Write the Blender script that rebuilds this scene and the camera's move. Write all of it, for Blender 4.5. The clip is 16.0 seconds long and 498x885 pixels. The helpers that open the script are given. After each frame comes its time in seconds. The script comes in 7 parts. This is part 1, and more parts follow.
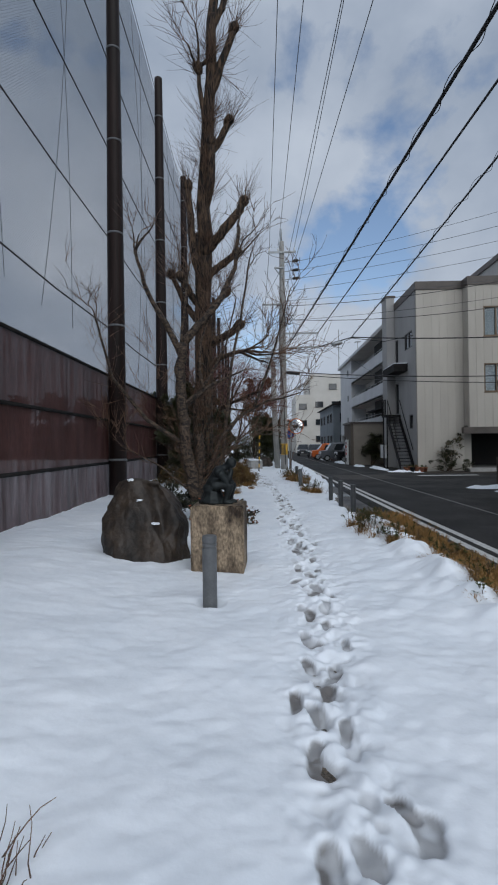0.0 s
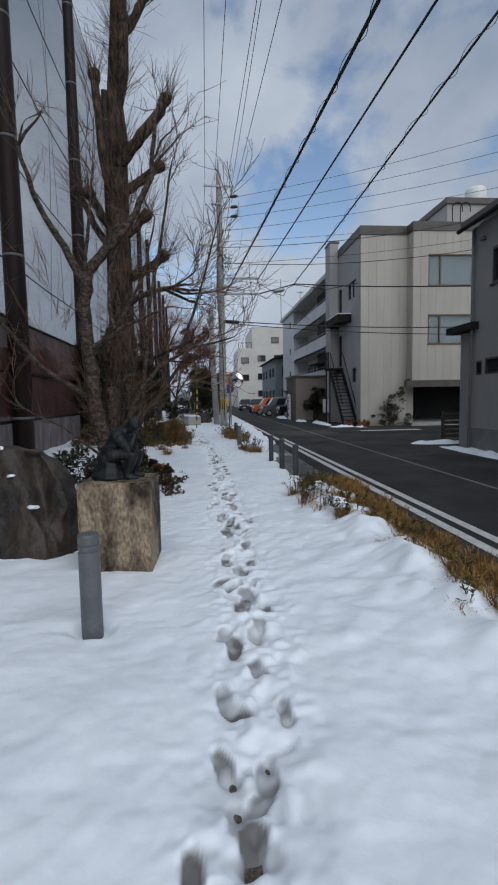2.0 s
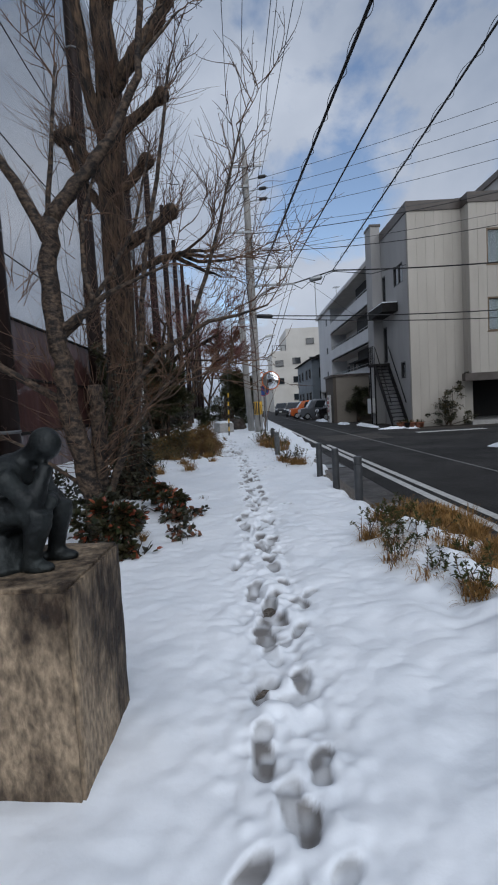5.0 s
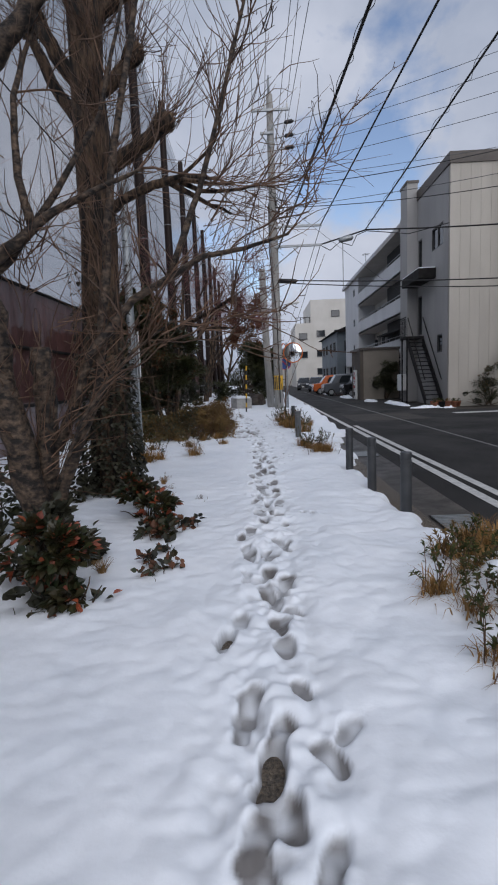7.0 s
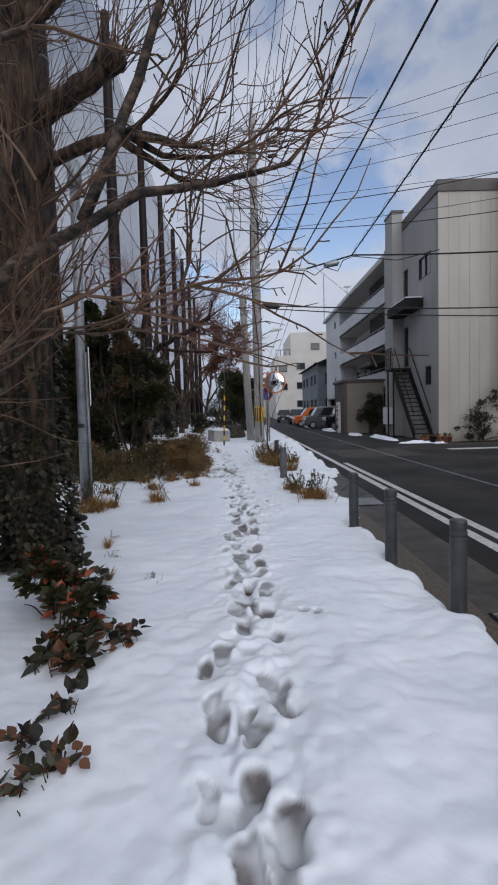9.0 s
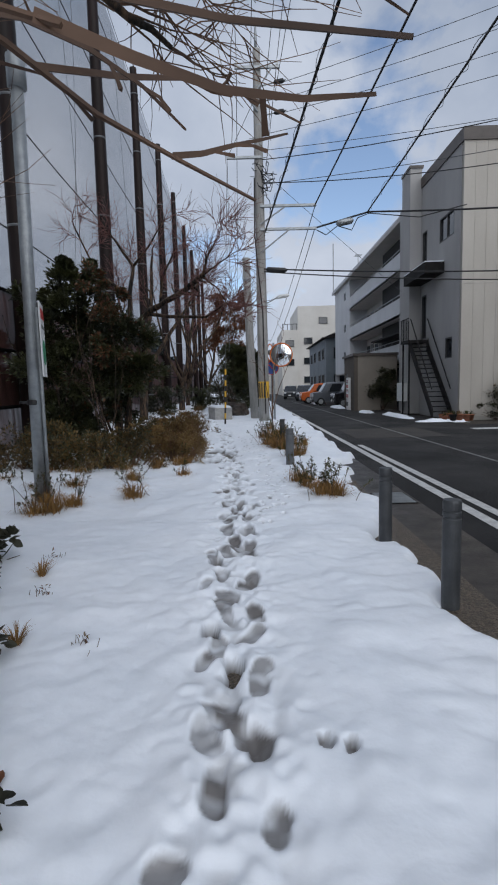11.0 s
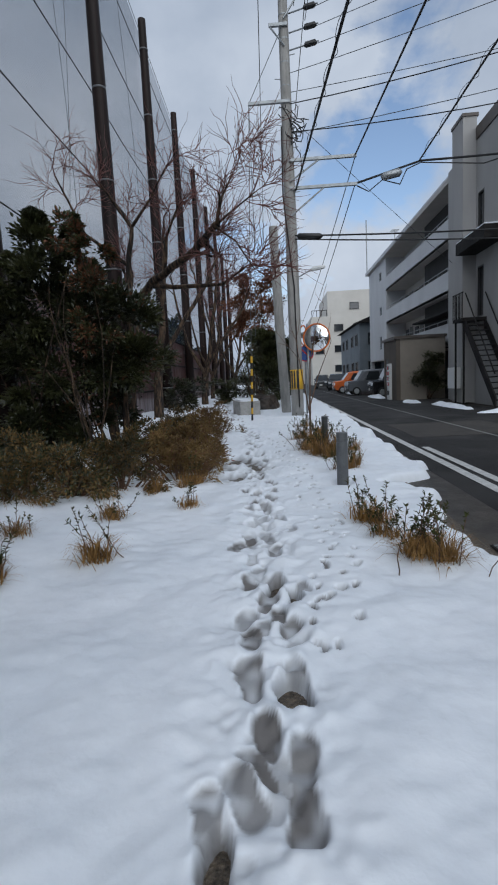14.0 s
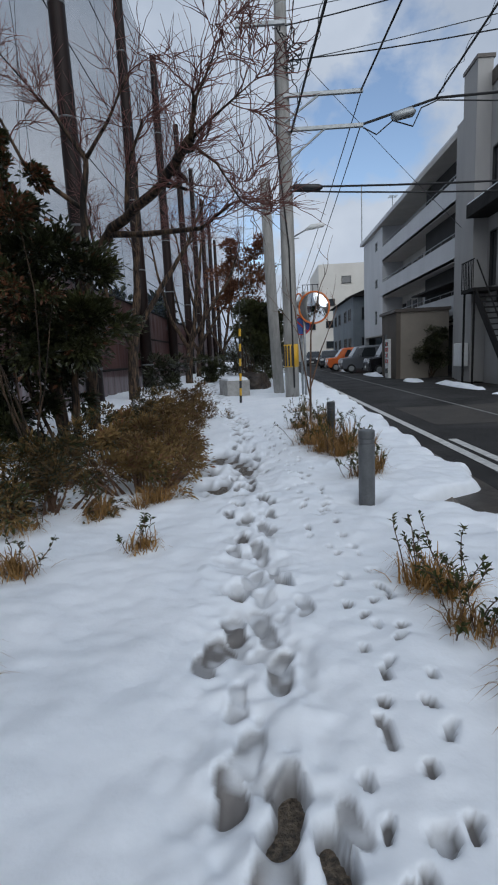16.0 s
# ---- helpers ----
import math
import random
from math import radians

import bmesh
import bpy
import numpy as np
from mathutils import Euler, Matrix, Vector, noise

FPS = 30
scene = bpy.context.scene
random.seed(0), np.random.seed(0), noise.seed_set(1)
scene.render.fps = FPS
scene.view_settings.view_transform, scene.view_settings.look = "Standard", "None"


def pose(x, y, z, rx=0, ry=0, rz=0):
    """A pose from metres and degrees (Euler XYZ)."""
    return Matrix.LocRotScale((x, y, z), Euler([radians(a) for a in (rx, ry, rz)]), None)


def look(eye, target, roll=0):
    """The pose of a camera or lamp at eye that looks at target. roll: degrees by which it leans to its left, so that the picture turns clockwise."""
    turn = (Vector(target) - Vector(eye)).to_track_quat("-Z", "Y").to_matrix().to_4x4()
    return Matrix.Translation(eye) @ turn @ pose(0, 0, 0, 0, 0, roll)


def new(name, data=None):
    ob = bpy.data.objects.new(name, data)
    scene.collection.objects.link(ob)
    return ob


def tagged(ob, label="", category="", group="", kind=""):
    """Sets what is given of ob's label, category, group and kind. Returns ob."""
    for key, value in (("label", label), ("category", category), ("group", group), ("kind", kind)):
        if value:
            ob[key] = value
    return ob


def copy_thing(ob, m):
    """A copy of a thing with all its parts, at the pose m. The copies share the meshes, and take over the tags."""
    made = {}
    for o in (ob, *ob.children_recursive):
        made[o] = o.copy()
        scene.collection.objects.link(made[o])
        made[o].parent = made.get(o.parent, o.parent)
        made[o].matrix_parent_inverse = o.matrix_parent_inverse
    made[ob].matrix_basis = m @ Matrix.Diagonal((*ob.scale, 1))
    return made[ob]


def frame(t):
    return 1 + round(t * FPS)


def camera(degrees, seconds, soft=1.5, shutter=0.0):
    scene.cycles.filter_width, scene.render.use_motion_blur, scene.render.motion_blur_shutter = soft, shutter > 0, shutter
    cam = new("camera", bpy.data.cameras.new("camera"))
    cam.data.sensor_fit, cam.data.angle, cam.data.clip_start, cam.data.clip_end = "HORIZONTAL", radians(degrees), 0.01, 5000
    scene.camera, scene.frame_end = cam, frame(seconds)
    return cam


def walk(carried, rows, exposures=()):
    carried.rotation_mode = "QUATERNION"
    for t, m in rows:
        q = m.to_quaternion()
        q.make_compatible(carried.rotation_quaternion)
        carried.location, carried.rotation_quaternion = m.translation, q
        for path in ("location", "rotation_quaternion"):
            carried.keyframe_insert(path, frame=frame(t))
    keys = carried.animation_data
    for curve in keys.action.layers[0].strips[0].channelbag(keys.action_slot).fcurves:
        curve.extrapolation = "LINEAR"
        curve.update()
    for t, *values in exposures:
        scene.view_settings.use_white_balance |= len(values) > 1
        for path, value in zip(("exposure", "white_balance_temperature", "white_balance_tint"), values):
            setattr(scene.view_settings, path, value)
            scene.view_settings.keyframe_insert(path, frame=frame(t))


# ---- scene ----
cam = camera(53.7, 16.0, soft=2.0)
METRES, EYE, TILT, LEAN, TURN = 13.5, 1.5, 2.0, 0.0, 1.5
ROWS = [
    (0.0, 0.0, 0.0, 0.0, -0.02, -1.71, 0.73),
    (0.5, 0.0041, 0.0205, -0.0013, -5.12, -2.34, 0.86),
    (1.0, 0.0144, 0.0486, -0.0025, -6.51, -3.78, 0.85),
    (1.5, 0.018, 0.0796, -0.0043, -6.63, -5.7, 0.86),
    (2.0, 0.0226, 0.1108, -0.0046, -6.64, -7.03, 0.81),
    (2.5, 0.0248, 0.141, -0.0059, -6.96, -7.51, 0.65),
    (3.0, 0.0246, 0.1718, -0.0073, -8.38, -4.33, 0.67),
    (3.5, 0.0271, 0.2037, -0.0096, -7.09, -2.76, 1.65),
    (4.0, 0.0291, 0.2376, -0.0136, -5.38, -3.36, 2.7),
    (6.5, 0.0519, 0.3959, -0.0231, -0.27, -9.56, 2.38),
    (7.0, 0.0519, 0.4283, -0.0231, -0.0, -9.17, 2.32),
    (7.5, 0.0553, 0.4607, -0.0243, 0.37, -7.46, 2.1),
    (8.0, 0.0532, 0.4936, -0.0252, -0.32, -6.89, 1.92),
    (8.5, 0.0551, 0.5256, -0.027, -1.55, -6.4, 1.62),
    (9.0, 0.0545, 0.5558, -0.0289, -2.37, -5.61, 1.46),
    (11.5, 0.0684, 0.7004, -0.0377, -0.92, -9.53, 1.4),
    (12.0, 0.068, 0.7316, -0.0392, 0.12, -10.62, 1.08),
    (12.5, 0.0703, 0.7635, -0.0404, 0.18, -10.92, 0.34),
    (13.0, 0.0669, 0.7926, -0.043, -0.19, -11.07, -0.01),
    (13.5, 0.0682, 0.8236, -0.0461, -0.64, -10.42, 1.42),
    (14.0, 0.0671, 0.8576, -0.0446, 1.59, -9.22, 2.95),
    (14.5, 0.0631, 0.8909, -0.0463, 1.26, -10.68, 2.94),
    (15.0, 0.0642, 0.9236, -0.0481, 0.6, -11.69, 2.82),
    (15.5, 0.0636, 0.9576, -0.05, 0.29, -11.9, 2.75),
    (16.0, 0.0652, 0.9914, -0.0505, 0.33, -11.92, 2.78),
]
walk(cam, [(t, pose(0, 0, EYE, TILT, LEAN, TURN) @ pose(METRES * x, METRES * y, METRES * z, 90 + pitch, roll, yaw)) for t, x, y, z, yaw, pitch, roll in ROWS], [(0.0, -0.18, 6500, 10), (3.0, -0.18, 6500, 10), (5.0, -0.10, 6520, 12), (7.0, -0.02, 6660, 15.5), (9.0, 0.02, 6660, 15.5), (11.5, 0.02, 6540, 11.5), (13.0, 0.03, 6500, 10), (16.0, 0.0, 6500, 10)])

# ---- light ----
SUN_EL, SUN_AZ = 38.0, 165.0
world = bpy.data.worlds.new("sky")
scene.world = world
world.use_nodes = True
wt = world.node_tree
wt.nodes.clear()


def wn(kind, **kw):
    n = wt.nodes.new(kind)
    for k, v in kw.items():
        n.inputs[k].default_value = v
    return n


sky = wt.nodes.new("ShaderNodeTexSky")
sky.sky_type = "NISHITA"
sky.sun_disc = False
sky.sun_elevation = radians(SUN_EL)
sky.sun_rotation = radians(SUN_AZ)
coord = wt.nodes.new("ShaderNodeTexCoord")
stretch = wn("ShaderNodeMapping", Scale=(1.0, 1.0, 1.25), Location=(0.35, 0.1, 0.0))
wt.links.new(coord.outputs["Generated"], stretch.inputs["Vector"])
cloud = wn("ShaderNodeTexNoise", Scale=4.6, Detail=8.0, Roughness=0.54, Distortion=0.15)
wt.links.new(stretch.outputs[0], cloud.inputs["Vector"])
cover = wt.nodes.new("ShaderNodeValToRGB")
cover.color_ramp.elements[0].position, cover.color_ramp.elements[1].position = 0.38, 0.50
gap = wt.nodes.new("ShaderNodeVectorMath")
gap.operation = "DOT_PRODUCT"
gap.inputs[1].default_value = (0.17, 0.89, 0.42)
wt.links.new(coord.outputs["Generated"], gap.inputs[0])
open_sky = wn("ShaderNodeMapRange")
for k, v in (("From Min", 0.90), ("From Max", 0.995), ("To Min", 0.118), ("To Max", -0.035)):
    open_sky.inputs[k].default_value = v
wt.links.new(gap.outputs["Value"], open_sky.inputs["Value"])
total = wt.nodes.new("ShaderNodeMath")
total.operation = "ADD"
wt.links.new(cloud.outputs["Fac"], total.inputs[0])
wt.links.new(open_sky.outputs[0], total.inputs[1])
wt.links.new(total.outputs[0], cover.inputs["Fac"])
tone = wn("ShaderNodeTexNoise", Scale=3.4, Detail=7.0, Roughness=0.5)
wt.links.new(stretch.outputs[0], tone.inputs["Vector"])
greys = wt.nodes.new("ShaderNodeValToRGB")
greys.color_ramp.elements[0].position, greys.color_ramp.elements[1].position = 0.3, 0.75
greys.color_ramp.elements[0].color = (3.1, 3.8, 4.95, 1)
greys.color_ramp.elements[1].color = (6.2, 6.9, 7.95, 1)
wt.links.new(tone.outputs["Fac"], greys.inputs["Fac"])
mixc = wt.nodes.new("ShaderNodeMix")
mixc.data_type = "RGBA"
wt.links.new(cover.outputs["Color"], mixc.inputs["Factor"])
gain = wt.nodes.new("ShaderNodeVectorMath")
gain.operation = "SCALE"
gain.inputs["Scale"].default_value = 1.6
wt.links.new(sky.outputs["Color"], gain.inputs[0])
wt.links.new(gain.outputs[0], mixc.inputs["A"])
wt.links.new(greys.outputs["Color"], mixc.inputs["B"])
back = wn("ShaderNodeBackground", Strength=0.1)
wt.links.new(mixc.outputs["Result"], back.inputs["Color"])
wt.links.new(back.outputs[0], wt.nodes.new("ShaderNodeOutputWorld").inputs["Surface"])

sun = new("sun", bpy.data.lights.new("sun", "SUN"))
sun.data.energy, sun.data.angle, sun.data.color = 1.75, radians(75), (0.95, 0.98, 1.0)
sun.matrix_world = look((0, 0, 30), (-30 * math.sin(radians(SUN_AZ)) / math.tan(radians(SUN_EL)), -30 * math.cos(radians(SUN_AZ)) / math.tan(radians(SUN_EL)), 0))


# ---- materials ----
def mat(name, a, b=None, rough=0.7, metal=0.0, scale=6.0, detail=6.0, bump=0.0, bump_scale=40.0, spec=0.5, stretch_by=(1, 1, 1), per_piece=0.0, rough2=None, lo=0.35, hi=0.65, fine=0.0):
    """A surface of two tones mixed by noise in the object's own metres, with fine relief; per_piece varies the tone from object to object."""
    m = bpy.data.materials.new(name)
    m.use_nodes = True
    nt = m.node_tree
    p = nt.nodes["Principled BSDF"]
    p.inputs["Roughness"].default_value, p.inputs["Metallic"].default_value = rough, metal
    p.inputs["Specular IOR Level"].default_value = spec
    b = b or a
    tc = nt.nodes.new("ShaderNodeTexCoord")
    mp = nt.nodes.new("ShaderNodeMapping")
    mp.inputs["Scale"].default_value = stretch_by
    nt.links.new(tc.outputs["Object"], mp.inputs["Vector"])
    n = nt.nodes.new("ShaderNodeTexNoise")
    n.inputs["Scale"].default_value, n.inputs["Detail"].default_value, n.inputs["Roughness"].default_value = scale, detail, 0.6
    nt.links.new(mp.outputs[0], n.inputs["Vector"])
    r = nt.nodes.new("ShaderNodeValToRGB")
    r.color_ramp.elements[0].position, r.color_ramp.elements[1].position = lo, hi
    r.color_ramp.elements[0].color, r.color_ramp.elements[1].color = (*a, 1), (*b, 1)
    nt.links.new(n.outputs["Fac"], r.inputs["Fac"])
    out = r.outputs["Color"]
    if fine:
        n3 = nt.nodes.new("ShaderNodeTexNoise")
        n3.inputs["Scale"].default_value, n3.inputs["Detail"].default_value = bump_scale, 4
        nt.links.new(mp.outputs[0], n3.inputs["Vector"])
        mr = nt.nodes.new("ShaderNodeMapRange")
        mr.inputs["To Min"].default_value, mr.inputs["To Max"].default_value = 1 - fine, 1 + fine
        mr.inputs["From Min"].default_value, mr.inputs["From Max"].default_value = 0.3, 0.7
        nt.links.new(n3.outputs["Fac"], mr.inputs["Value"])
        h = nt.nodes.new("ShaderNodeHueSaturation")
        nt.links.new(out, h.inputs["Color"])
        nt.links.new(mr.outputs[0], h.inputs["Value"])
        out = h.outputs["Color"]
    if per_piece:
        info = nt.nodes.new("ShaderNodeObjectInfo")
        geo = nt.nodes.new("ShaderNodeNewGeometry")
        add = nt.nodes.new("ShaderNodeMath")
        add.operation = "ADD"
        nt.links.new(info.outputs["Random"], add.inputs[0])
        nt.links.new(geo.outputs["Random Per Island"], add.inputs[1])
        mr = nt.nodes.new("ShaderNodeMapRange")
        mr.inputs["From Max"].default_value = 2.0
        mr.inputs["To Min"].default_value, mr.inputs["To Max"].default_value = 1 - per_piece, 1 + per_piece
        nt.links.new(add.outputs[0], mr.inputs["Value"])
        h = nt.nodes.new("ShaderNodeHueSaturation")
        nt.links.new(out, h.inputs["Color"])
        nt.links.new(mr.outputs[0], h.inputs["Value"])
        out = h.outputs["Color"]
    nt.links.new(out, p.inputs["Base Color"])
    if rough2 is not None:
        mr = nt.nodes.new("ShaderNodeMapRange")
        mr.inputs["To Min"].default_value, mr.inputs["To Max"].default_value = rough, rough2
        mr.inputs["From Min"].default_value, mr.inputs["From Max"].default_value = lo, hi
        nt.links.new(n.outputs["Fac"], mr.inputs["Value"])
        nt.links.new(mr.outputs[0], p.inputs["Roughness"])
    if bump:
        n2 = nt.nodes.new("ShaderNodeTexNoise")
        n2.inputs["Scale"].default_value, n2.inputs["Detail"].default_value = bump_scale, 5
        nt.links.new(mp.outputs[0], n2.inputs["Vector"])
        bp = nt.nodes.new("ShaderNodeBump")
        bp.inputs["Strength"].default_value, bp.inputs["Distance"].default_value = bump, 0.02
        nt.links.new(n2.outputs["Fac"], bp.inputs["Height"])
        nt.links.new(bp.outputs[0], p.inputs["Normal"])
    return m


def see_through(m, share, streaks=0.0):
    """A sheer or netted cloth: the given share of it is thread, more or less by upright streaks."""
    nt = m.node_tree
    p, out = nt.nodes["Principled BSDF"], nt.nodes["Material Output"]
    tr, mx = nt.nodes.new("ShaderNodeBsdfTransparent"), nt.nodes.new("ShaderNodeMixShader")
    mx.inputs[0].default_value = share
    if streaks:
        tc, mp, n = nt.nodes.new("ShaderNodeTexCoord"), nt.nodes.new("ShaderNodeMapping"), nt.nodes.new("ShaderNodeTexNoise")
        mp.inputs["Scale"].default_value = (1, 6.0, 0.35)
        n.inputs["Scale"].default_value, n.inputs["Detail"].default_value = 1.6, 4
        mr = nt.nodes.new("ShaderNodeMapRange")
        for k, v in (("From Min", 0.3), ("From Max", 0.7), ("To Min", share - streaks), ("To Max", min(1.0, share + streaks))):
            mr.inputs[k].default_value = v
        nt.links.new(tc.outputs["Object"], mp.inputs["Vector"])
        nt.links.new(mp.outputs[0], n.inputs["Vector"])
        nt.links.new(n.outputs["Fac"], mr.inputs["Value"])
        nt.links.new(mr.outputs[0], mx.inputs[0])
    nt.links.new(tr.outputs[0], mx.inputs[1])
    nt.links.new(p.outputs[0], mx.inputs[2])
    nt.links.new(mx.outputs[0], out.inputs["Surface"])
    return m


M = {}
M["snow"] = mat("snow", (0.785, 0.83, 0.885), (0.865, 0.90, 0.945), 0.6, scale=1.3, bump=0.3, bump_scale=13, spec=0.25, fine=0.02)
M["asphalt"] = mat("asphalt", (0.017, 0.0165, 0.0165), (0.034, 0.032, 0.031), 0.9, scale=0.5, bump=0.5, bump_scale=140, rough2=0.7, spec=0.3, fine=0.25)
M["asphalt_patch"] = mat("worn_asphalt", (0.055, 0.048, 0.042), (0.034, 0.031, 0.028), 0.85, scale=1.5, bump=0.5, bump_scale=120, fine=0.2)
M["gravel"] = mat("wet_brown_gravel", (0.03, 0.024, 0.018), (0.17, 0.13, 0.09), 0.5, scale=60, bump=1.0, bump_scale=70, rough2=0.3)
M["gutter"] = mat("wet_concrete", (0.026, 0.021, 0.016), (0.062, 0.050, 0.039), 0.55, scale=3, bump=0.3, bump_scale=60, rough2=0.35, fine=0.15)
M["soil"] = mat("dark_soil", (0.025, 0.02, 0.015), (0.06, 0.048, 0.035), 0.9, scale=7, bump=0.8, bump_scale=30)
M["line"] = mat("road_paint", (0.62, 0.62, 0.6), (0.42, 0.42, 0.41), 0.6, scale=9, bump=0.2, bump_scale=100, fine=0.1)
M["line_worn"] = mat("worn_road_paint", (0.11, 0.11, 0.11), (0.26, 0.26, 0.25), 0.7, scale=14)
M["post"] = mat("brown_painted_steel", (0.010, 0.006, 0.005), (0.022, 0.012, 0.010), 0.5, scale=1.2, stretch_by=(4, 4, 0.4), spec=0.18, fine=0.2, bump_scale=8)
M["net"] = see_through(mat("dark_netting", (0.048, 0.068, 0.105), (0.075, 0.098, 0.14), 0.9, scale=0.25, spec=0.0), 0.40)
M["thread"] = mat("net_thread", (0.05, 0.06, 0.075), (0.08, 0.09, 0.105), 0.8, scale=2.0, spec=0.1)
M["cloth"] = see_through(mat("brown_screen_cloth", (0.055, 0.022, 0.020), (0.105, 0.047, 0.042), 0.55, scale=0.6, stretch_by=(1, 1.4, 0.5), spec=0.3, fine=0.2, bump_scale=14), 0.955, 0.035)
M["cloth_low"] = see_through(mat("greyed_screen_cloth", (0.048, 0.024, 0.024), (0.155, 0.098, 0.102), 0.5, scale=1.8, stretch_by=(1, 4, 0.5), spec=0.35, fine=0.25, bump_scale=14), 0.94, 0.07)
M["rope"] = mat("black_rope", (0.015, 0.015, 0.016), rough=0.8)
M["cable"] = mat("black_cable", (0.012, 0.012, 0.013), rough=0.55)
M["wire"] = mat("grey_wire", (0.07, 0.075, 0.08), rough=0.6)
M["galv"] = mat("galvanised_steel", (0.26, 0.28, 0.29), (0.36, 0.38, 0.39), 0.5, metal=0.7, scale=8)
M["concrete"] = mat("pole_concrete", (0.24, 0.235, 0.22), (0.36, 0.35, 0.33), 0.85, scale=3, bump=0.3, bump_scale=80, stretch_by=(3, 3, 0.6), fine=0.12)
M["block"] = mat("block_concrete", (0.27, 0.265, 0.25), (0.4, 0.395, 0.38), 0.85, scale=5, bump=0.4, bump_scale=70, fine=0.1)
M["bollard"] = mat("grey_bollard_paint", (0.085, 0.09, 0.095), (0.12, 0.125, 0.13), 0.45, scale=7, spec=0.5, fine=0.1, bump_scale=60)
M["bollard_dark"] = mat("dark_bollard_paint", (0.035, 0.038, 0.042), (0.06, 0.064, 0.068), 0.45, scale=7, fine=0.1, bump_scale=60)
M["rock"] = mat("dark_boulder", (0.007, 0.005, 0.0038), (0.050, 0.034, 0.023), 0.66, scale=2.6, bump=0.9, bump_scale=16, rough2=0.5, fine=0.3)
M["stone"] = mat("lichened_pedestal_stone", (0.022, 0.012, 0.006), (0.285, 0.215, 0.145), 0.85, scale=4.6, detail=14, bump=0.9, bump_scale=45, lo=0.38, hi=0.6, stretch_by=(1, 1, 0.5), fine=0.5)
M["bronze"] = mat("dark_bronze", (0.010, 0.012, 0.013), (0.030, 0.036, 0.036), 0.42, metal=0.6, scale=9, bump=0.4, bump_scale=30, rough2=0.6)
M["bark"] = mat("dark_furrowed_bark", (0.005, 0.0034, 0.0024), (0.088, 0.054, 0.032), 0.9, scale=13, detail=10, bump=1.0, bump_scale=26, stretch_by=(1, 1, 0.22), fine=0.45, lo=0.40, hi=0.62)
M["bark_cherry"] = mat("cherry_bark", (0.009, 0.006, 0.0045), (0.098, 0.066, 0.044), 0.8, scale=13, detail=10, bump=0.9, bump_scale=26, stretch_by=(0.9, 0.9, 1.3), fine=0.35, lo=0.4, hi=0.64)
M["twig"] = mat("brown_twigs", (0.045, 0.023, 0.014), (0.165, 0.092, 0.055), 0.75, scale=3, per_piece=0.4)
M["twig_red"] = mat("reddish_twigs", (0.075, 0.025, 0.022), (0.175, 0.068, 0.055), 0.75, scale=3, per_piece=0.3)
M["cut"] = mat("cut_wood", (0.20, 0.13, 0.075), (0.32, 0.22, 0.13), 0.9, scale=20)
M["leaf_dark"] = mat("dark_evergreen_leaves", (0.011, 0.015, 0.006), (0.058, 0.062, 0.023), 0.36, scale=1.6, per_piece=0.7, spec=0.5)
M["leaf_ivy"] = mat("ivy_leaves", (0.012, 0.014, 0.008), (0.045, 0.042, 0.022), 0.65, scale=3, per_piece=0.5)
M["leaf_bronze"] = mat("bronze_green_leaves", (0.014, 0.026, 0.009), (0.050, 0.036, 0.016), 0.42, scale=9, per_piece=0.6)
M["leaf_red"] = mat("red_winter_leaves", (0.15, 0.030, 0.018), (0.38, 0.10, 0.045), 0.5, scale=7, per_piece=0.4)
M["leaf_brown"] = mat("brown_dry_leaves", (0.085, 0.050, 0.016), (0.23, 0.145, 0.052), 0.8, scale=2.5, per_piece=0.45)
M["leaf_rust"] = mat("rusty_leaves", (0.085, 0.034, 0.018), (0.19, 0.078, 0.036), 0.7, scale=2.5, per_piece=0.4)
M["grass"] = mat("dry_straw_grass", (0.17, 0.085, 0.021), (0.38, 0.215, 0.07), 0.8, scale=4, per_piece=0.4)
M["leaf_green"] = mat("green_leaves", (0.030, 0.040, 0.012), (0.075, 0.082, 0.028), 0.7, scale=6, per_piece=0.4, spec=0.15)
M["panel"] = mat("cream_wall_panels", (0.40, 0.37, 0.325), (0.465, 0.435, 0.385), 0.75, scale=0.8, stretch_by=(1, 1, 0.25), per_piece=0.05, fine=0.03)
M["joint"] = mat("panel_joint", (0.36, 0.34, 0.30), rough=0.85)
# white render, dimmed: the west wall's shade is in this colour
M["render_dimmed"] = mat("shade_dimmed_render", (0.31, 0.305, 0.295), (0.375, 0.365, 0.355), 0.85, scale=0.7, stretch_by=(1, 1, 0.3), bump=0.15, bump_scale=60, fine=0.04)
M["apt_white"] = mat("white_tiles", (0.47, 0.48, 0.49), (0.54, 0.55, 0.56), 0.6, scale=0.5, stretch_by=(1, 1, 0.3), fine=0.03)
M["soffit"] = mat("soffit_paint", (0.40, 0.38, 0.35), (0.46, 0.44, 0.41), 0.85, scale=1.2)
M["brown_trim"] = mat("brown_metal_trim", (0.06, 0.048, 0.04), (0.085, 0.07, 0.06), 0.5, scale=2)
M["dark_steel"] = mat("dark_painted_steel", (0.012, 0.011, 0.011), (0.024, 0.022, 0.021), 0.75, scale=4, spec=0.15)
M["sash"] = mat("bronze_window_sash", (0.10, 0.068, 0.04), (0.14, 0.098, 0.06), 0.4, metal=0.3, scale=3)
M["dark_sash"] = mat("dark_window_sash", (0.03, 0.03, 0.03), rough=0.4)
M["curtain"] = mat("pale_curtain", (0.36, 0.47, 0.52), (0.50, 0.60, 0.64), 0.9, scale=3, stretch_by=(5, 5, 0.2))
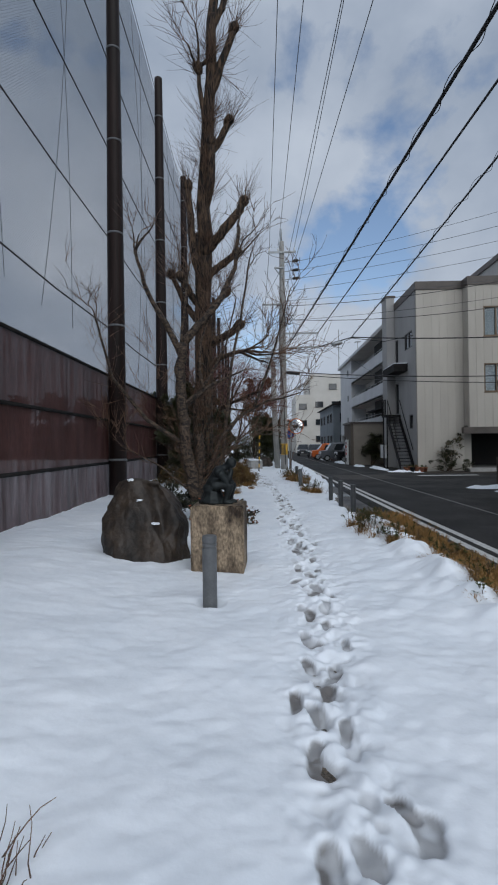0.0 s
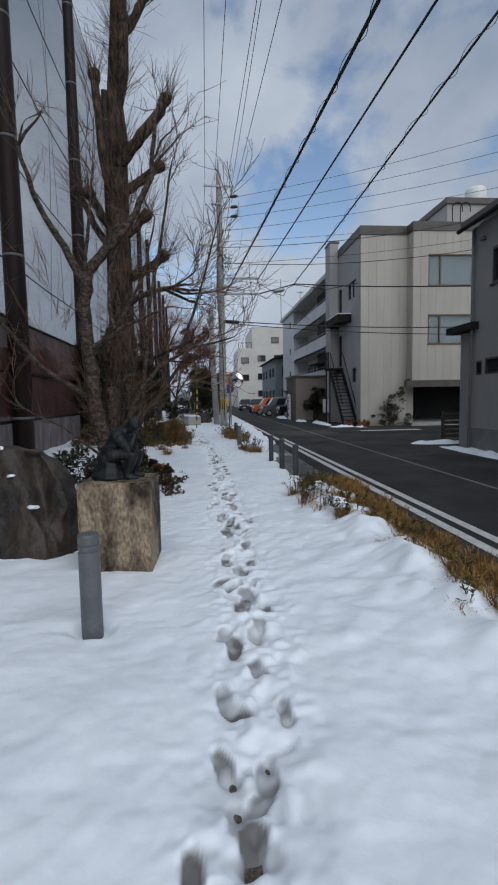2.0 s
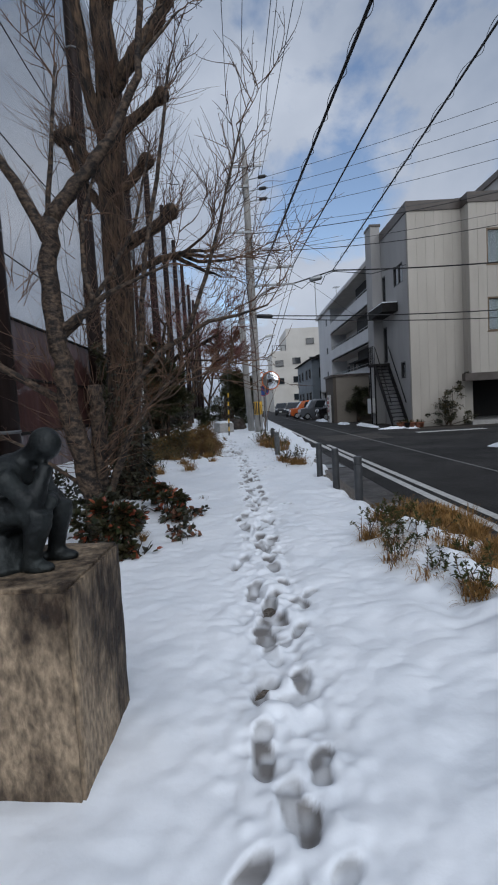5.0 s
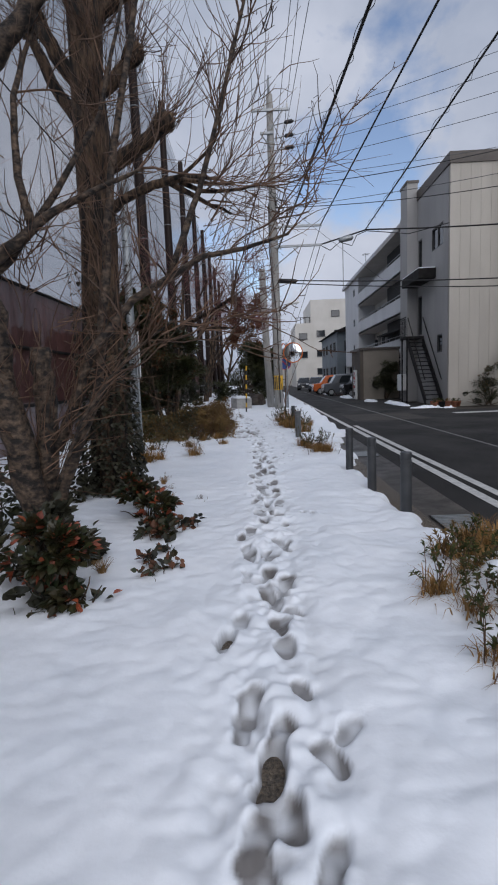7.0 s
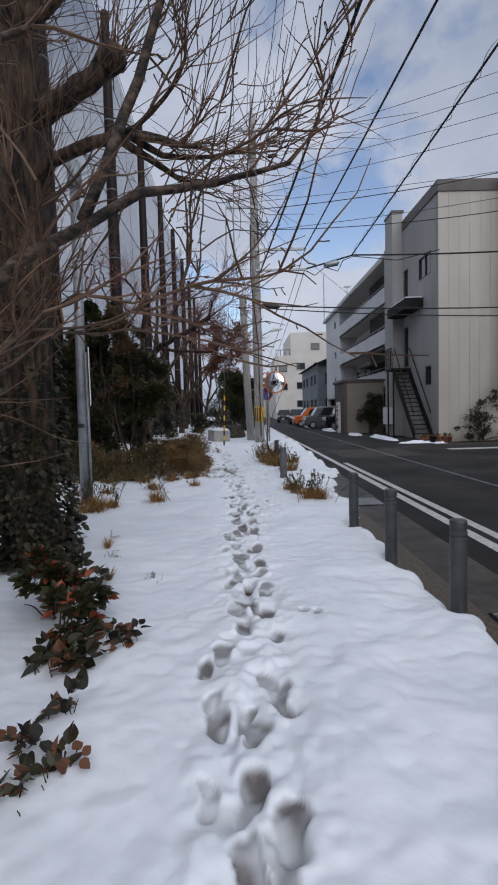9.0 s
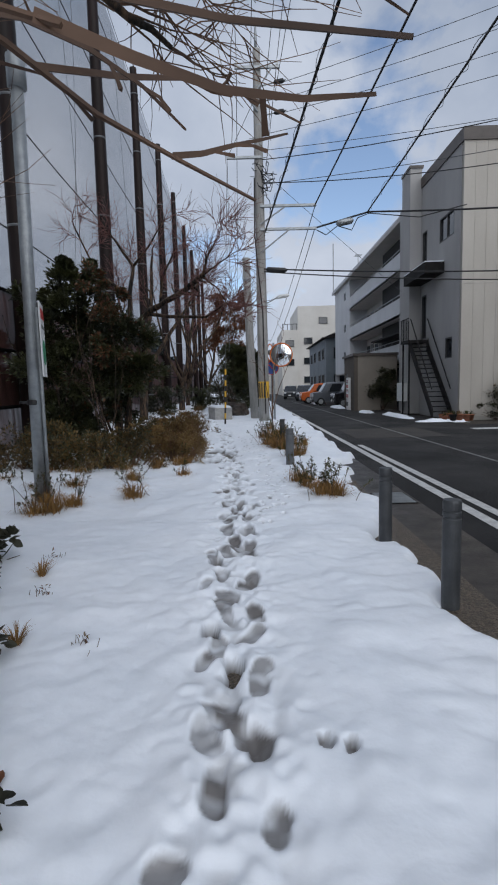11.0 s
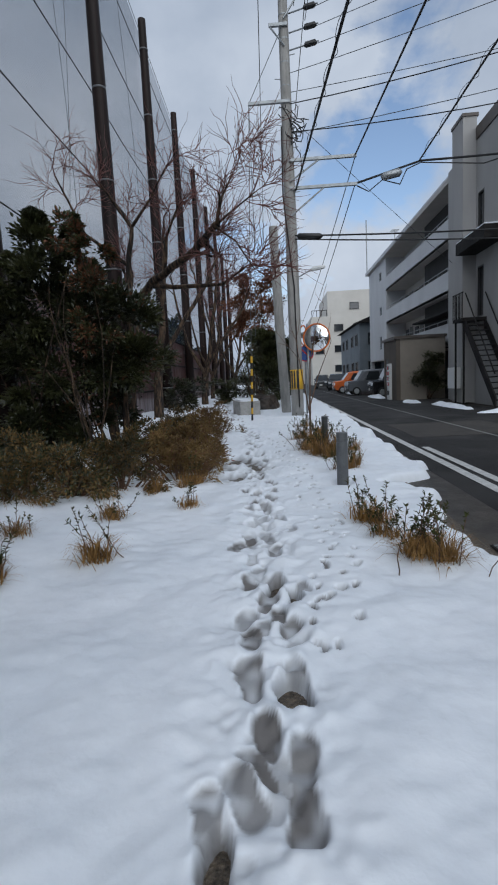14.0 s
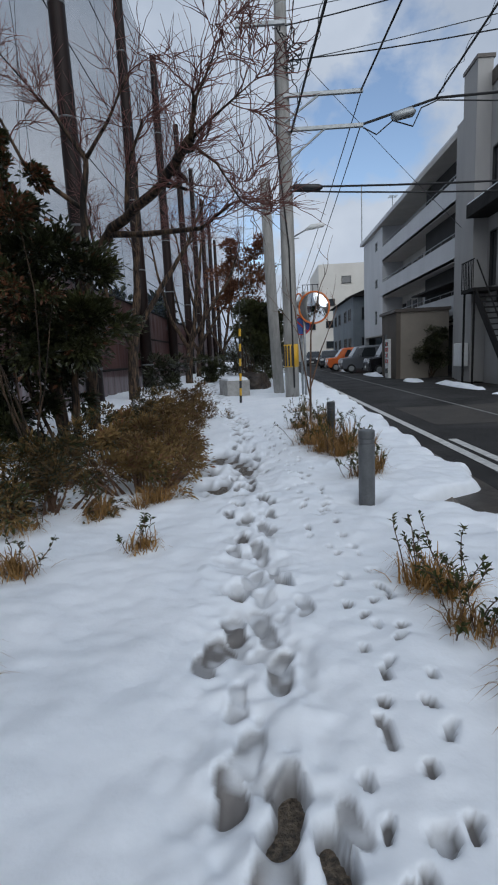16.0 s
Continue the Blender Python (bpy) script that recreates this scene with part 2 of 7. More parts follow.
# near-black: the shade inside enclosed spaces is put into the colour
M["dark"] = mat("shade_black_interior", (0.014, 0.014, 0.014), (0.022, 0.021, 0.02), 0.9, scale=1)
M["grey_wall"] = mat("grey_siding", (0.25, 0.242, 0.23), (0.295, 0.287, 0.275), 0.8, scale=0.9, bump=0.15, bump_scale=60, stretch_by=(1, 1, 0.3), fine=0.05)
M["grey_base"] = mat("grey_plinth", (0.15, 0.148, 0.145), (0.19, 0.187, 0.18), 0.85, scale=2)
M["blue_wall"] = mat("blue_grey_siding", (0.11, 0.135, 0.155), (0.15, 0.175, 0.195), 0.7, scale=0.7, fine=0.04)
M["far_wall"] = mat("pale_render", (0.50, 0.48, 0.44), (0.57, 0.55, 0.51), 0.85, scale=0.4, fine=0.03)
M["beige"] = mat("beige_wall", (0.20, 0.175, 0.145), (0.25, 0.22, 0.185), 0.8, scale=0.8, fine=0.05)
M["brown_wall"] = mat("brown_wall", (0.085, 0.07, 0.055), (0.115, 0.095, 0.078), 0.8, scale=0.8)
M["wood"] = mat("weathered_brown_wood", (0.035, 0.026, 0.02), (0.07, 0.053, 0.04), 0.8, scale=4, stretch_by=(1, 1, 6))
M["yellow"] = mat("yellow_paint", (0.62, 0.36, 0.02), (0.52, 0.30, 0.03), 0.5, scale=8)
M["black"] = mat("black_plastic", (0.014, 0.014, 0.015), rough=0.45)
M["white_paint"] = mat("white_paint", (0.74, 0.75, 0.74), (0.66, 0.67, 0.66), 0.5, scale=6)
M["orange"] = mat("orange_rim", (0.60, 0.15, 0.03), rough=0.4)
M["blue_sign"] = mat("blue_sign", (0.015, 0.07, 0.30), rough=0.4)
M["red_sign"] = mat("red_sign", (0.5, 0.03, 0.03), rough=0.4)
M["green_sign"] = mat("green_sign", (0.03, 0.25, 0.12), rough=0.4)
M["car_orange"] = mat("orange_car_paint", (0.50, 0.10, 0.02), (0.56, 0.12, 0.02), 0.25, scale=2)
M["car_grey"] = mat("grey_car_paint", (0.10, 0.11, 0.125), (0.12, 0.13, 0.145), 0.3, metal=0.4, scale=2)
M["car_black"] = mat("black_car_paint", (0.012, 0.012, 0.014), rough=0.2)
M["car_dark"] = mat("dark_blue_car_paint", (0.03, 0.036, 0.045), rough=0.25)
M["tyre"] = mat("tyre_rubber", (0.015, 0.015, 0.015), rough=0.9)
M["lamp_white"] = mat("headlight_lens", (0.6, 0.62, 0.65), rough=0.15)
M["terracotta"] = mat("terracotta", (0.25, 0.09, 0.05), (0.32, 0.13, 0.07), 0.85, scale=9)
M["mirror"] = mat("convex_mirror", (0.85, 0.87, 0.88), rough=0.03, metal=1.0)
M["glass"] = mat("window_glass", (0.02, 0.024, 0.028), rough=0.06, spec=0.8)
M["clear"] = see_through(mat("clear_window_glass", (0.10, 0.13, 0.145), rough=0.05, spec=0.9), 0.3)


# ---- shaping ----
def mesh_of(name, verts, faces, material, smooth=False):
    me = bpy.data.meshes.new(name)
    me.from_pydata([tuple(v) for v in verts], [], faces)
    me.materials.append(M[material])
    if smooth:
        me.polygons.foreach_set("use_smooth", [True] * len(me.polygons))
    me.update()
    return me


def thing(name, at=(0, 0, 0), label="", category="", group="", kind="", turn=0.0):
    ob = new(name)
    ob.empty_display_size = 0.1
    ob.location = at
    ob.rotation_euler[2] = radians(turn)
    return tagged(ob, label, category, group, kind)


def part(name, me, parent=None, label=""):
    ob = new(name, me)
    if parent:
        ob.parent = parent
    return tagged(ob, label)


class Shape:
    """Collects vertices and faces of one mesh."""

    def __init__(self):
        self.v, self.f = [], []

    def box(self, x0, x1, y0, y1, z0, z1, bevel=0.0):
        if bevel:
            bm = bmesh.new()
            bmesh.ops.create_cube(bm, size=1)
            for q in bm.verts:
                q.co = ((x0 + x1) / 2 + q.co.x * (x1 - x0), (y0 + y1) / 2 + q.co.y * (y1 - y0), (z0 + z1) / 2 + q.co.z * (z1 - z0))
            bmesh.ops.bevel(bm, geom=bm.edges[:], offset=bevel, segments=2, affect="EDGES", profile=0.5)
            return self.take(bm)
        n = len(self.v)
        self.v += [(x, y, z) for z in (z0, z1) for x, y in ((x0, y0), (x1, y0), (x1, y1), (x0, y1))]
        self.f += [[n + i for i in q] for q in ((3, 2, 1, 0), (4, 5, 6, 7), (0, 1, 5, 4), (1, 2, 6, 5), (2, 3, 7, 6), (3, 0, 4, 7))]
        return self

    def take(self, bm):
        n = len(self.v)
        bm.verts.ensure_lookup_table()
        self.v += [tuple(q.co) for q in bm.verts]
        self.f += [[n + q.index for q in f.verts] for f in bm.faces]
        bm.free()
        return self

    def tube(self, pts, radii, sides=6, cap=True):
        n0 = len(self.v)
        pts = [Vector(p) for p in pts]
        if not hasattr(radii, "__len__"):
            radii = [radii] * len(pts)
        side = None
        for i, p in enumerate(pts):
            d = (pts[min(i + 1, len(pts) - 1)] - pts[max(i - 1, 0)])
            if d.length < 1e-9:
                d = Vector((0, 0, 1))
            d.normalize()
            if side is None:
                side = d.cross(Vector((0.31, 0.87, 0.38)))
                if side.length < 0.1:
                    side = d.cross(Vector((1, 0, 0)))
            side = (side - d * side.dot(d)).normalized()
            other = d.cross(side)
            for k in range(sides):
                a = 2 * math.pi * k / sides
                self.v.append(tuple(p + (side * math.cos(a) + other * math.sin(a)) * radii[i]))
        for i in range(len(pts) - 1):
            for k in range(sides):
                a, b = n0 + i * sides + k, n0 + i * sides + (k + 1) % sides
                self.f.append([a, b, b + sides, a + sides])
        if cap:
            self.f.append([n0 + k for k in range(sides)][::-1])
            e = n0 + (len(pts) - 1) * sides
            self.f.append([e + k for k in range(sides)])
        return self

    def turned(self, profile, at=(0, 0, 0), sides=20):
        """A body turned round an upright axis from (radius, height) pairs."""
        return self.tube([(at[0], at[1], at[2] + h) for r, h in profile], [max(r, 1e-4) for r, h in profile], sides)

    def leaf(self, p, d, up, length, width, fold=0.25):
        d, up = Vector(d).normalized(), Vector(up)
        s = d.cross(up)
        if s.length < 1e-3:
            s = d.cross(Vector((1, 0.2, 0)))
        s.normalize()
        u = s.cross(d)
        p = Vector(p)
        n = len(self.v)
        if width > length * 0.6:
            ring = [(0, 0), (0.22, 0.42), (0.5, 0.5), (0.72, 0.34), (1.0, 0), (0.72, -0.34), (0.5, -0.5), (0.22, -0.42)]
            for t, w in ring:
                self.v.append(tuple(p + d * length * t + s * width * w + u * (width * fold * abs(w) - length * 0.2 * t * t)))
            self.f += [[n, n + 1, n + 2, n + 3, n + 4], [n, n + 4, n + 5, n + 6, n + 7]]
            return
        mid = p + d * length * 0.45
        self.v += [tuple(p), tuple(mid + s * width / 2 + u * width * fold), tuple(p + d * length - u * length * 0.12), tuple(mid - s * width / 2 + u * width * fold)]
        self.f += [[n, n + 1, n + 2], [n, n + 2, n + 3]]

    def mesh(self, name, material, smooth=False):
        return mesh_of(name, self.v, self.f, material, smooth)


def box_part(name, b, material, parent=None, label="", bevel=0.0):
    return part(name, Shape().box(*b, bevel).mesh(name, material), parent, label)


def pierced(axis, at, thick, u0, u1, z0, z1, holes=()):
    """A wall across the given axis ('x' or 'y'), from at to at + thick, with holes (u0, u1, z0, z1) that go through it, in one skin."""
    s = Shape()
    us = sorted({u0, u1, *[h[0] for h in holes], *[h[1] for h in holes]})
    zs = sorted({z0, z1, *[h[2] for h in holes], *[h[3] for h in holes]})
    for a, b in zip(us, us[1:]):
        for c, d in zip(zs, zs[1:]):
            if any(h[0] <= (a + b) / 2 <= h[1] and h[2] <= (c + d) / 2 <= h[3] for h in holes):
                continue
            if axis == "y":
                s.box(a, b, at, at + thick, c, d)
            else:
                s.box(at, at + thick, a, b, c, d)
    index, verts, remap = {}, [], []
    for v in s.v:
        key = tuple(round(q, 4) for q in v)
        if key not in index:
            index[key] = len(verts)
            verts.append(v)
        remap.append(index[key])
    seen = {}
    for f in s.f:
        g = [remap[q] for q in f]
        seen.setdefault(tuple(sorted(g)), []).append(g)
    s.v, s.f = verts, [g[0] for g in seen.values() if len(g) == 1]
    return s


def fbox(axis, a0, a1, u0, u1, z0, z1):
    return (u0, u1, a0, a1, z0, z1) if axis == "y" else (a0, a1, u0, u1, z0, z1)


def window(parent, axis, at, u0, u1, z0, z1, bars=(), sash="sash", pane="glass", curtain=False, sill=True, depth=0.1, w=0.06):
    """A sash window set in a hole: frame, panes between its upright bars, and a sill."""
    top = part("window", None, parent)
    fr = Shape()
    fr.box(*fbox(axis, at - 0.02, at + depth, u0, u0 + w, z0, z1)).box(*fbox(axis, at - 0.02, at + depth, u1 - w, u1, z0, z1))
    fr.box(*fbox(axis, at - 0.02, at + depth, u0 + w, u1 - w, z1 - w, z1)).box(*fbox(axis, at - 0.02, at + depth, u0 + w, u1 - w, z0, z0 + w))
    edges = [u0 + w, *bars, u1 - w]
    for b in bars:
        fr.box(*fbox(axis, at, at + depth, b - w / 2, b + w / 2, z0 + w, z1 - w))
    part("window_frame", fr.mesh("window_frame", sash), top)
    for a, b in zip(edges, edges[1:]):
        box_part("pane", fbox(axis, at + depth * 0.5, at + depth * 0.5 + 0.008, a, b, z0 + w, z1 - w), pane, top)
    if curtain:
        box_part("curtain", fbox(axis, at + depth + 0.01, at + depth + 0.03, u0, u1, z0, z1), "curtain", top)
    if sill:
        box_part("window_sill", fbox(axis, at - 0.06, at, u0 - 0.05, u1 + 0.05, z0 - 0.05, z0), sash, top)
    return top


def wander(p, d, length, n, wobble, rng, lift=0.0):
    """Points of a crooked shoot."""
    p, d = Vector(p), Vector(d).normalized()
    out = [p.copy()]
    for _ in range(n):
        d = (d + Vector((rng.gauss(0, wobble), rng.gauss(0, wobble), rng.gauss(0, wobble) + lift))).normalized()
        p = p + d * length / n
        out.append(p.copy())
    return out


def cone_dir(d, spread, rng):
    d = Vector(d).normalized()
    r = Vector((rng.gauss(0, 1), rng.gauss(0, 1), rng.gauss(0, 1)))
    r = (r - d * r.dot(d)).normalized()
    return (d * math.cos(spread) + r * math.sin(spread)).normalized()


# ---- ground, road, snow ----
def sheet(name, x0, x1, y0, y1, z, material, nx=1, ny=1):
    xs, ys = np.linspace(x0, x1, nx + 1), np.linspace(y0, y1, ny + 1)
    v = [(x, y, z) for y in ys for x in xs]
    f = [[j * (nx + 1) + i, j * (nx + 1) + i + 1, (j + 1) * (nx + 1) + i + 1, (j + 1) * (nx + 1) + i] for j in range(ny) for i in range(nx)]
    return mesh_of(name, v, f, material)


ground = tagged(part("ground", sheet("ground", -900, 900, -900, 900, -0.16, "soil")), "bare dark ground reaching to the horizon", "ground", kind="structure")
road = tagged(part("road", Shape().box(2.72, 8.3, -40, 150, -0.2, -0.12).mesh("road", "asphalt")), "dark damp asphalt road with worn lines", "road", kind="structure")
side_road = tagged(part("side_road", Shape().box(8.3, 60, 16.9, 26.2, -0.2, -0.121).mesh("side_road", "asphalt")), "asphalt side street between two houses", "road", kind="structure")
forecourt = tagged(part("forecourt", Shape().box(8.3, 12.0, 36.0, 150, -0.2, -0.1).mesh("forecourt", "asphalt_patch")), "worn asphalt forecourt of the apartments", "pavement", kind="structure")
pavement = tagged(part("pavement", Shape().box(-4.6, 2.2, -40, 150, -0.15, -0.088).mesh("pavement", "gravel")), "wet brown gravel path under the snow", "pavement", kind="structure")
gutter = tagged(part("gutter", Shape().box(2.2, 2.72, -40, 150, -0.2, -0.105).mesh("gutter", "gutter")), "wet stained concrete gutter along the road", "kerb", kind="structure")


def road_mark(name, x, w, y0, y1, material, label, x_far=None):
    s = Shape()
    n = 24
    xf = x if x_far is None else x_far
    for i in range(n):
        a, b = y0 + (y1 - y0) * i / n, y0 + (y1 - y0) * (i + 1) / n
        xa, xb = x + (xf - x) * i / n, x + (xf - x) * (i + 1) / n
        k = len(s.v)
        s.v += [(xa, a, -0.114), (xa + w, a, -0.114), (xb + w, b, -0.114), (xb, b, -0.114)]
        s.f.append([k, k + 1, k + 2, k + 3])
    return tagged(part(name, s.mesh(name, material)), label, "road marking", kind="structure")


road_mark("edge_line", 3.17, 0.14, -10, 90, "line", "white painted edge line on the road", 2.80)
road_mark("inner_edge_line", 3.50, 0.13, -10, 21, "line", "second white painted line on the road", 3.28)
road_mark("centre_line", 5.25, 0.07, -10, 60, "line_worn", "thin worn line along the road", 5.0)
tagged(part("road_patch", Shape().box(3.6, 6.2, 22.5, 25.5, -0.14, -0.1155).mesh("road_patch", "asphalt_patch")), "lighter worn patch in the asphalt", "road patch", kind="structure")
tagged(part("stop_mark", Shape().box(7.7, 10.6, 24.3, 24.75, -0.12, -0.113).mesh("stop_mark", "line")), "white stop bar on the side street", "road marking", kind="structure")


def drain_grate(x, y):
    g = thing("drain_grate", (x, y, -0.1), "steel drain grate in the wet gutter", "drain grate", "drain grates")
    box_part("frame", (-0.22, 0.22, -0.3, 0.3, 0.0, 0.006), "dark_steel", g)
    for i in range(11):
        box_part("bar", (-0.2, 0.2, -0.28 + i * 0.053, -0.255 + i * 0.053, 0.006, 0.014), "galv", g)
    return g


drain_grate(2.46, 10.6)
drain_grate(2.46, 15.2)

rng = random.Random(7)


def snow_edge(y):
    """Where the snow ends beside the gutter."""
    base = np.interp(y, [-5, 8.6, 9.6, 10.4, 13.4, 14.3, 16.6, 17.0, 17.6, 18.2, 40, 90], [2.58, 2.52, 2.3, 1.98, 1.93, 2.1, 2.12, 2.3, 1.98, 2.62, 2.66, 2.4])
    return base + 0.07 * np.sin(y * 3.1) + 0.05 * np.sin(y * 7.7 + 1) + 0.03 * np.sin(y * 17 + 2)


def trail(y):
    """The middle of the trodden line."""
    return np.interp(y, TRAIL_Y, TRAIL_X)


TRAIL_Y = [0.5, 1.6, 2.2, 2.9, 3.6, 4.4, 5.4, 6.5, 8.0, 9.5, 11.0, 12.5, 14.0, 15.5, 17.0, 19.0, 22.0, 27.0, 40.0]
TRAIL_X = [0.40, 0.40, 0.38, 0.36, 0.46, 0.56, 0.54, 0.56, 0.54, 0.56, 0.56, 0.54, 0.50, 0.44, 0.36, 0.22, 0.05, -0.75, -2.6]
# the clearest footprints by place, and many half-filled ones between them
STEPS_A = [(0.18, 2.96), (0.26, 2.36), (0.21, 1.77), (0.37, 1.82), (0.58, 2.06), (0.63, 1.92), (0.39, 3.05), (0.47, 3.38), (0.34, 3.90), (0.54, 4.13), (0.41, 4.40), (0.58, 4.62), (0.65, 5.91), (0.52, 5.73), (0.43, 5.97), (0.55, 5.18), (0.47, 4.97), (0.45, 5.36), (0.45, 6.45), (0.62, 6.51), (0.49, 7.18), (0.70, 7.07), (0.49, 7.02), (0.60, 7.25), (0.75, 7.51), (0.52, 7.46), (0.56, 7.62), (0.43, 7.83), (0.63, 8.27), (0.61, 8.50), (0.29, 8.39), (0.53, 8.94), (0.67, 9.05), (0.54, 9.22), (0.56, 9.56), (0.69, 9.74), (0.38, 9.66), (0.40, 10.24), (0.71, 10.47), (0.51, 10.60)]
STEPS_B = [(0.46, 10.85), (0.53, 11.0), (0.67, 10.83), (0.47, 11.51), (0.55, 11.33), (0.69, 11.19), (0.66, 11.87), (0.42, 11.69), (0.49, 12.14), (0.62, 12.36), (0.44, 12.52), (0.39, 12.81), (0.44, 13.02), (0.64, 13.18), (0.63, 12.96), (0.50, 13.30), (0.62, 13.55), (0.44, 13.62), (0.41, 13.97), (0.37, 14.20), (0.55, 14.24), (0.65, 14.49), (0.48, 14.40), (0.36, 14.70), (0.53, 14.64), (0.42, 14.87), (0.54, 15.22), (0.48, 15.56), (0.33, 15.62), (0.26, 15.44), (0.32, 15.95), (0.57, 16.09), (0.44, 16.48), (0.30, 16.75), (0.50, 16.9), (0.34, 17.2)]
prints = []
for xx, yy in STEPS_A + STEPS_B:
    prints.append((xx, yy, rng.gauss(0, 0.2), rng.uniform(0.10, 0.135), rng.uniform(0.056, 0.068), rng.choice((0.026, 0.03, 0.032, 0.036, 0.038, 0.04, 0.095))))
clear = list(prints)
# most are trodden twice, a little apart
for xx, yy, turn, ln, wd, depth in clear:
    if rng.random() < 0.65:
        prints.append((xx + rng.gauss(0, 0.045), yy + rng.choice((-1, 1)) * rng.uniform(0.09, 0.15), turn + rng.gauss(0, 0.3), ln * 0.8, wd * rng.uniform(0.8, 1.05), rng.uniform(0.022, 0.036)))
y = 0.8
foot = 1
while y < 40:
    for walker in range(2):
        yy = y + rng.uniform(-0.1, 0.1) + 0.15 * walker
        xx = float(trail(yy)) + foot * rng.uniform(0.02, 0.16) + rng.gauss(0, 0.05)
        if yy > 17.3 or min(math.hypot(xx - q[0], (yy - q[1]) * 0.7) for q in clear) > 0.15:
            prints.append((xx, yy, rng.gauss(0, 0.3) - foot * 0.1, rng.uniform(0.08, 0.12), rng.uniform(0.042, 0.056), rng.uniform(0.014, 0.032) if yy < 17.3 else rng.uniform(0.03, 0.055)))
    foot = -foot
    y += rng.uniform(0.22, 0.36)
# an animal's tracks beside them
PAWS = [(0.91, 10.78, 0.0, 0.05, 0.035, 0.045), (1.0, 10.76, 0.0, 0.05, 0.035, 0.045)]
y = 13.9
while y < 22.0:
    for off in (-0.11, 0.06):
        PAWS.append((float(np.interp(y, [13.9, 14.5, 15.2, 17.0, 22.0], [0.82, 0.96, 1.06, 0.98, 0.55])) + off + rng.gauss(0, 0.05), y + rng.uniform(-0.06, 0.06), rng.gauss(0, 0.3), rng.uniform(0.034, 0.05), rng.uniform(0.022, 0.03), rng.uniform(0.03, 0.05)))
    y += rng.uniform(0.13, 0.24)
y = 13.6
while y < 16.4:
    PAWS.append((0.66 + 0.05 * rng.random() + (y - 13.6) * 0.16, y, rng.gauss(0, 0.3), 0.04, 0.026, rng.uniform(0.02, 0.045)))
    y += rng.uniform(0.25, 0.4)


def lattice(x, y, seed):
    """Smooth noise in the plane, from a seeded lattice."""
    r = np.random.RandomState(seed).rand(256, 256)
    xi, yi = np.floor(x).astype(int), np.floor(y).astype(int)
    fx, fy = x - xi, y - yi
    fx, fy = fx * fx * (3 - 2 * fx), fy * fy * (3 - 2 * fy)
    a, b = r[xi % 256, yi % 256], r[(xi + 1) % 256, yi % 256]
    c, d = r[xi % 256, (yi + 1) % 256], r[(xi + 1) % 256, (yi + 1) % 256]
    return (a * (1 - fx) + b * fx) * (1 - fy) + (c * (1 - fx) + d * fx) * fy - 0.5


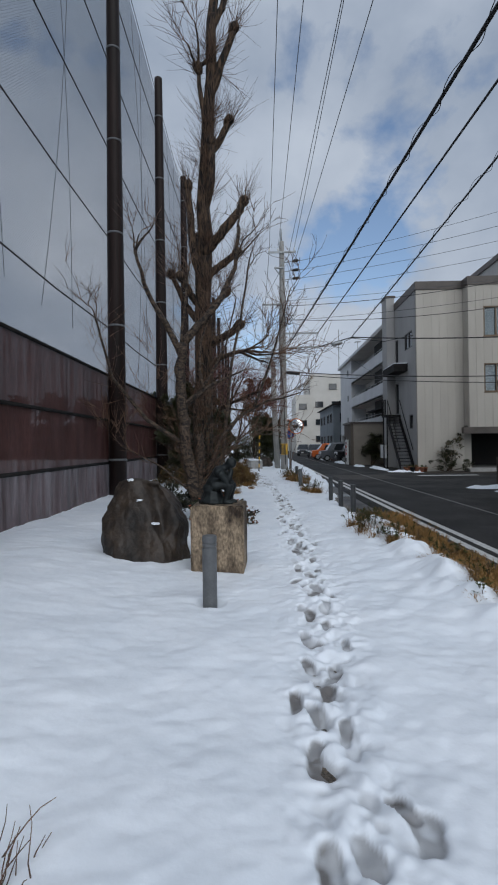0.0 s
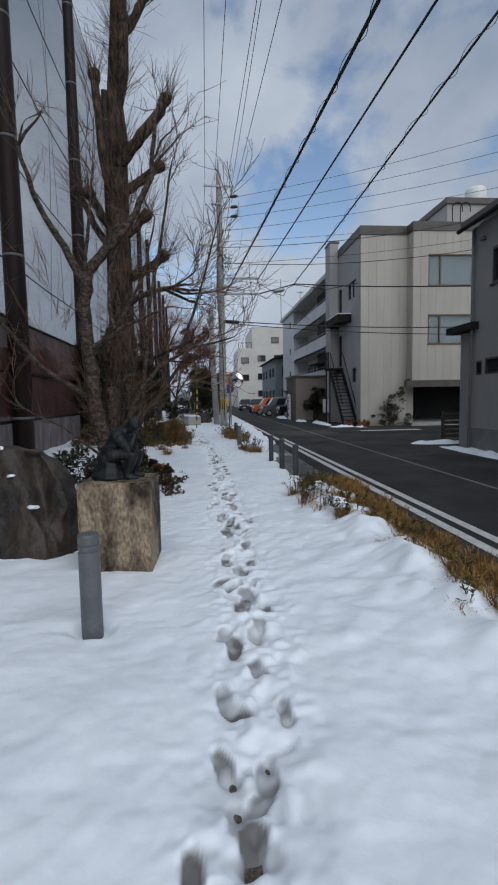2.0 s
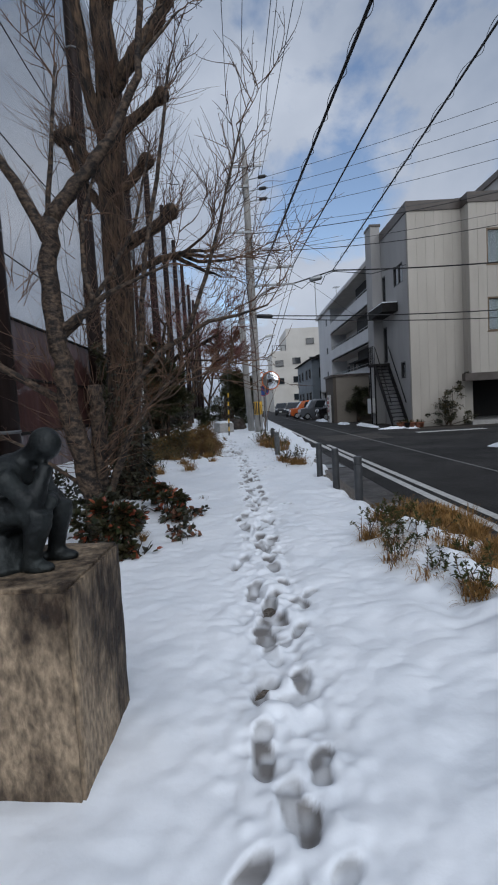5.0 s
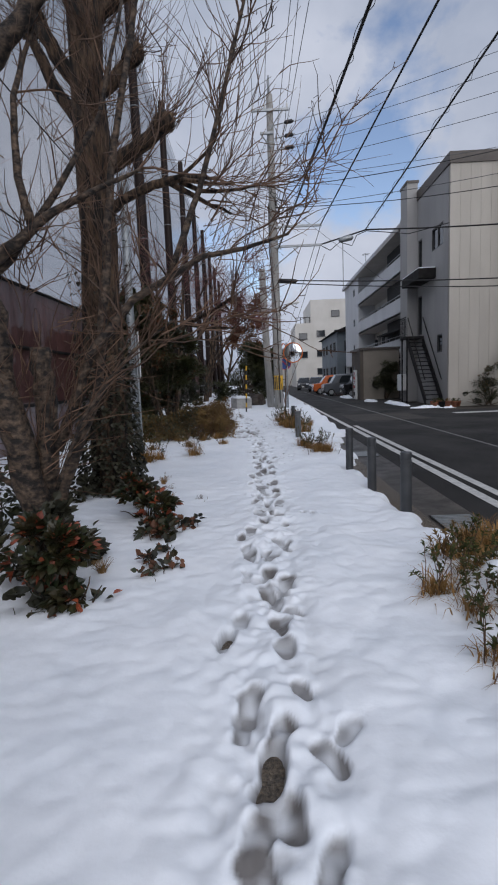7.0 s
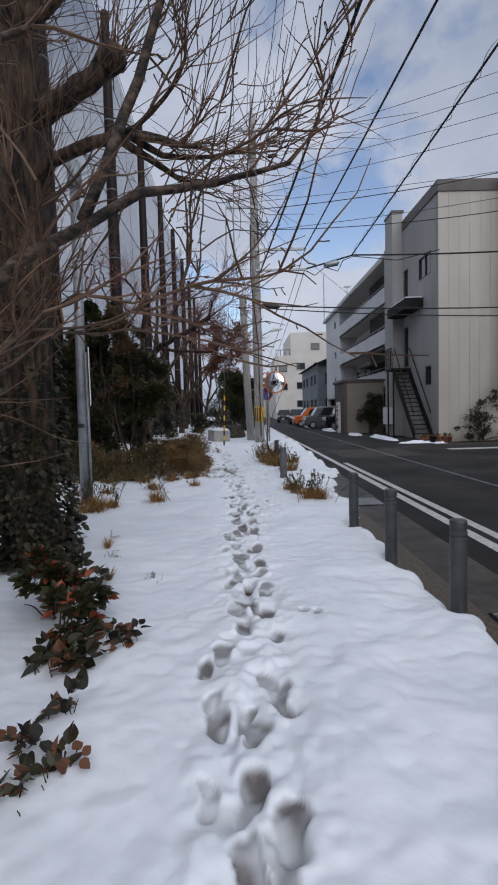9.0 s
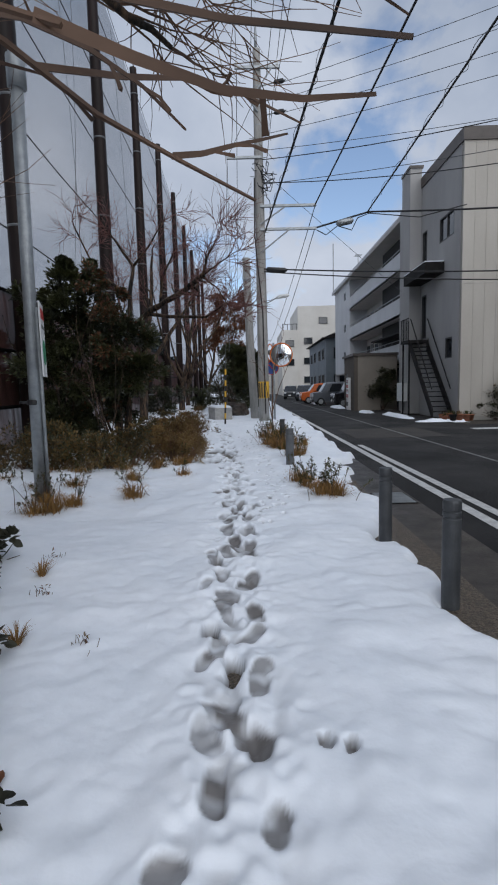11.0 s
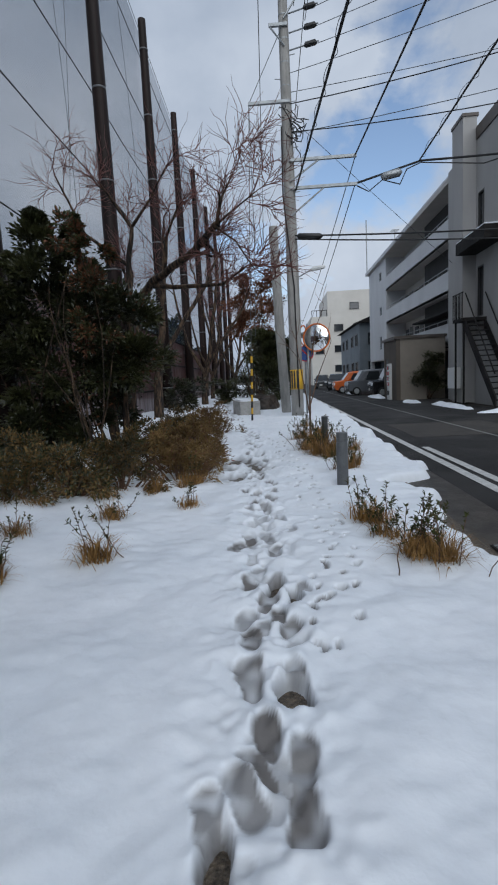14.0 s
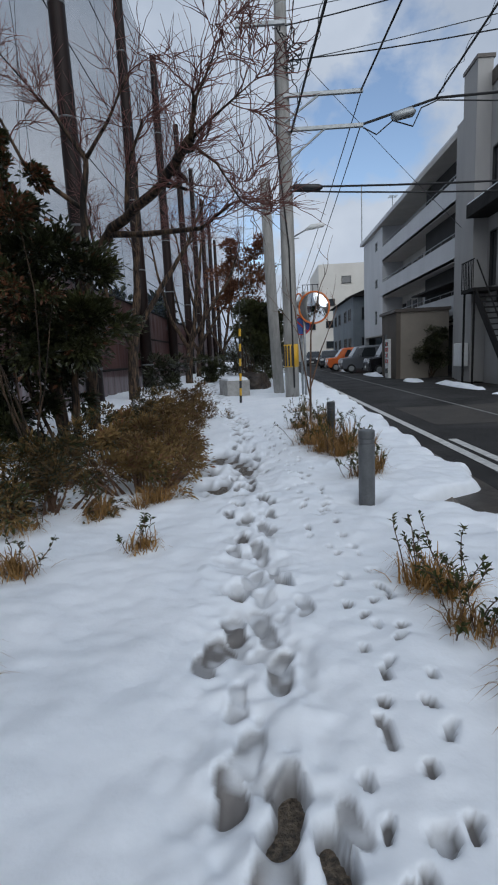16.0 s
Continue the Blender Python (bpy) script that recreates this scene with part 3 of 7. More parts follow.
def build_snow():
    xs = np.concatenate([np.arange(-4.5, -1.6, 0.07), np.arange(-1.6, -0.6, 0.04), np.arange(-0.6, 0.05, 0.026), np.arange(0.05, 0.85, 0.0115), np.arange(0.85, 1.3, 0.016), np.arange(1.3, 2.85, 0.03)])
    ys = np.concatenate([np.arange(-3, 0.5, 0.12), np.arange(0.5, 16.5, 0.0125), np.arange(16.5, 19.5, 0.024), np.arange(19.5, 30, 0.06), np.arange(30, 90, 0.4)])
    X, Y = np.meshgrid(xs, ys)
    H = 0.012 + 0.06 * lattice(X * 0.7, Y * 0.7, 1) + 0.034 * lattice(X * 2.3, Y * 2.1, 2) + 0.017 * lattice(X * 5 + Y, Y * 5 - X, 3) + 0.010 * lattice(X * 10, Y * 11, 13) + 0.006 * lattice(X * 17, Y * 17, 4)
    H += np.interp(Y, [0, 16, 27, 60, 90], [0, 0.0, 0.12, 0.15, 0.15])
    H += 0.16 * np.clip((-X - 1.0) / 2.0, 0, 1) + (0.11 + 0.18 * lattice(X * 3.6, Y * 3.2, 17) + 0.09 * lattice(X * 8, Y * 7, 18)) * np.exp(-((X - 2.0) / 0.38) ** 2) * np.clip((9.6 - Y) / 0.8, 0, 1) * np.clip((Y - 3.0) / 1.6, 0, 1)
    H += 0.03 * lattice(X * 4.5, Y * 5, 16) * np.clip((X - 0.8) / 0.4, 0, 1)
    # thawed dimples and soft lumps, roughest between the trees and the road
    thaw = np.interp(Y, [0, 3, 5.5, 7, 10.5, 12.5, 14, 17], [0.12, 0.2, 0.45, 0.65, 0.65, 0.3, 0.22, 0.6]) * np.interp(X, [-2.5, -1.2, 0.0, 1.0, 1.6, 2.6], [0.5, 0.8, 0.8, 1.1, 1.3, 1.3])
    warp = 0.12 * lattice(X * 3.1, Y * 3.1, 21)
    dimple = np.abs(lattice((X + warp) * 5.6, (Y - warp) * 5.0, 22)) + 0.6 * np.abs(lattice((X - warp) * 9.5, (Y + warp) * 9.0, 23))
    H += thaw * (0.036 * dimple - 0.012 + 0.026 * lattice(X * 3.4, Y * 3.0, 24) + 0.012 * lattice(X * 8.0, Y * 7.4, 25))
    # trampled crumble beside the prints
    band = np.exp(-((X - np.interp(Y, TRAIL_Y, TRAIL_X)) / 0.26) ** 2)
    crumble = lattice(X * 9, Y * 8, 5) + 0.55 * lattice(X * 20, Y * 19, 6)
    H += band * (0.062 * crumble - 0.018)
    # bare wet stretch where the path crosses a crossing track
    bare = np.exp(-((Y - 19.2) / 1.05) ** 2) * np.exp(-((X - 0.02) / 0.40) ** 2)
    bare = np.clip(bare * 2.2, 0, 1)
    H = H * (1 - bare) + bare * (-0.075 + 0.14 * lattice(X * 6, Y * 3, 8) + 0.06 * lattice(X * 15, Y * 9, 14))
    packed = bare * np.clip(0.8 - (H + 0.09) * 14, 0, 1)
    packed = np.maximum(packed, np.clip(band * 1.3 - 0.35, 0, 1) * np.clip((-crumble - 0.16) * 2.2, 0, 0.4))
    H0 = H.copy()
    for px, py, turn, ln, wd, depth in prints + PAWS:
        i0, i1 = np.searchsorted(ys, (py - 0.4, py + 0.4))
        j0, j1 = np.searchsorted(xs, (px - 0.35, px + 0.35))
        gx, gy = X[i0:i1, j0:j1] - px, Y[i0:i1, j0:j1] - py
        gx = gx + 0.055 * lattice(X[i0:i1, j0:j1] * 9, Y[i0:i1, j0:j1] * 9, 9) + 0.006 * lattice(X[i0:i1, j0:j1] * 18, Y[i0:i1, j0:j1] * 18, 15)
        gy = gy + 0.06 * lattice(X[i0:i1, j0:j1] * 7, Y[i0:i1, j0:j1] * 7, 10)
        c, s = math.cos(turn), math.sin(turn)
        u, w = gx * c + gy * s, -gx * s + gy * c
        waist = wd * (1 - 0.22 * np.exp(-((w + 0.02) / 0.05) ** 2))
        r = np.sqrt((u / waist) ** 2 + (w / ln) ** 2)
        k = np.clip((1.22 - r) / 0.5, 0, 1)
        k = k * k * (3 - 2 * k)
        rim = np.exp(-((r - 1.32) / 0.2) ** 2) * 0.004 * (depth / 0.08)
        local = H0[i0:i1, j0:j1]
        crumbs = 0.010 * lattice(X[i0:i1, j0:j1] * 20, Y[i0:i1, j0:j1] * 20, 11)
        floor_z = -0.1 + crumbs if depth > 0.09 else local - depth + crumbs
        H[i0:i1, j0:j1] = np.minimum(H[i0:i1, j0:j1] + rim, local * (1 - k) + k * floor_z + rim)
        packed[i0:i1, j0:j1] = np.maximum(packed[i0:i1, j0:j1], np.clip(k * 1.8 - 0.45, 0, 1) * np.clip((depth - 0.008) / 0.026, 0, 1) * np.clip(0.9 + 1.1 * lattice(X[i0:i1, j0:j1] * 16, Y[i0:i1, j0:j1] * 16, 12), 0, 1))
    for bx, by, br in MELT:
        r = np.hypot(X - bx, Y - by)
        H -= 0.07 * np.exp(-((r - br) / 0.05) ** 2)
    E = snow_edge(Y)
    k = np.clip((X - E + 0.12) / 0.13, 0, 1)
    H -= 0.17 * k * k
    k2 = np.clip((X - E) / 0.03, 0, 1)
    H -= 0.06 * k2
    nx, ny = len(xs), len(ys)
    idx = np.arange(nx * ny).reshape(ny, nx)
    quads = np.stack([idx[:-1, :-1], idx[:-1, 1:], idx[1:, 1:], idx[1:, :-1]], -1).reshape(-1, 4)
    me = bpy.data.meshes.new("snow")
    me.vertices.add(nx * ny)
    me.vertices.foreach_set("co", np.stack([X, Y, H], -1).astype(np.float32).ravel())
    me.loops.add(quads.size)
    me.loops.foreach_set("vertex_index", quads.ravel().astype(np.int32))
    me.polygons.add(len(quads))
    me.polygons.foreach_set("loop_start", np.arange(0, quads.size, 4, dtype=np.int32))
    me.update(calc_edges=True)
    me.polygons.foreach_set("use_smooth", [True] * len(quads))
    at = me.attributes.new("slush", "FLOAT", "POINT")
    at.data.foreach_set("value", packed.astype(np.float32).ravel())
    me.materials.append(M["snow"])
    me.validate()
    return me


MELT = [(-0.52, 4.75, 0.08), (1.97, 10.77, 0.07), (1.91, 12.08, 0.07), (1.84, 13.32, 0.07), (1.36, 17.6, 0.08)]
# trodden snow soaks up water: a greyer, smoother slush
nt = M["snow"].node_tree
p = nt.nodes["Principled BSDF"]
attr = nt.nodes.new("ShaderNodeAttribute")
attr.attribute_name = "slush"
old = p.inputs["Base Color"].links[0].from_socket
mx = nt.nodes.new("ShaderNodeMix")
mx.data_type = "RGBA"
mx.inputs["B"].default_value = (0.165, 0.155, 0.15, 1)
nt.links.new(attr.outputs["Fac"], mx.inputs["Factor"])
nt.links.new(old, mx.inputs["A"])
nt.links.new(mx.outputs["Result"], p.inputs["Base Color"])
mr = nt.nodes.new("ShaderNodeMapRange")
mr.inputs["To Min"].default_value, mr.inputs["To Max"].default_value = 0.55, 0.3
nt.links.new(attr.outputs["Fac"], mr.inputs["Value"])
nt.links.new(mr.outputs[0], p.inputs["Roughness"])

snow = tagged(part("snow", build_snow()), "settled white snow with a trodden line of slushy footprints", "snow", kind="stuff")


def snow_heap(x, y, sx, sy, h, seed, z=-0.12):
    """A low uneven bank of swept snow."""
    n, m = 40, 18
    v, f = [], []
    for j in range(m + 1):
        for i in range(n + 1):
            u, w = i / n * 2 - 1, j / m * 2 - 1
            xx, yy = x + u * sx, y + w * sy
            e = max(0, 1 - (u * u) ** 1.5 - (w * w))
            nz = noise.noise(Vector((xx * 2.2 + seed, yy * 2.2, 0)))
            v.append((xx, yy, z - 0.03 + h * max(0, e) ** 0.5 * (0.85 + 0.8 * nz)))
    for j in range(m):
        for i in range(n):
            a = j * (n + 1) + i
            f.append([a, a + 1, a + n + 2, a + n + 1])
    return tagged(part("snow_heap", mesh_of("snow_heap", v, f, "snow", True)), "low bank of old snow at the road side", "snow heap", "snow heaps at the road side")


for q in ((7.75, 14.0, 0.3, 2.6, 0.14, 1), (8.3, 17.6, 1.1, 0.5, 0.15, 2), (8.0, 27.9, 1.0, 0.35, 0.16, 3), (7.4, 31.5, 0.3, 2.2, 0.16, 4), (6.9, 35.2, 0.35, 0.9, 0.16, 5), (6.6, 42.0, 0.35, 2.0, 0.2, 6), (6.4, 50.0, 0.4, 3.0, 0.2, 7)):
    snow_heap(*q)
tagged(part("snow_field", Shape().box(-60, -4.9, -20, 150, -0.2, -0.02).mesh("snow_field", "snow")), "snow-covered playing field behind the screen", "snow", kind="structure")


# ---- net fence ----
def fence_x(y):
    return -3.95 - 0.015 * y


def fence_top(y):
    return 16.35 - 0.035 * (y - 20)


FENCE_Y = [-0.2, 6.2, 13.2, 19.7] + [26.58 + 6.54 * i for i in range(8)]
fence = thing("net_fence", (0, 0, 0), "tall ball-stop net fence with brown steel posts and screen cloth", "net fence")
for y in FENCE_Y:
    x, h = fence_x(y), fence_top(y)
    po = Shape()
    po.turned([(0.235, -0.2), (0.23, 4), (0.21, 8), (0.18, 12), (0.155, h - 0.15), (0.155, h - 0.02), (0.12, h)], (x + 0.25, y, 0), 20)
    pole = part("post", po.mesh("post", "post", True), fence)
    z = 1.15
    while z < h - 0.5:
        r = 0.243 - 0.086 * z / h
        part("clamp", Shape().turned([(r, z - 0.03), (r + 0.012, z - 0.025), (r + 0.012, z + 0.025), (r, z + 0.03)], (x + 0.25, y, 0), 20).mesh("clamp", "bollard", True), pole)
        z += 2.5 if z > 2 else 3.6
for a, b in zip(FENCE_Y, FENCE_Y[1:]):
    n, m = 60, 8
    for k, (z0, z1, material) in enumerate(((-0.1, 1.07, "cloth_low"), (1.07, 2.22, "cloth"), (2.22, 3.43, "cloth"))):
        v, f = [], []
        for j in range(m + 1):
            for i in range(n + 1):
                y = a + (b - a) * i / n
                z = z0 + (z1 - z0) * j / m
                t = j / m
                fold = 0.05 * math.sin(math.pi * t) * (noise.noise(Vector((y * 3.2, t * 0.6, k * 9.0))) + 0.5 * noise.noise(Vector((y * 8.0, t, k * 5.0))))
                v.append((fence_x(y) + fold, y, z))
        for j in range(m):
            for i in range(n):
                q = j * (n + 1) + i
                f.append([q, q + 1, q + n + 2, q + n + 1])
        part("screen_cloth", mesh_of("screen_cloth", v, f, material, True), fence, "brown sheer screen cloth with loose folds" if k else "grey-brown sagging screen cloth")
    for z in (1.07, 2.22, 3.43):
        part("rail", Shape().tube([(fence_x(a) + 0.03, a, z), (fence_x(b) + 0.03, b, z)], 0.035, 8).mesh("rail", "dark_steel", True), fence)
    part("netting", mesh_of("netting", [(fence_x(a) - 0.05, a, 3.43), (fence_x(b) - 0.05, b, 3.43), (fence_x(b) - 0.05, b, fence_top(b)), (fence_x(a) - 0.05, a, fence_top(a))], [[0, 1, 2, 3]], "net"), fence, "fine dark netting")
    if -1 < a < 30:
        step, wid = 0.055, 0.0022
        low, high = 3.43, min(fence_top(a), fence_top(b))
        rise = high - low
        v, f = [], []
        for slope in (1, -1):
            c = -rise if slope > 0 else 0.0
            while c < (b - a) + (0 if slope > 0 else rise):
                pts = []
                for t in (0.0, rise):
                    pts.append((c + t if slope > 0 else c - t, low + t))
                (ya, za), (yb, zb) = pts
                if ya > yb:
                    (ya, za), (yb, zb) = (yb, zb), (ya, za)
                y_lo, y_hi = max(ya, 0.0), min(yb, b - a)
                if y_hi > y_lo:
                    g = (zb - za) / (yb - ya)
                    z_lo, z_hi = za + g * (y_lo - ya), za + g * (y_hi - ya)
                    q = len(v)
                    x0, x1 = fence_x(a + y_lo) - 0.044, fence_x(a + y_hi) - 0.044
                    v += [(x0, a + y_lo, z_lo - wid), (x1, a + y_hi, z_hi - wid), (x1, a + y_hi, z_hi + wid), (x0, a + y_lo, z_lo + wid)]
                    f.append([q, q + 1, q + 2, q + 3])
                c += step
        tagged(part("net_mesh", mesh_of("net_mesh", v, f, "thread"), fence, "diamond mesh of dark net cord"), kind="stuff")
    z = 4.75
    while z < 16.0:
        za = z
        part("rope", Shape().tube([(fence_x(a), a, min(za, fence_top(a))), (fence_x((a + b) / 2), (a + b) / 2, min(za, fence_top(a)) - 0.05), (fence_x(b), b, min(za, fence_top(b)))], 0.016, 5).mesh("rope", "rope"), fence)
        z += 2.5
    part("rope", Shape().tube([(fence_x(a), a, fence_top(a)), (fence_x(b), b, fence_top(b))], 0.012, 5).mesh("rope", "rope"), fence)
rr = random.Random(3)
for y0, dy in ((5.2, 2.6), (9.2, 1.6), (11.0, -1.8), (16.6, 2.0), (17.8, -0.8), (23.4, 1.4), (25.4, -1.6), (30.5, 1.5)):
    pts = []
    for i in range(9):
        t = i / 8
        yy = y0 + dy * t + 0.5 * math.sin(t * 3)
        pts.append((fence_x(yy) - 0.08, yy, fence_top(yy) - 0.2 - t * 12.3))
    part("hanging_cord", Shape().tube(pts, 0.008, 4).mesh("hanging_cord", "wire"), fence)


# ---- poles and lines ----
def sag(a, b, drop, n=14):
    a, b = Vector(a), Vector(b)
    return [a.lerp(b, i / n) - Vector((0, 0, drop * 4 * (i / n) * (1 - i / n))) for i in range(n + 1)]


PX, PY = 1.22, 27.0
pole = thing("utility_pole", (0, 0, 0), "tall round concrete utility pole with steel crossarms", "utility pole")
part("shaft", Shape().turned([(0.19, -0.2), (0.185, 3), (0.165, 7), (0.14, 11), (0.125, 12.6), (0.12, 12.65)], (PX, PY, 0), 24).mesh("shaft", "concrete", True), pole)
part("cap", Shape().turned([(0.05, 12.62), (0.05, 13.1), (0.03, 13.35)], (PX - 0.02, PY, 0), 10).mesh("cap", "galv", True), pole)


def arm(x0, x1, z, y=PY - 0.16):
    a = part("crossarm", Shape().box(x0, x1, y - 0.04, y + 0.04, z - 0.045, z + 0.045, 0.008).mesh("crossarm", "galv"), pole)
    return a


def insulator(x, y, z, parent):
    part("insulator", Shape().turned([(0.02, 0), (0.05, 0.03), (0.03, 0.06), (0.055, 0.09), (0.03, 0.12), (0.045, 0.15), (0.01, 0.2)], (x, y, z), 12).mesh("insulator", "white_paint", True), parent)


top_arm = arm(PX - 0.75, PX + 0.75, 12.0)
for x in (PX - 0.68, PX - 0.2, PX + 0.68):
    insulator(x, PY - 0.16, 12.05, top_arm)
arm(PX - 0.42, PX + 0.1, 11.15)
left_arm = arm(PX - 1.1, PX + 0.1, 9.15)
arm(PX, PX + 1.95, 7.55)
low_arm = arm(PX, PX + 1.95, 6.78)
for z0, x1, z1 in ((11.3, PX + 0.5, 11.98), (6.0, PX + 1.0, 6.75), (6.95, PX + 0.85, 7.5), (10.6, PX - 0.38, 11.1)):
    part("brace", Shape().tube([(PX, PY - 0.17, z0), (x1, PY - 0.17, z1)], 0.025, 6).mesh("brace", "galv"), pole)
for z in (11.45, 10.95, 10.5):
    sw = part("insulator_string", Shape().tube([(PX + 0.14, PY - 0.1, z), (PX + 0.95, PY - 0.35, z + 0.03)], 0.02, 6).mesh("insulator_string", "galv"), pole)
    part("cover", Shape().tube([(PX + 0.55, PY - 0.23, z), (PX + 0.6, PY - 0.25, z + 0.02), (PX + 0.85, PY - 0.32, z + 0.02), (PX + 0.9, PY - 0.33, z)], [0.03, 0.075, 0.075, 0.03], 8).mesh("cover", "black"), sw)
for z in np.arange(3.4, 11.8, 0.62):
    part("band", Shape().turned([(0.178 - z * 0.0042, z - 0.02), (0.19 - z * 0.0042, z - 0.015), (0.19 - z * 0.0042, z + 0.015), (0.178 - z * 0.0042, z + 0.02)], (PX, PY, 0), 20).mesh("band", "galv"), pole)
for i in range(13):
    s = -1 if i % 2 else 1
    part("step_bolt", Shape().tube([(PX + s * 0.12, PY, 3.0 + i * 0.62), (PX + s * 0.3, PY, 3.02 + i * 0.62)], 0.011, 6).mesh("step_bolt", "galv"), pole)
part("splice_box", Shape().tube([(PX + 0.16, PY - 0.2, 5.42), (PX + 0.22, PY - 0.22, 5.42), (PX + 0.82, PY - 0.3, 5.36), (PX + 0.9, PY - 0.3, 5.36)], [0.03, 0.085, 0.085, 0.03], 10).mesh("splice_box", "black", True), pole)
plate = part("warning_plate", Shape().turned([(0.2, 0.95), (0.2, 1.55)], (PX, PY, 0), 24).mesh("warning_plate", "yellow", True), pole, "yellow and black striped warning plate")
for k in range(5):
    a = -1.5 + k * -0.42
    part("stripe", Shape().box(PX + 0.203 * math.cos(a) - 0.022, PX + 0.203 * math.cos(a) + 0.022, PY + 0.203 * math.sin(a) - 0.01, PY + 0.203 * math.sin(a) + 0.01, 0.98, 1.52).mesh("stripe", "black"), plate)
rr = random.Random(11)
tangle = Shape()
for i in range(16):
    pts = wander((PX + 0.12, PY - 0.16, 8.9 - 0.06 * i), (rr.uniform(-0.3, 1), -0.2, rr.uniform(-1, 0.6)), rr.uniform(0.4, 1.1), 6, 0.5, rr)
    tangle.tube(pts, 0.014, 5)
part("cable_tangle", tangle.mesh("cable_tangle", "cable"), pole, "looped black cables")
part("down_lead", Shape().tube([(PX - 0.17, PY - 0.12, 8.5), (PX - 0.2, PY - 0.14, 6.6), (PX - 0.14, PY - 0.2, 5.8), (PX + 0.02, PY - 0.19, 4.0), (PX + 0.05, PY - 0.2, 0.4)], 0.022, 6).mesh("down_lead", "cable"), pole)

pole_b = thing("support_pole", (0, 0, 0), "shorter bare concrete pole beside the utility pole", "utility pole")
part("shaft", Shape().tube([(0.92, 28.9, -0.2), (0.78, 28.9, 3), (0.70, 28.9, 6.35)], [0.17, 0.16, 0.145], 20).mesh("shaft", "concrete", True), pole_b)
part("band", Shape().turned([(0.15, 5.45), (0.165, 5.47), (0.165, 5.55), (0.15, 5.57)], (0.73, 28.9, 0), 16).mesh("band", "galv"), pole_b)

guy = thing("guy_wire", (0, 0, 0), "guy wire with a yellow and black striped guard", "guy wire")
part("wire", Shape().tube([(-0.18, 26.3, 0.1), (-0.02, 26.6, 5.0), (0.14, 26.84, 9.15)], 0.009, 5).mesh("wire", "wire"), guy)
for i in range(10):
    a, b = 0.1 + i * 0.19, 0.1 + (i + 1) * 0.19
    part("guard_ring", Shape().tube([(-0.18 + a * 0.033, 26.3 + a * 0.06, a), (-0.18 + b * 0.033, 26.3 + b * 0.06, b)], 0.032, 10).mesh("guard_ring", "yellow" if i % 2 else "black"), guy)


def line(name, pts, r, material, label, coil=0.0):
    ob = thing(name, (0, 0, 0), label, "overhead line", "overhead lines")
    part("strand", Shape().tube(pts, r, 6).mesh("strand", material), ob)
    if coil:
        s = Shape()
        c = []
        total = 0
        P = [Vector(q) for q in pts]
        for a, b in zip(P, P[1:]):
            n = max(2, int((b - a).length / 0.1))
            for i in range(n):
                q = a.lerp(b, i / n)
                total += 0.1
                ph = total * 2 * math.pi / 1.15
                c.append(q + Vector((coil * math.cos(ph), 0, coil * math.sin(ph))))
        s.tube(c, 0.006, 4)
        part("lashing_wire", s.mesh("lashing_wire", "cable"), ob)
    return ob


line("bundled_cable", sag((3.3, -6, 6.2), (PX + 0.17, PY - 0.2, 6.7), 0.12, 24), 0.027, "cable", "thick black cable bundle with lashing wire", 0.06)
line("bundled_cable", sag((4.7, -6, 7.6), (PX + 1.9, PY - 0.16, 7.55), 0.05, 24), 0.022, "cable", "black overhead cable to a crossarm")
line("bundled_cable", sag((5.0, -6, 7.75), (4.95, PY - 0.1, 7.3), 0.1, 24), 0.022, "cable", "black cable bundle with lashing wire", 0.07)
span = sag((PX + 1.95, PY - 0.16, 6.8), (5.0, PY - 0.1, 7.3), 0.0, 6) + sag((5.0, PY - 0.1, 7.3), (17.0, 23.0, 6.6), 0.2, 12)[1:]
line("span_cable", span, 0.03, "cable", "black cable across the road to the house")
line("span_cable", [(PX + 1.95, PY - 0.16, 6.72), (3.5, PY - 0.14, 6.55), (3.9, PY - 0.12, 6.85), (4.4, PY - 0.1, 6.7), (4.6, PY - 0.1, 7.1), (5.0, PY - 0.1, 7.25), (6.6, PY - 0.5, 6.95), (8.0, PY - 1, 7.15)], 0.018, "cable", "slack loops of black cable")
closure = thing("cable_closure", (4.15, PY - 0.16, 6.95), "grey cable splice closure on the span", "cable closure")
part("shell", Shape().tube([(-0.3, 0, -0.05), (-0.22, 0, -0.03), (0.22, 0, 0.05), (0.3, 0, 0.07)], [0.03, 0.11, 0.11, 0.03], 10).mesh("shell", "galv", True), closure)
line("span_cable", sag((PX + 0.1, PY - 0.2, 5.45), (19, 24.0, 4.9), 0.3), 0.024, "cable", "black telephone cable across the road")
line("span_cable", sag((PX + 0.1, PY - 0.2, 5.35), (19, 24.0, 4.5), 0.35), 0.02, "cable", "black telephone cable across the road")
line("span_cable", sag((PX + 0.1, PY - 0.2, 9.05), (17, 20, 9.5), 0.55), 0.014, "cable", "thin black service cable across the road")
line("span_cable", sag((PX + 0.1, PY - 0.2, 8.3), (17, 22, 8.6), 0.6), 0.014, "cable", "sagging black service cable")
line("span_cable", sag((PX + 0.1, PY - 0.2, 8.25), (17, 22, 8.9), 0.3), 0.01, "wire", "thin service wire across the road")
for z0, b in ((11.45, (20, 18, 13.2)), (10.95, (20, 18, 12.4)), (10.5, (20, 18, 11.5)), (9.8, (20, 18, 10.7)), (9.3, (22, 22, 10.4))):
    line("power_line", sag((PX + (0.9 if z0 > 10.2 else 0.12), PY - 0.3, z0), b, 0.4), 0.009, "wire", "thin grey power line across the road")
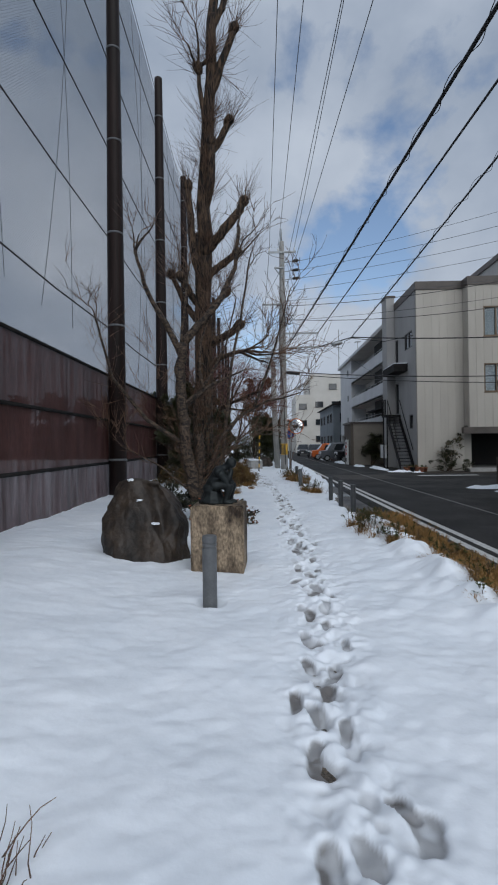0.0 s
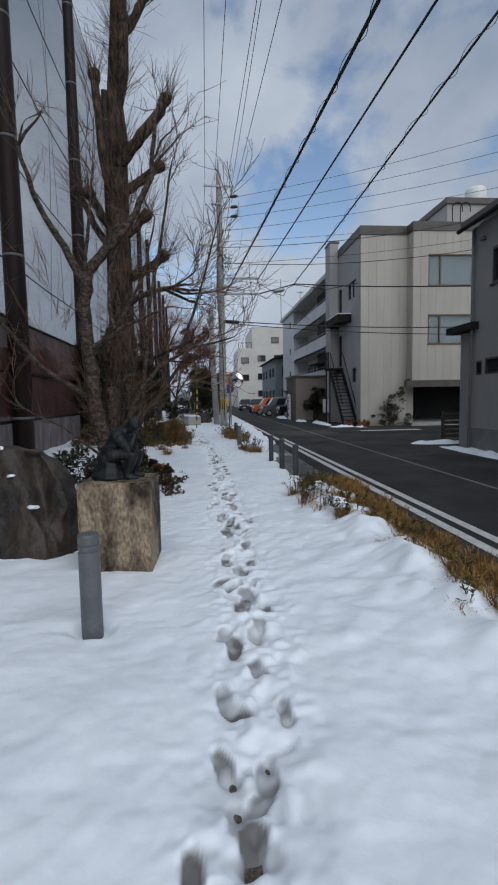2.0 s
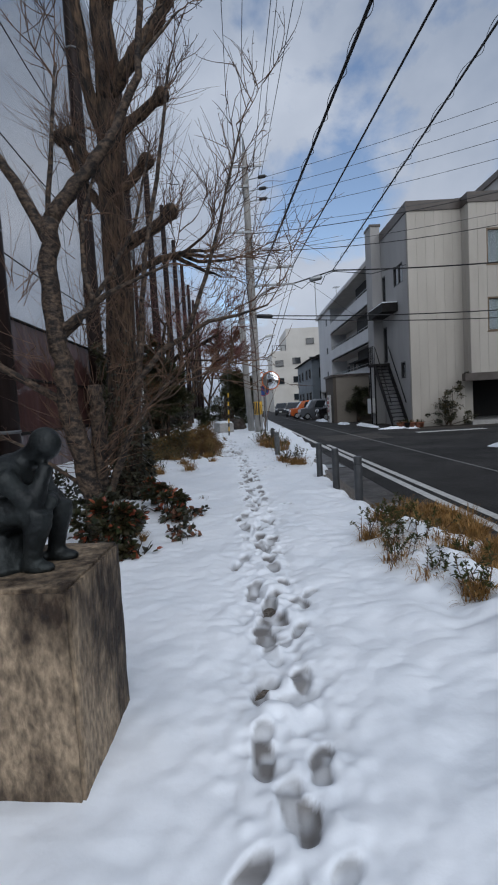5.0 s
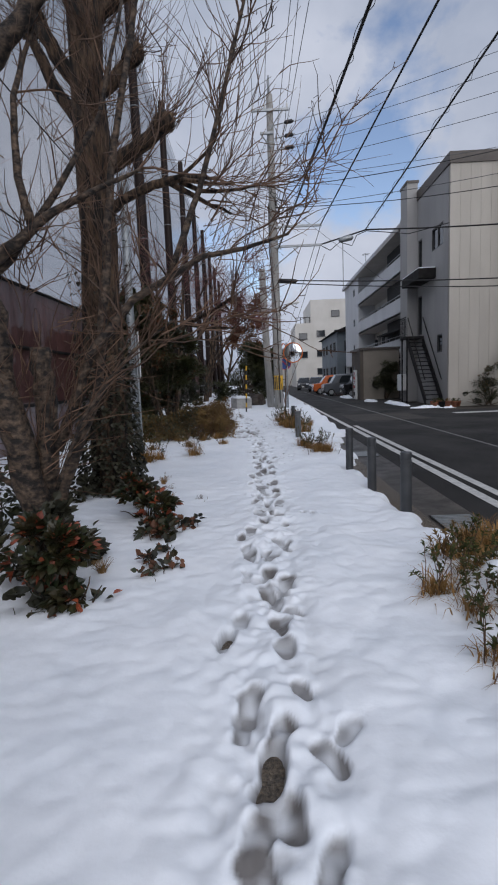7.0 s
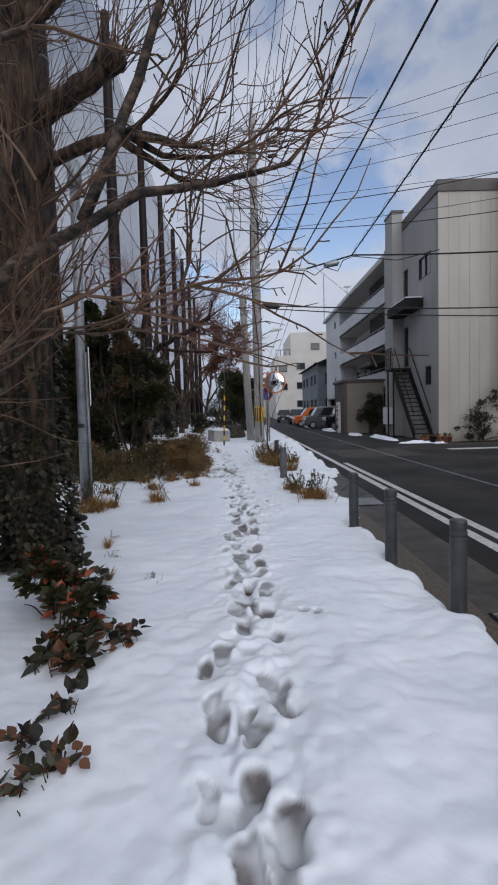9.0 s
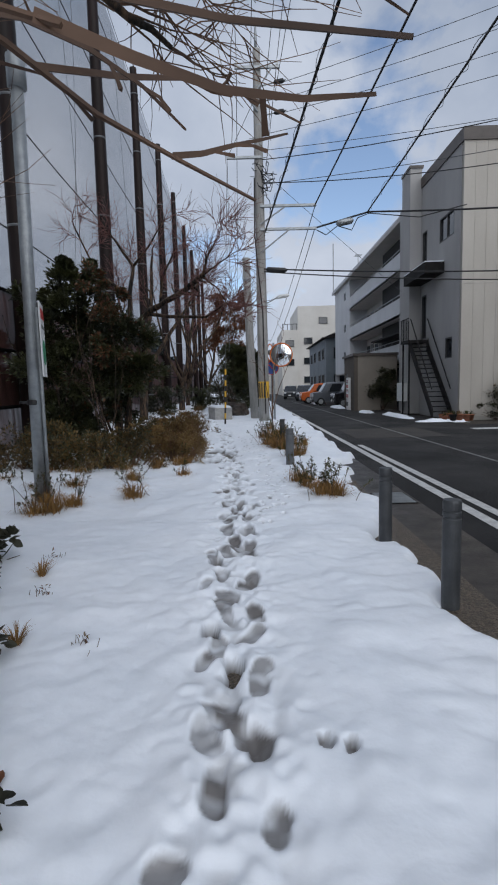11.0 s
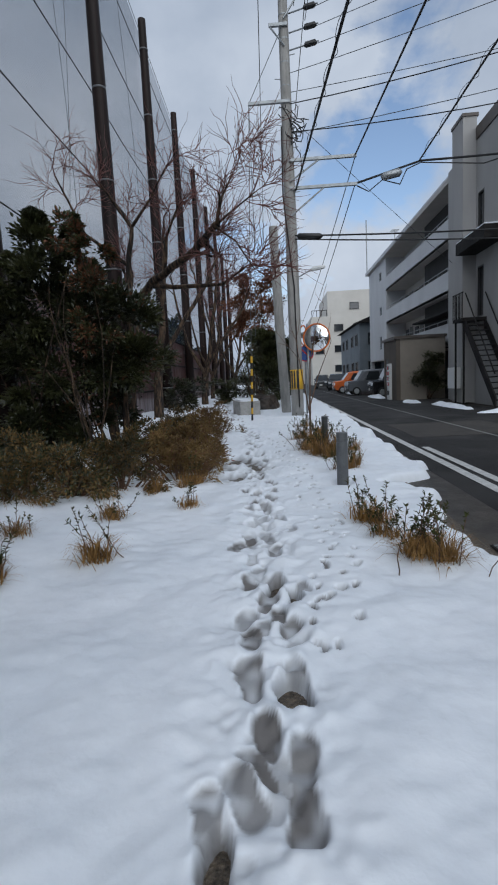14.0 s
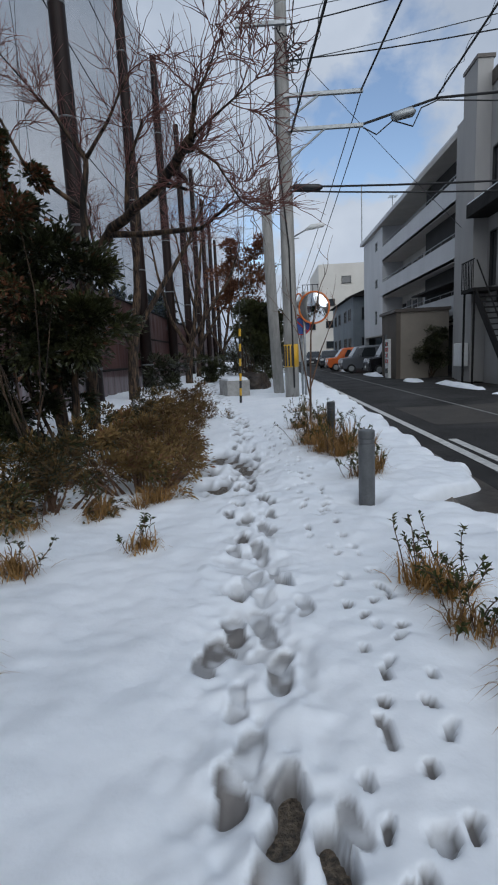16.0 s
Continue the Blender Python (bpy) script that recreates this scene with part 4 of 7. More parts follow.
for x0, x1, z in ((0.43, PX - 0.68, 12.25), (1.24, PX - 0.2, 12.25), (2.42, PX + 0.3, 11.6), (2.3, PX + 0.68, 12.25), (3.4, PX + 0.6, 11.2)):
    line("power_line", sag((x0, -14, z - 0.1), (x1, PY - 0.16, z), 0.35, 20), 0.011, "wire", "thin overhead power line along the road")
for x0, x1, z in ((PX - 0.68, -0.2, 12.2), (PX + 0.68, 1.2, 12.2), (PX + 1.9, 3.0, 7.5), (PX + 0.15, 2.0, 6.6), (PX + 1.9, 3.4, 6.8)):
    line("power_line", sag((x0, PY - 0.1, z), (x1, 62, z - 1.6), 0.4, 14), 0.014, "cable", "overhead line running on down the road")
line("power_line", sag((PX + 0.1, PY, 8.8), (14, 40, 4.0), 0.2), 0.008, "wire", "slanting service wire to the apartments")
line("hanging_wire", [(PX - 1.08, PY - 0.16, 9.1), (PX - 1.1, PY - 0.2, 5.0), (PX - 1.2, PY - 0.3, 2.6)], 0.008, "wire", "thin wire hanging from a crossarm")
line("hanging_wire", [(PX - 1.08, PY - 0.16, 9.15), (PX - 0.1, PY - 0.16, 11.0)], 0.01, "wire", "wire between two crossarms")

mirror = thing("traffic_mirror", (0, 0, 0), "round convex traffic mirror with an orange rim", "traffic mirror")
part("pole", Shape().tube([(1.62, 27.35, -0.1), (1.62, 27.35, 2.95)], 0.038, 12).mesh("pole", "galv", True), mirror)
dish = Shape()
R, n = 0.4, 28
facing = Vector((-0.32, -1, -0.04)).normalized()
side = facing.cross(Vector((0, 0, 1))).normalized()
upv = side.cross(facing)
C = Vector((1.88, 27.15, 2.5))
rings = [(r, 0.09 * (1 - (r / R) ** 2)) for r in np.linspace(0.02, R, 8)]
for r, h in rings:
    for k in range(n):
        a = 2 * math.pi * k / n
        dish.v.append(tuple(C + (side * math.cos(a) + upv * math.sin(a)) * r + facing * h))
for i in range(len(rings) - 1):
    for k in range(n):
        dish.f.append([i * n + k, i * n + (k + 1) % n, (i + 1) * n + (k + 1) % n, (i + 1) * n + k])
dish.f.append(list(range(n))[::-1])
part("mirror_face", dish.mesh("mirror_face", "mirror", True), mirror, "convex mirror face")
part("rim", Shape().tube([tuple(C + (side * math.cos(2 * math.pi * k / 36) + upv * math.sin(2 * math.pi * k / 36)) * (R + 0.012)) for k in range(37)], 0.024, 8).mesh("rim", "orange", True), mirror)
part("back", Shape().tube([tuple(C - facing * 0.07), tuple(C - facing * 0.02)], [0.2, R], 24).mesh("back", "orange"), mirror)
part("bracket", Shape().tube([(1.62, 27.3, 2.5), tuple(C - facing * 0.06)], 0.02, 8).mesh("bracket", "galv"), mirror)
mb = thing("traffic_mirror", (0, 0, 0), "second traffic mirror seen edge-on beside the pole", "traffic mirror")
part("rim", Shape().tube([(1.50 + 0.11 * math.cos(2 * math.pi * k / 30), 27.5, 2.62 + 0.3 * math.sin(2 * math.pi * k / 30)) for k in range(31)], 0.022, 8).mesh("rim", "orange", True), mb)
part("mirror_face", Shape().tube([(1.50, 27.5, 2.62), (1.50, 27.53, 2.62)], [0.1, 0.1], 20).mesh("mirror_face", "galv", True), mb)
part("pole", Shape().tube([(1.55, 27.6, -0.1), (1.55, 27.6, 2.7)], 0.035, 10).mesh("pole", "galv", True), mb)
rs = thing("road_sign", (0, 0, 0), "round blue road sign with a red band", "road sign")
part("disc", Shape().tube([(1.55, 27.42, 2.05), (1.55, 27.44, 2.05)], 0.25, 28).mesh("disc", "blue_sign"), rs)
part("red_band", Shape().tube([(1.38, 27.41, 2.22), (1.72, 27.41, 1.88)], 0.02, 6).mesh("red_band", "red_sign"), rs)
part("red_rim", Shape().tube([(1.55 + 0.24 * math.cos(2 * math.pi * k / 30), 27.41, 2.05 + 0.24 * math.sin(2 * math.pi * k / 30)) for k in range(31)], 0.016, 6).mesh("red_rim", "red_sign"), rs)
lamp = thing("street_lamp", (0, 0, 0), "small street lamp on a short arm", "street lamp")
part("arm", Shape().tube([(PX + 0.1, PY + 0.2, 4.3), (PX + 0.5, PY + 0.2, 4.5), (PX + 0.62, PY + 0.2, 4.52)], 0.02, 8).mesh("arm", "galv", True), lamp)
part("head", Shape().tube([(PX + 0.5, PY + 0.2, 4.5), (PX + 0.65, PY + 0.2, 4.56), (PX + 0.95, PY + 0.2, 4.6), (PX + 1.0, PY + 0.2, 4.6)], [0.03, 0.07, 0.06, 0.02], 10).mesh("head", "white_paint", True), lamp)


# ---- white building on the corner ----
BX, BY, BH = 8.95, 28.5, 10.35
wb = thing("corner_building", (0, 0, 0), "three-storey cream-panelled building with brown roof edge", "building")
JX = 11.6
# side wall toned darker than the front panels to carry its shade
part("wall_west", pierced("x", BX, 0.2, BY + 0.21, 36.3, -0.15, BH, [(29.3, 30.8, 7.2, 8.2), (32.25, 32.85, 6.75, 8.25), (32.25, 32.85, 3.4, 5.4), (29.3, 30.0, 2.35, 3.2)]).mesh("wall_west", "render_dimmed"), wb, "plain white rendered side wall, its shade toned into the colour")
part("wall_core", Shape().box(BX + 0.02, JX + 0.4, BY + 0.012, BY + 0.2, -0.15, BH).mesh("wall_core", "joint"), wb)
BAY = BY - 0.75
x = BX
n = 6
for i in range(n):
    a, b = BX + (JX - BX) * i / n, BX + (JX - BX) * (i + 1) / n
    for z0, z1 in ((0.0, 5.1), (5.1, BH)):
        box_part("wall_panel", (a + 0.006, b - 0.006, BY, BY + 0.05, z0 + 0.006, z1 - 0.006), "panel", wb)
for i in range(2):
    a, b = BAY + 0.02 + (BY - BAY) * i / 2, BAY + (BY - BAY) * (i + 1) / 2
    box_part("wall_panel", (JX, JX + 0.05, a + 0.006, b - 0.006, 2.35, BH), "panel", wb)
holes = [(12.45, 16.05, 7.42, 9.1), (12.42, 16.05, 4.3, 5.9)]
part("bay_core", pierced("y", BAY + 0.03, 0.2, JX + 0.05, 22.0, 2.35, BH, holes).mesh("bay_core", "joint"), wb)
us = [JX, 12.025, *np.linspace(12.45, 16.05, 9), *np.arange(16.5, 22.1, 0.45)]
for a, b in zip(us, us[1:]):
    spans = [(2.35, 4.3), (5.9, 7.42), (9.1, BH)] if 12.3 < (a + b) / 2 < 16.1 else [(2.35, 5.1), (5.1, BH)]
    for z0, z1 in spans:
        a2 = max(a, 16.06) if 15.9 < a < 16.06 else a
        box_part("wall_panel", (a2 + 0.006, b - 0.006, BAY, BAY + 0.05, z0 + 0.004, z1 - 0.004), "panel", wb)
for z0, z1 in ((7.42, 9.1), (4.3, 5.9)):
    window(wb, "y", BAY + 0.04, 12.45, 16.05, z0, z1, (13.15, 15.2), "sash", "clear", True, True, 0.12, 0.07)
for y0, y1, z0, z1, bars in ((29.3, 30.8, 7.2, 8.2, (30.05,)), (32.25, 32.85, 6.75, 8.25, ()), (32.25, 32.85, 3.4, 5.4, ()), (29.3, 30.0, 2.35, 3.2, ())):
    window(wb, "x", BX + 0.02, y0, y1, z0, z1, bars, "dark_sash", "glass", False, False, 0.1, 0.05)
box_part("roof_slab", (BX + 0.22, 22, BY + 0.25, 44, BH - 0.2, BH + 0.02), "soffit", wb)
for nm, b in (("roof_edge", (BX - 0.05, BX + 0.12, BY - 0.05, 33.0, BH - 0.05, BH + 0.42)), ("roof_edge", (BX + 0.12, JX - 0.05, BY - 0.05, BY + 0.12, BH - 0.05, BH + 0.42)), ("roof_edge", (JX - 0.05, JX + 0.12, BAY - 0.05, BY - 0.05, BH - 0.05, BH + 0.42)), ("roof_edge", (JX + 0.12, 22.1, BAY - 0.05, BAY + 0.12, BH - 0.05, BH + 0.42))):
    box_part(nm, b, "brown_trim", wb, "dark brown metal roof edge")
box_part("chimney", (8.4, 8.94, 33.0, 34.2, -0.1, 11.2), "render_dimmed", wb, "white rendered corner shaft in the side wall's shade-dimmed tone")
box_part("chimney_cap", (8.36, 9.0, 32.96, 34.25, 11.2, 11.32), "brown_trim", wb)
box_part("lintel", (JX - 0.35, 22, BAY - 0.1, BAY + 0.25, 1.98, 2.35), "brown_trim", wb, "dark brown garage lintel")
# garage and room linings painted near-black in place of their shade
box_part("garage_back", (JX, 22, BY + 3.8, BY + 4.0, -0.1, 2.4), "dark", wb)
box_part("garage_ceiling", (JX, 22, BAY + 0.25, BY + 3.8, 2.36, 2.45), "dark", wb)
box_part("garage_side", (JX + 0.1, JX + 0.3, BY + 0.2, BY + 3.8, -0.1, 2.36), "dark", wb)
box_part("garage_post", (14.9, 15.05, BAY + 0.3, BAY + 0.45, -0.1, 1.98), "wood", wb)
box_part("floor", (JX, 22, BAY, BY + 3.8, -0.15, 0.02), "block", wb)
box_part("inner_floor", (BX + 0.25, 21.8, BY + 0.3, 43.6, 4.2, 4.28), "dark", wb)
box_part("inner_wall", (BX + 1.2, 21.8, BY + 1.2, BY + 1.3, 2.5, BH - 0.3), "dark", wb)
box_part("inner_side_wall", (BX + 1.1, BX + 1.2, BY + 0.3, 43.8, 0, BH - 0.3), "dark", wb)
ph = part("penthouse", Shape().box(17.6, 30, 36.0, 46, BH, 14.9).mesh("penthouse", "render_dimmed"), wb, "rendered penthouse on the roof")
box_part("penthouse_edge", (17.45, 30.1, 35.85, 46.1, 14.9, 15.3), "brown_trim", ph)
box_part("penthouse_window", (17.55, 17.6, 36.6, 38.0, 12.8, 13.6), "dark_sash", ph)
part("water_tank", Shape().turned([(0.7, 15.3), (0.75, 15.6), (0.75, 16.4), (0.6, 16.6), (0.1, 16.7)], (20.5, 37.5, 0), 20).mesh("water_tank", "white_paint", True), wb)
for k, x in enumerate((14.0, 14.45)):
    hook = [(x, BAY + 0.5, BH + 0.3)] + [(x, BAY + 0.5, BH + 1.1 + 0.2 * 0)] + [(x + 0.28 - 0.28 * math.cos(a), BAY + 0.5, BH + 1.35 + 0.28 * math.sin(a)) for a in np.linspace(0, math.pi, 9)] + [(x + 0.56, BAY + 0.5, BH + 1.15)]
    part("ladder_hook", Shape().tube(hook, 0.025, 8).mesh("ladder_hook", "dark_steel", True), wb)
can = part("canopy", Shape().box(8.12, 8.94, 30.2, 32.99, 5.9, 6.35).mesh("canopy", "dark_steel"), wb, "dark steel canopy over the stair landing")
box_part("canopy_snow", (8.14, 8.92, 30.22, 32.97, 6.35, 6.4), "snow", can)
part("service_box", Shape().box(8.1, 8.39, 33.1, 33.9, 0.5, 1.4, 0.03).mesh("service_box", "white_paint"), wb)

stair = thing("outside_stair", (0, 0, 0), "dark steel outside stair with a railed landing", "stair")
box_part("landing", (8.0, 8.94, 31.9, 32.98, 3.2, 3.32), "dark_steel", stair)
for i in range(15):
    t = i / 15
    yy, zz = 31.9 - 2.7 * t, 3.2 * (1 - (i + 1) / 16)
    box_part("tread", (8.15, 8.86, yy - 0.24, yy + 0.02, zz - 0.04, zz), "dark_steel", stair)
for x in (8.1, 8.86):
    s = Shape()
    k = len(s.v)
    s.v += [(x + dx, yy, zz) for dx in (0, 0.05) for yy, zz in ((31.95, 3.3), (31.95, 2.85), (29.1, -0.12), (29.1, 0.3))]
    s.f += [[0, 1, 2, 3], [7, 6, 5, 4], [0, 4, 5, 1], [1, 5, 6, 2], [2, 6, 7, 3], [3, 7, 4, 0]]
    part("stringer", s.mesh("stringer", "dark_steel"), stair)
    part("handrail", Shape().tube([(x + 0.02, 29.2, 1.1), (x + 0.02, 31.9, 4.25)], 0.025, 8).mesh("handrail", "dark_steel"), stair)
for yy in np.arange(31.95, 33.0, 0.15):
    part("baluster", Shape().tube([(8.02, yy, 3.32), (8.02, yy, 4.3)], 0.013, 6).mesh("baluster", "dark_steel"), stair)
part("handrail", Shape().tube([(8.02, 31.9, 4.3), (8.02, 33.0, 4.3)], 0.025, 8).mesh("handrail", "dark_steel"), stair)
for x in np.arange(8.02, 8.4, 0.12):
    part("baluster", Shape().tube([(x, 32.97, 3.32), (x, 32.97, 4.3)], 0.013, 6).mesh("baluster", "dark_steel"), stair)
for x, y in ((8.1, 32.0), (8.1, 32.9)):
    part("post", Shape().tube([(x, y, -0.15), (x, y, 3.2)], 0.04, 8).mesh("post", "dark_steel"), stair)

# ---- apartments with open galleries ----
AX = 9.55
ap = thing("apartment_building", (0, 0, 0), "white three-storey apartment block with open galleries", "building")
Y0, Y1, END = 36.4, 52.4, 59.4
for k, zf in enumerate((2.6, 5.2, 7.75)):
    box_part("gallery_parapet", (AX, AX + 0.16, Y0, Y1, zf, zf + 1.08), "apt_white", ap, "white gallery parapet")
    box_part("gallery_floor", (AX, AX + 1.5, Y0, Y1, zf - 0.02, zf + 0.16), "soffit", ap)
    rail = part("gallery_rail", Shape().tube([(AX + 0.08, Y0, zf + 1.3), (AX + 0.08, Y1, zf + 1.3)], 0.025, 6).mesh("gallery_rail", "galv"), ap)
    for yy in np.arange(Y0 + 0.4, Y1, 1.6):
        part("rail_post", Shape().tube([(AX + 0.08, yy, zf + 1.08), (AX + 0.08, yy, zf + 1.3)], 0.015, 6).mesh("rail_post", "galv"), rail)
    for i, yy in enumerate(np.arange(Y0 + 0.8, Y1 - 1, 2.6)):
        d = box_part("front_door", (AX + 1.46, AX + 1.5, yy, yy + 0.8, zf + 0.16, zf + 2.1), "grey_base", ap)
        box_part("door_frame", (AX + 1.47, AX + 1.5, yy - 0.06, yy, zf + 0.16, zf + 2.16), "dark_sash", d)
        box_part("kitchen_window", (AX + 1.46, AX + 1.5, yy + 1.1, yy + 2.0, zf + 1.1, zf + 2.0), "glass", ap)
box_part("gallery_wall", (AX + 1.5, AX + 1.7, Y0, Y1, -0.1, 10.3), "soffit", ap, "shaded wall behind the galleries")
part("end_wall", pierced("x", AX, 0.2, Y1, END, 2.45, 10.3, [(54.0, 54.9, 8.9, 9.6), (54.0, 54.9, 6.1, 6.8), (54.2, 55.0, 3.3, 4.4)]).mesh("end_wall", "apt_white"), ap)
for z0, z1 in ((8.9, 9.6), (6.1, 6.8), (3.3, 4.4)):
    window(ap, "x", AX + 0.02, 54.0 if z0 > 4 else 54.2, 54.9 if z0 > 4 else 55.0, z0, z1, (), "galv", "glass", False, False, 0.1, 0.05)
box_part("end_block", (AX + 0.2, AX + 9, Y1 + 0.02, END, 2.45, 10.3), "apt_white", ap)
# back of the undercroft, its shade painted as near-black
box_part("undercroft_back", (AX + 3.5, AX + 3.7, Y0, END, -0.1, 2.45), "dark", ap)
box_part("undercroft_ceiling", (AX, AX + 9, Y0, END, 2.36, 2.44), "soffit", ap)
for yy in (41.5, 46.5, 52.0, 59.1):
    box_part("pillar", (AX, AX + 0.35, yy, yy + 0.35, -0.1, 2.4), "apt_white", ap)
box_part("roof", (AX - 0.28, AX + 9.2, Y0 - 0.1, END + 0.3, 10.33, 10.58), "apt_white", ap, "flat white roof with deep eaves")
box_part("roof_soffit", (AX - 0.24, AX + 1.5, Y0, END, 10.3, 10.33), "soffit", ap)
mast = thing("antenna_mast", (0, 0, 0), "thin steel antenna mast on the roof", "antenna")
part("mast", Shape().tube([(9.35, 59.2, 10.5), (9.35, 59.2, 15.2)], 0.05, 8).mesh("mast", "galv"), mast)
aer = thing("antenna", (0, 0, 0), "small television aerial on the roof", "antenna")
part("mast", Shape().tube([(10.2, 52, 10.5), (10.2, 52, 12.3)], 0.03, 6).mesh("mast", "galv"), aer)
for i in range(6):
    part("element", Shape().tube([(9.9, 51.7 + i * 0.12, 12.2), (10.5, 51.7 + i * 0.12, 12.2)], 0.012, 5).mesh("element", "galv"), aer)
shed = thing("garage_shed", (0, 0, 0), "flat-roofed beige and brown shed before the apartments", "shed")
box_part("front_wall", (6.95, 9.2, 37.5, 37.7, -0.15, 3.0), "beige", shed)
part("side_wall", pierced("x", 6.75, 0.2, 37.5, 40.4, -0.15, 3.0, [(39.3, 40.1, -0.15, 2.05)]).mesh("side_wall", "brown_wall"), shed)
box_part("door", (6.8, 6.86, 39.3, 40.1, -0.1, 2.05), "grey_base", shed)
box_part("roof", (6.65, 9.25, 37.4, 40.6, 3.0, 3.14), "brown_trim", shed)
box_part("back_wall", (6.95, 9.2, 40.2, 40.4, -0.15, 3.0), "brown_wall", shed)
vm = thing("vending_machine", (0, 0, 0), "white glowless vending machine against the shed", "vending machine")
part("body", Shape().box(6.6, 6.745, 38.45, 39.1, -0.12, 1.8, 0.02).mesh("body", "white_paint"), vm)
for r in range(4):
    for c in range(3):
        part("bottle_window", Shape().box(6.585, 6.6, 38.52 + c * 0.19, 38.67 + c * 0.19, 0.62 + r * 0.28, 0.82 + r * 0.28).mesh("bottle_window", "glass" if (r + c) % 2 else "red_sign"), vm)
part("slot", Shape().box(6.585, 6.6, 38.55, 39.0, 0.12, 0.36).mesh("slot", "black"), vm)

# ---- houses ----
gh = thing("grey_house", (0, 0, 0), "two-storey grey sided house with dark eaves", "house")
GX = 8.0
part("wall_west", pierced("x", GX, 0.2, 2.0, 15.35, 0.55, 6.2, [(12.6, 14.35, 4.45, 5.4), (12.4, 14.6, 2.05, 2.5), (14.75, 15.05, 2.05, 2.45)]).mesh("wall_west", "grey_wall"), gh)
box_part("wall_north", (GX + 0.2, 16, 15.15, 15.35, 0.55, 6.2), "grey_wall", gh)
box_part("plinth", (GX - 0.02, 16, 2.0, 15.38, -0.2, 0.55), "grey_base", gh)
window(gh, "x", GX + 0.02, 12.6, 14.35, 4.45, 5.4, (13.5,), "dark_sash", "glass", False, True, 0.1, 0.06)
window(gh, "x", GX + 0.02, 12.4, 14.6, 2.05, 2.5, (13.1, 13.85), "dark_sash", "glass", False, False, 0.1, 0.05)
window(gh, "x", GX + 0.02, 14.75, 15.05, 2.05, 2.45, (), "dark_sash", "glass", False, False, 0.1, 0.05)
rf = Shape()
rf.v += [(GX - 0.25, 1.5, 6.2), (GX - 0.25, 15.6, 6.2), (12, 15.6, 8.1), (12, 1.5, 8.1), (GX - 0.25, 1.5, 6.42), (GX - 0.25, 15.6, 6.42), (12, 15.6, 8.35), (12, 1.5, 8.35)]
rf.f += [[0, 1, 2, 3], [7, 6, 5, 4], [0, 4, 5, 1], [1, 5, 6, 2], [2, 6, 7, 3], [3, 7, 4, 0]]
part("roof", rf.mesh("roof", "brown_trim"), gh, "dark roof with overhanging eaves")
part("gutter", Shape().tube([(GX - 0.3, 1.5, 6.2), (GX - 0.3, 15.62, 6.18)], 0.06, 10).mesh("gutter", "dark_steel"), gh)
gb = Shape()
gb.v += [(x, y, z) for y in (15.1, 15.3) for x, z in ((GX + 0.2, 6.19), (12, 6.19), (12, 8.05), (GX + 0.2, 6.36))]
gb.f += [[0, 1, 2, 3], [7, 6, 5, 4], [0, 4, 5, 1], [1, 5, 6, 2], [2, 6, 7, 3], [3, 7, 4, 0]]
part("gable", gb.mesh("gable", "grey_wall"), gh)
part("downpipe", Shape().tube([(GX - 0.07, 15.2, 6.1), (GX - 0.07, 15.2, 3.8), (GX - 0.09, 15.2, -0.1)], 0.04, 10).mesh("downpipe", "grey_base", True), gh)
pw = part("porch", Shape().box(GX + 0.15, 12, 15.38, 16.2, -0.15, 3.35).mesh("porch", "grey_wall"), gh, "low grey porch wing")
box_part("porch_roof", (GX - 0.2, 12, 14.95, 16.45, 3.35, 3.55), "dark_steel", pw)
part("wall_vent", Shape().turned([(0.09, 0), (0.09, 0.08), (0.04, 0.12)], (GX - 0.05, 14.75, 5.7), 12).mesh("wall_vent", "grey_base"), gh)

bh = thing("blue_house", (0, 0, 0), "two-storey blue-grey sided house farther down the road", "house")
part("wall", Shape().box(9.0, 18, 62.0, 76.0, -0.1, 6.4).mesh("wall", "blue_wall"), bh)
r2 = Shape()
r2.v += [(8.5, 61.4, 6.35), (8.5, 76.6, 6.35), (13.5, 76.6, 8.3), (13.5, 61.4, 8.3), (18.5, 61.4, 6.35), (18.5, 76.6, 6.35)]
r2.f += [[0, 1, 2, 3], [3, 2, 5, 4], [0, 3, 4], [1, 5, 2], [0, 4, 5, 1]]
part("roof", r2.mesh("roof", "dark_steel"), bh)
for yy in (63.2, 66.0, 70.0, 73.0):
    for zz in (1.4, 4.2):
        window(bh, "x", 8.96, yy, yy + 1.3, zz, zz + 1.2, (yy + 0.65,), "dark_sash", "glass", False, False, 0.06, 0.06)
for xx in (9.8, 12.5):
    for zz in (1.4, 4.2):
        window(bh, "y", 61.96, xx, xx + 1.3, zz, zz + 1.2, (xx + 0.65,), "dark_sash", "glass", False, False, 0.06, 0.06)

fb = thing("far_building", (0, 0, 0), "pale flat-roofed building at the end of the road", "building")
part("tower", Shape().box(9.4, 24, 95, 110, -0.1, 15.0).mesh("tower", "far_wall"), fb)
part("wing", Shape().box(6.6, 9.4, 94.6, 108, -0.1, 11.0).mesh("wing", "far_wall"), fb)
for xx in (6.8, 7.6, 8.4, 9.2):
    part("roof_rail", Shape().tube([(xx, 94.7, 11.0), (xx, 94.7, 12.0)], 0.05, 6).mesh("roof_rail", "dark_steel"), fb)
part("roof_rail", Shape().tube([(6.7, 94.7, 12.0), (9.3, 94.7, 12.0)], 0.05, 6).mesh("roof_rail", "dark_steel"), fb)
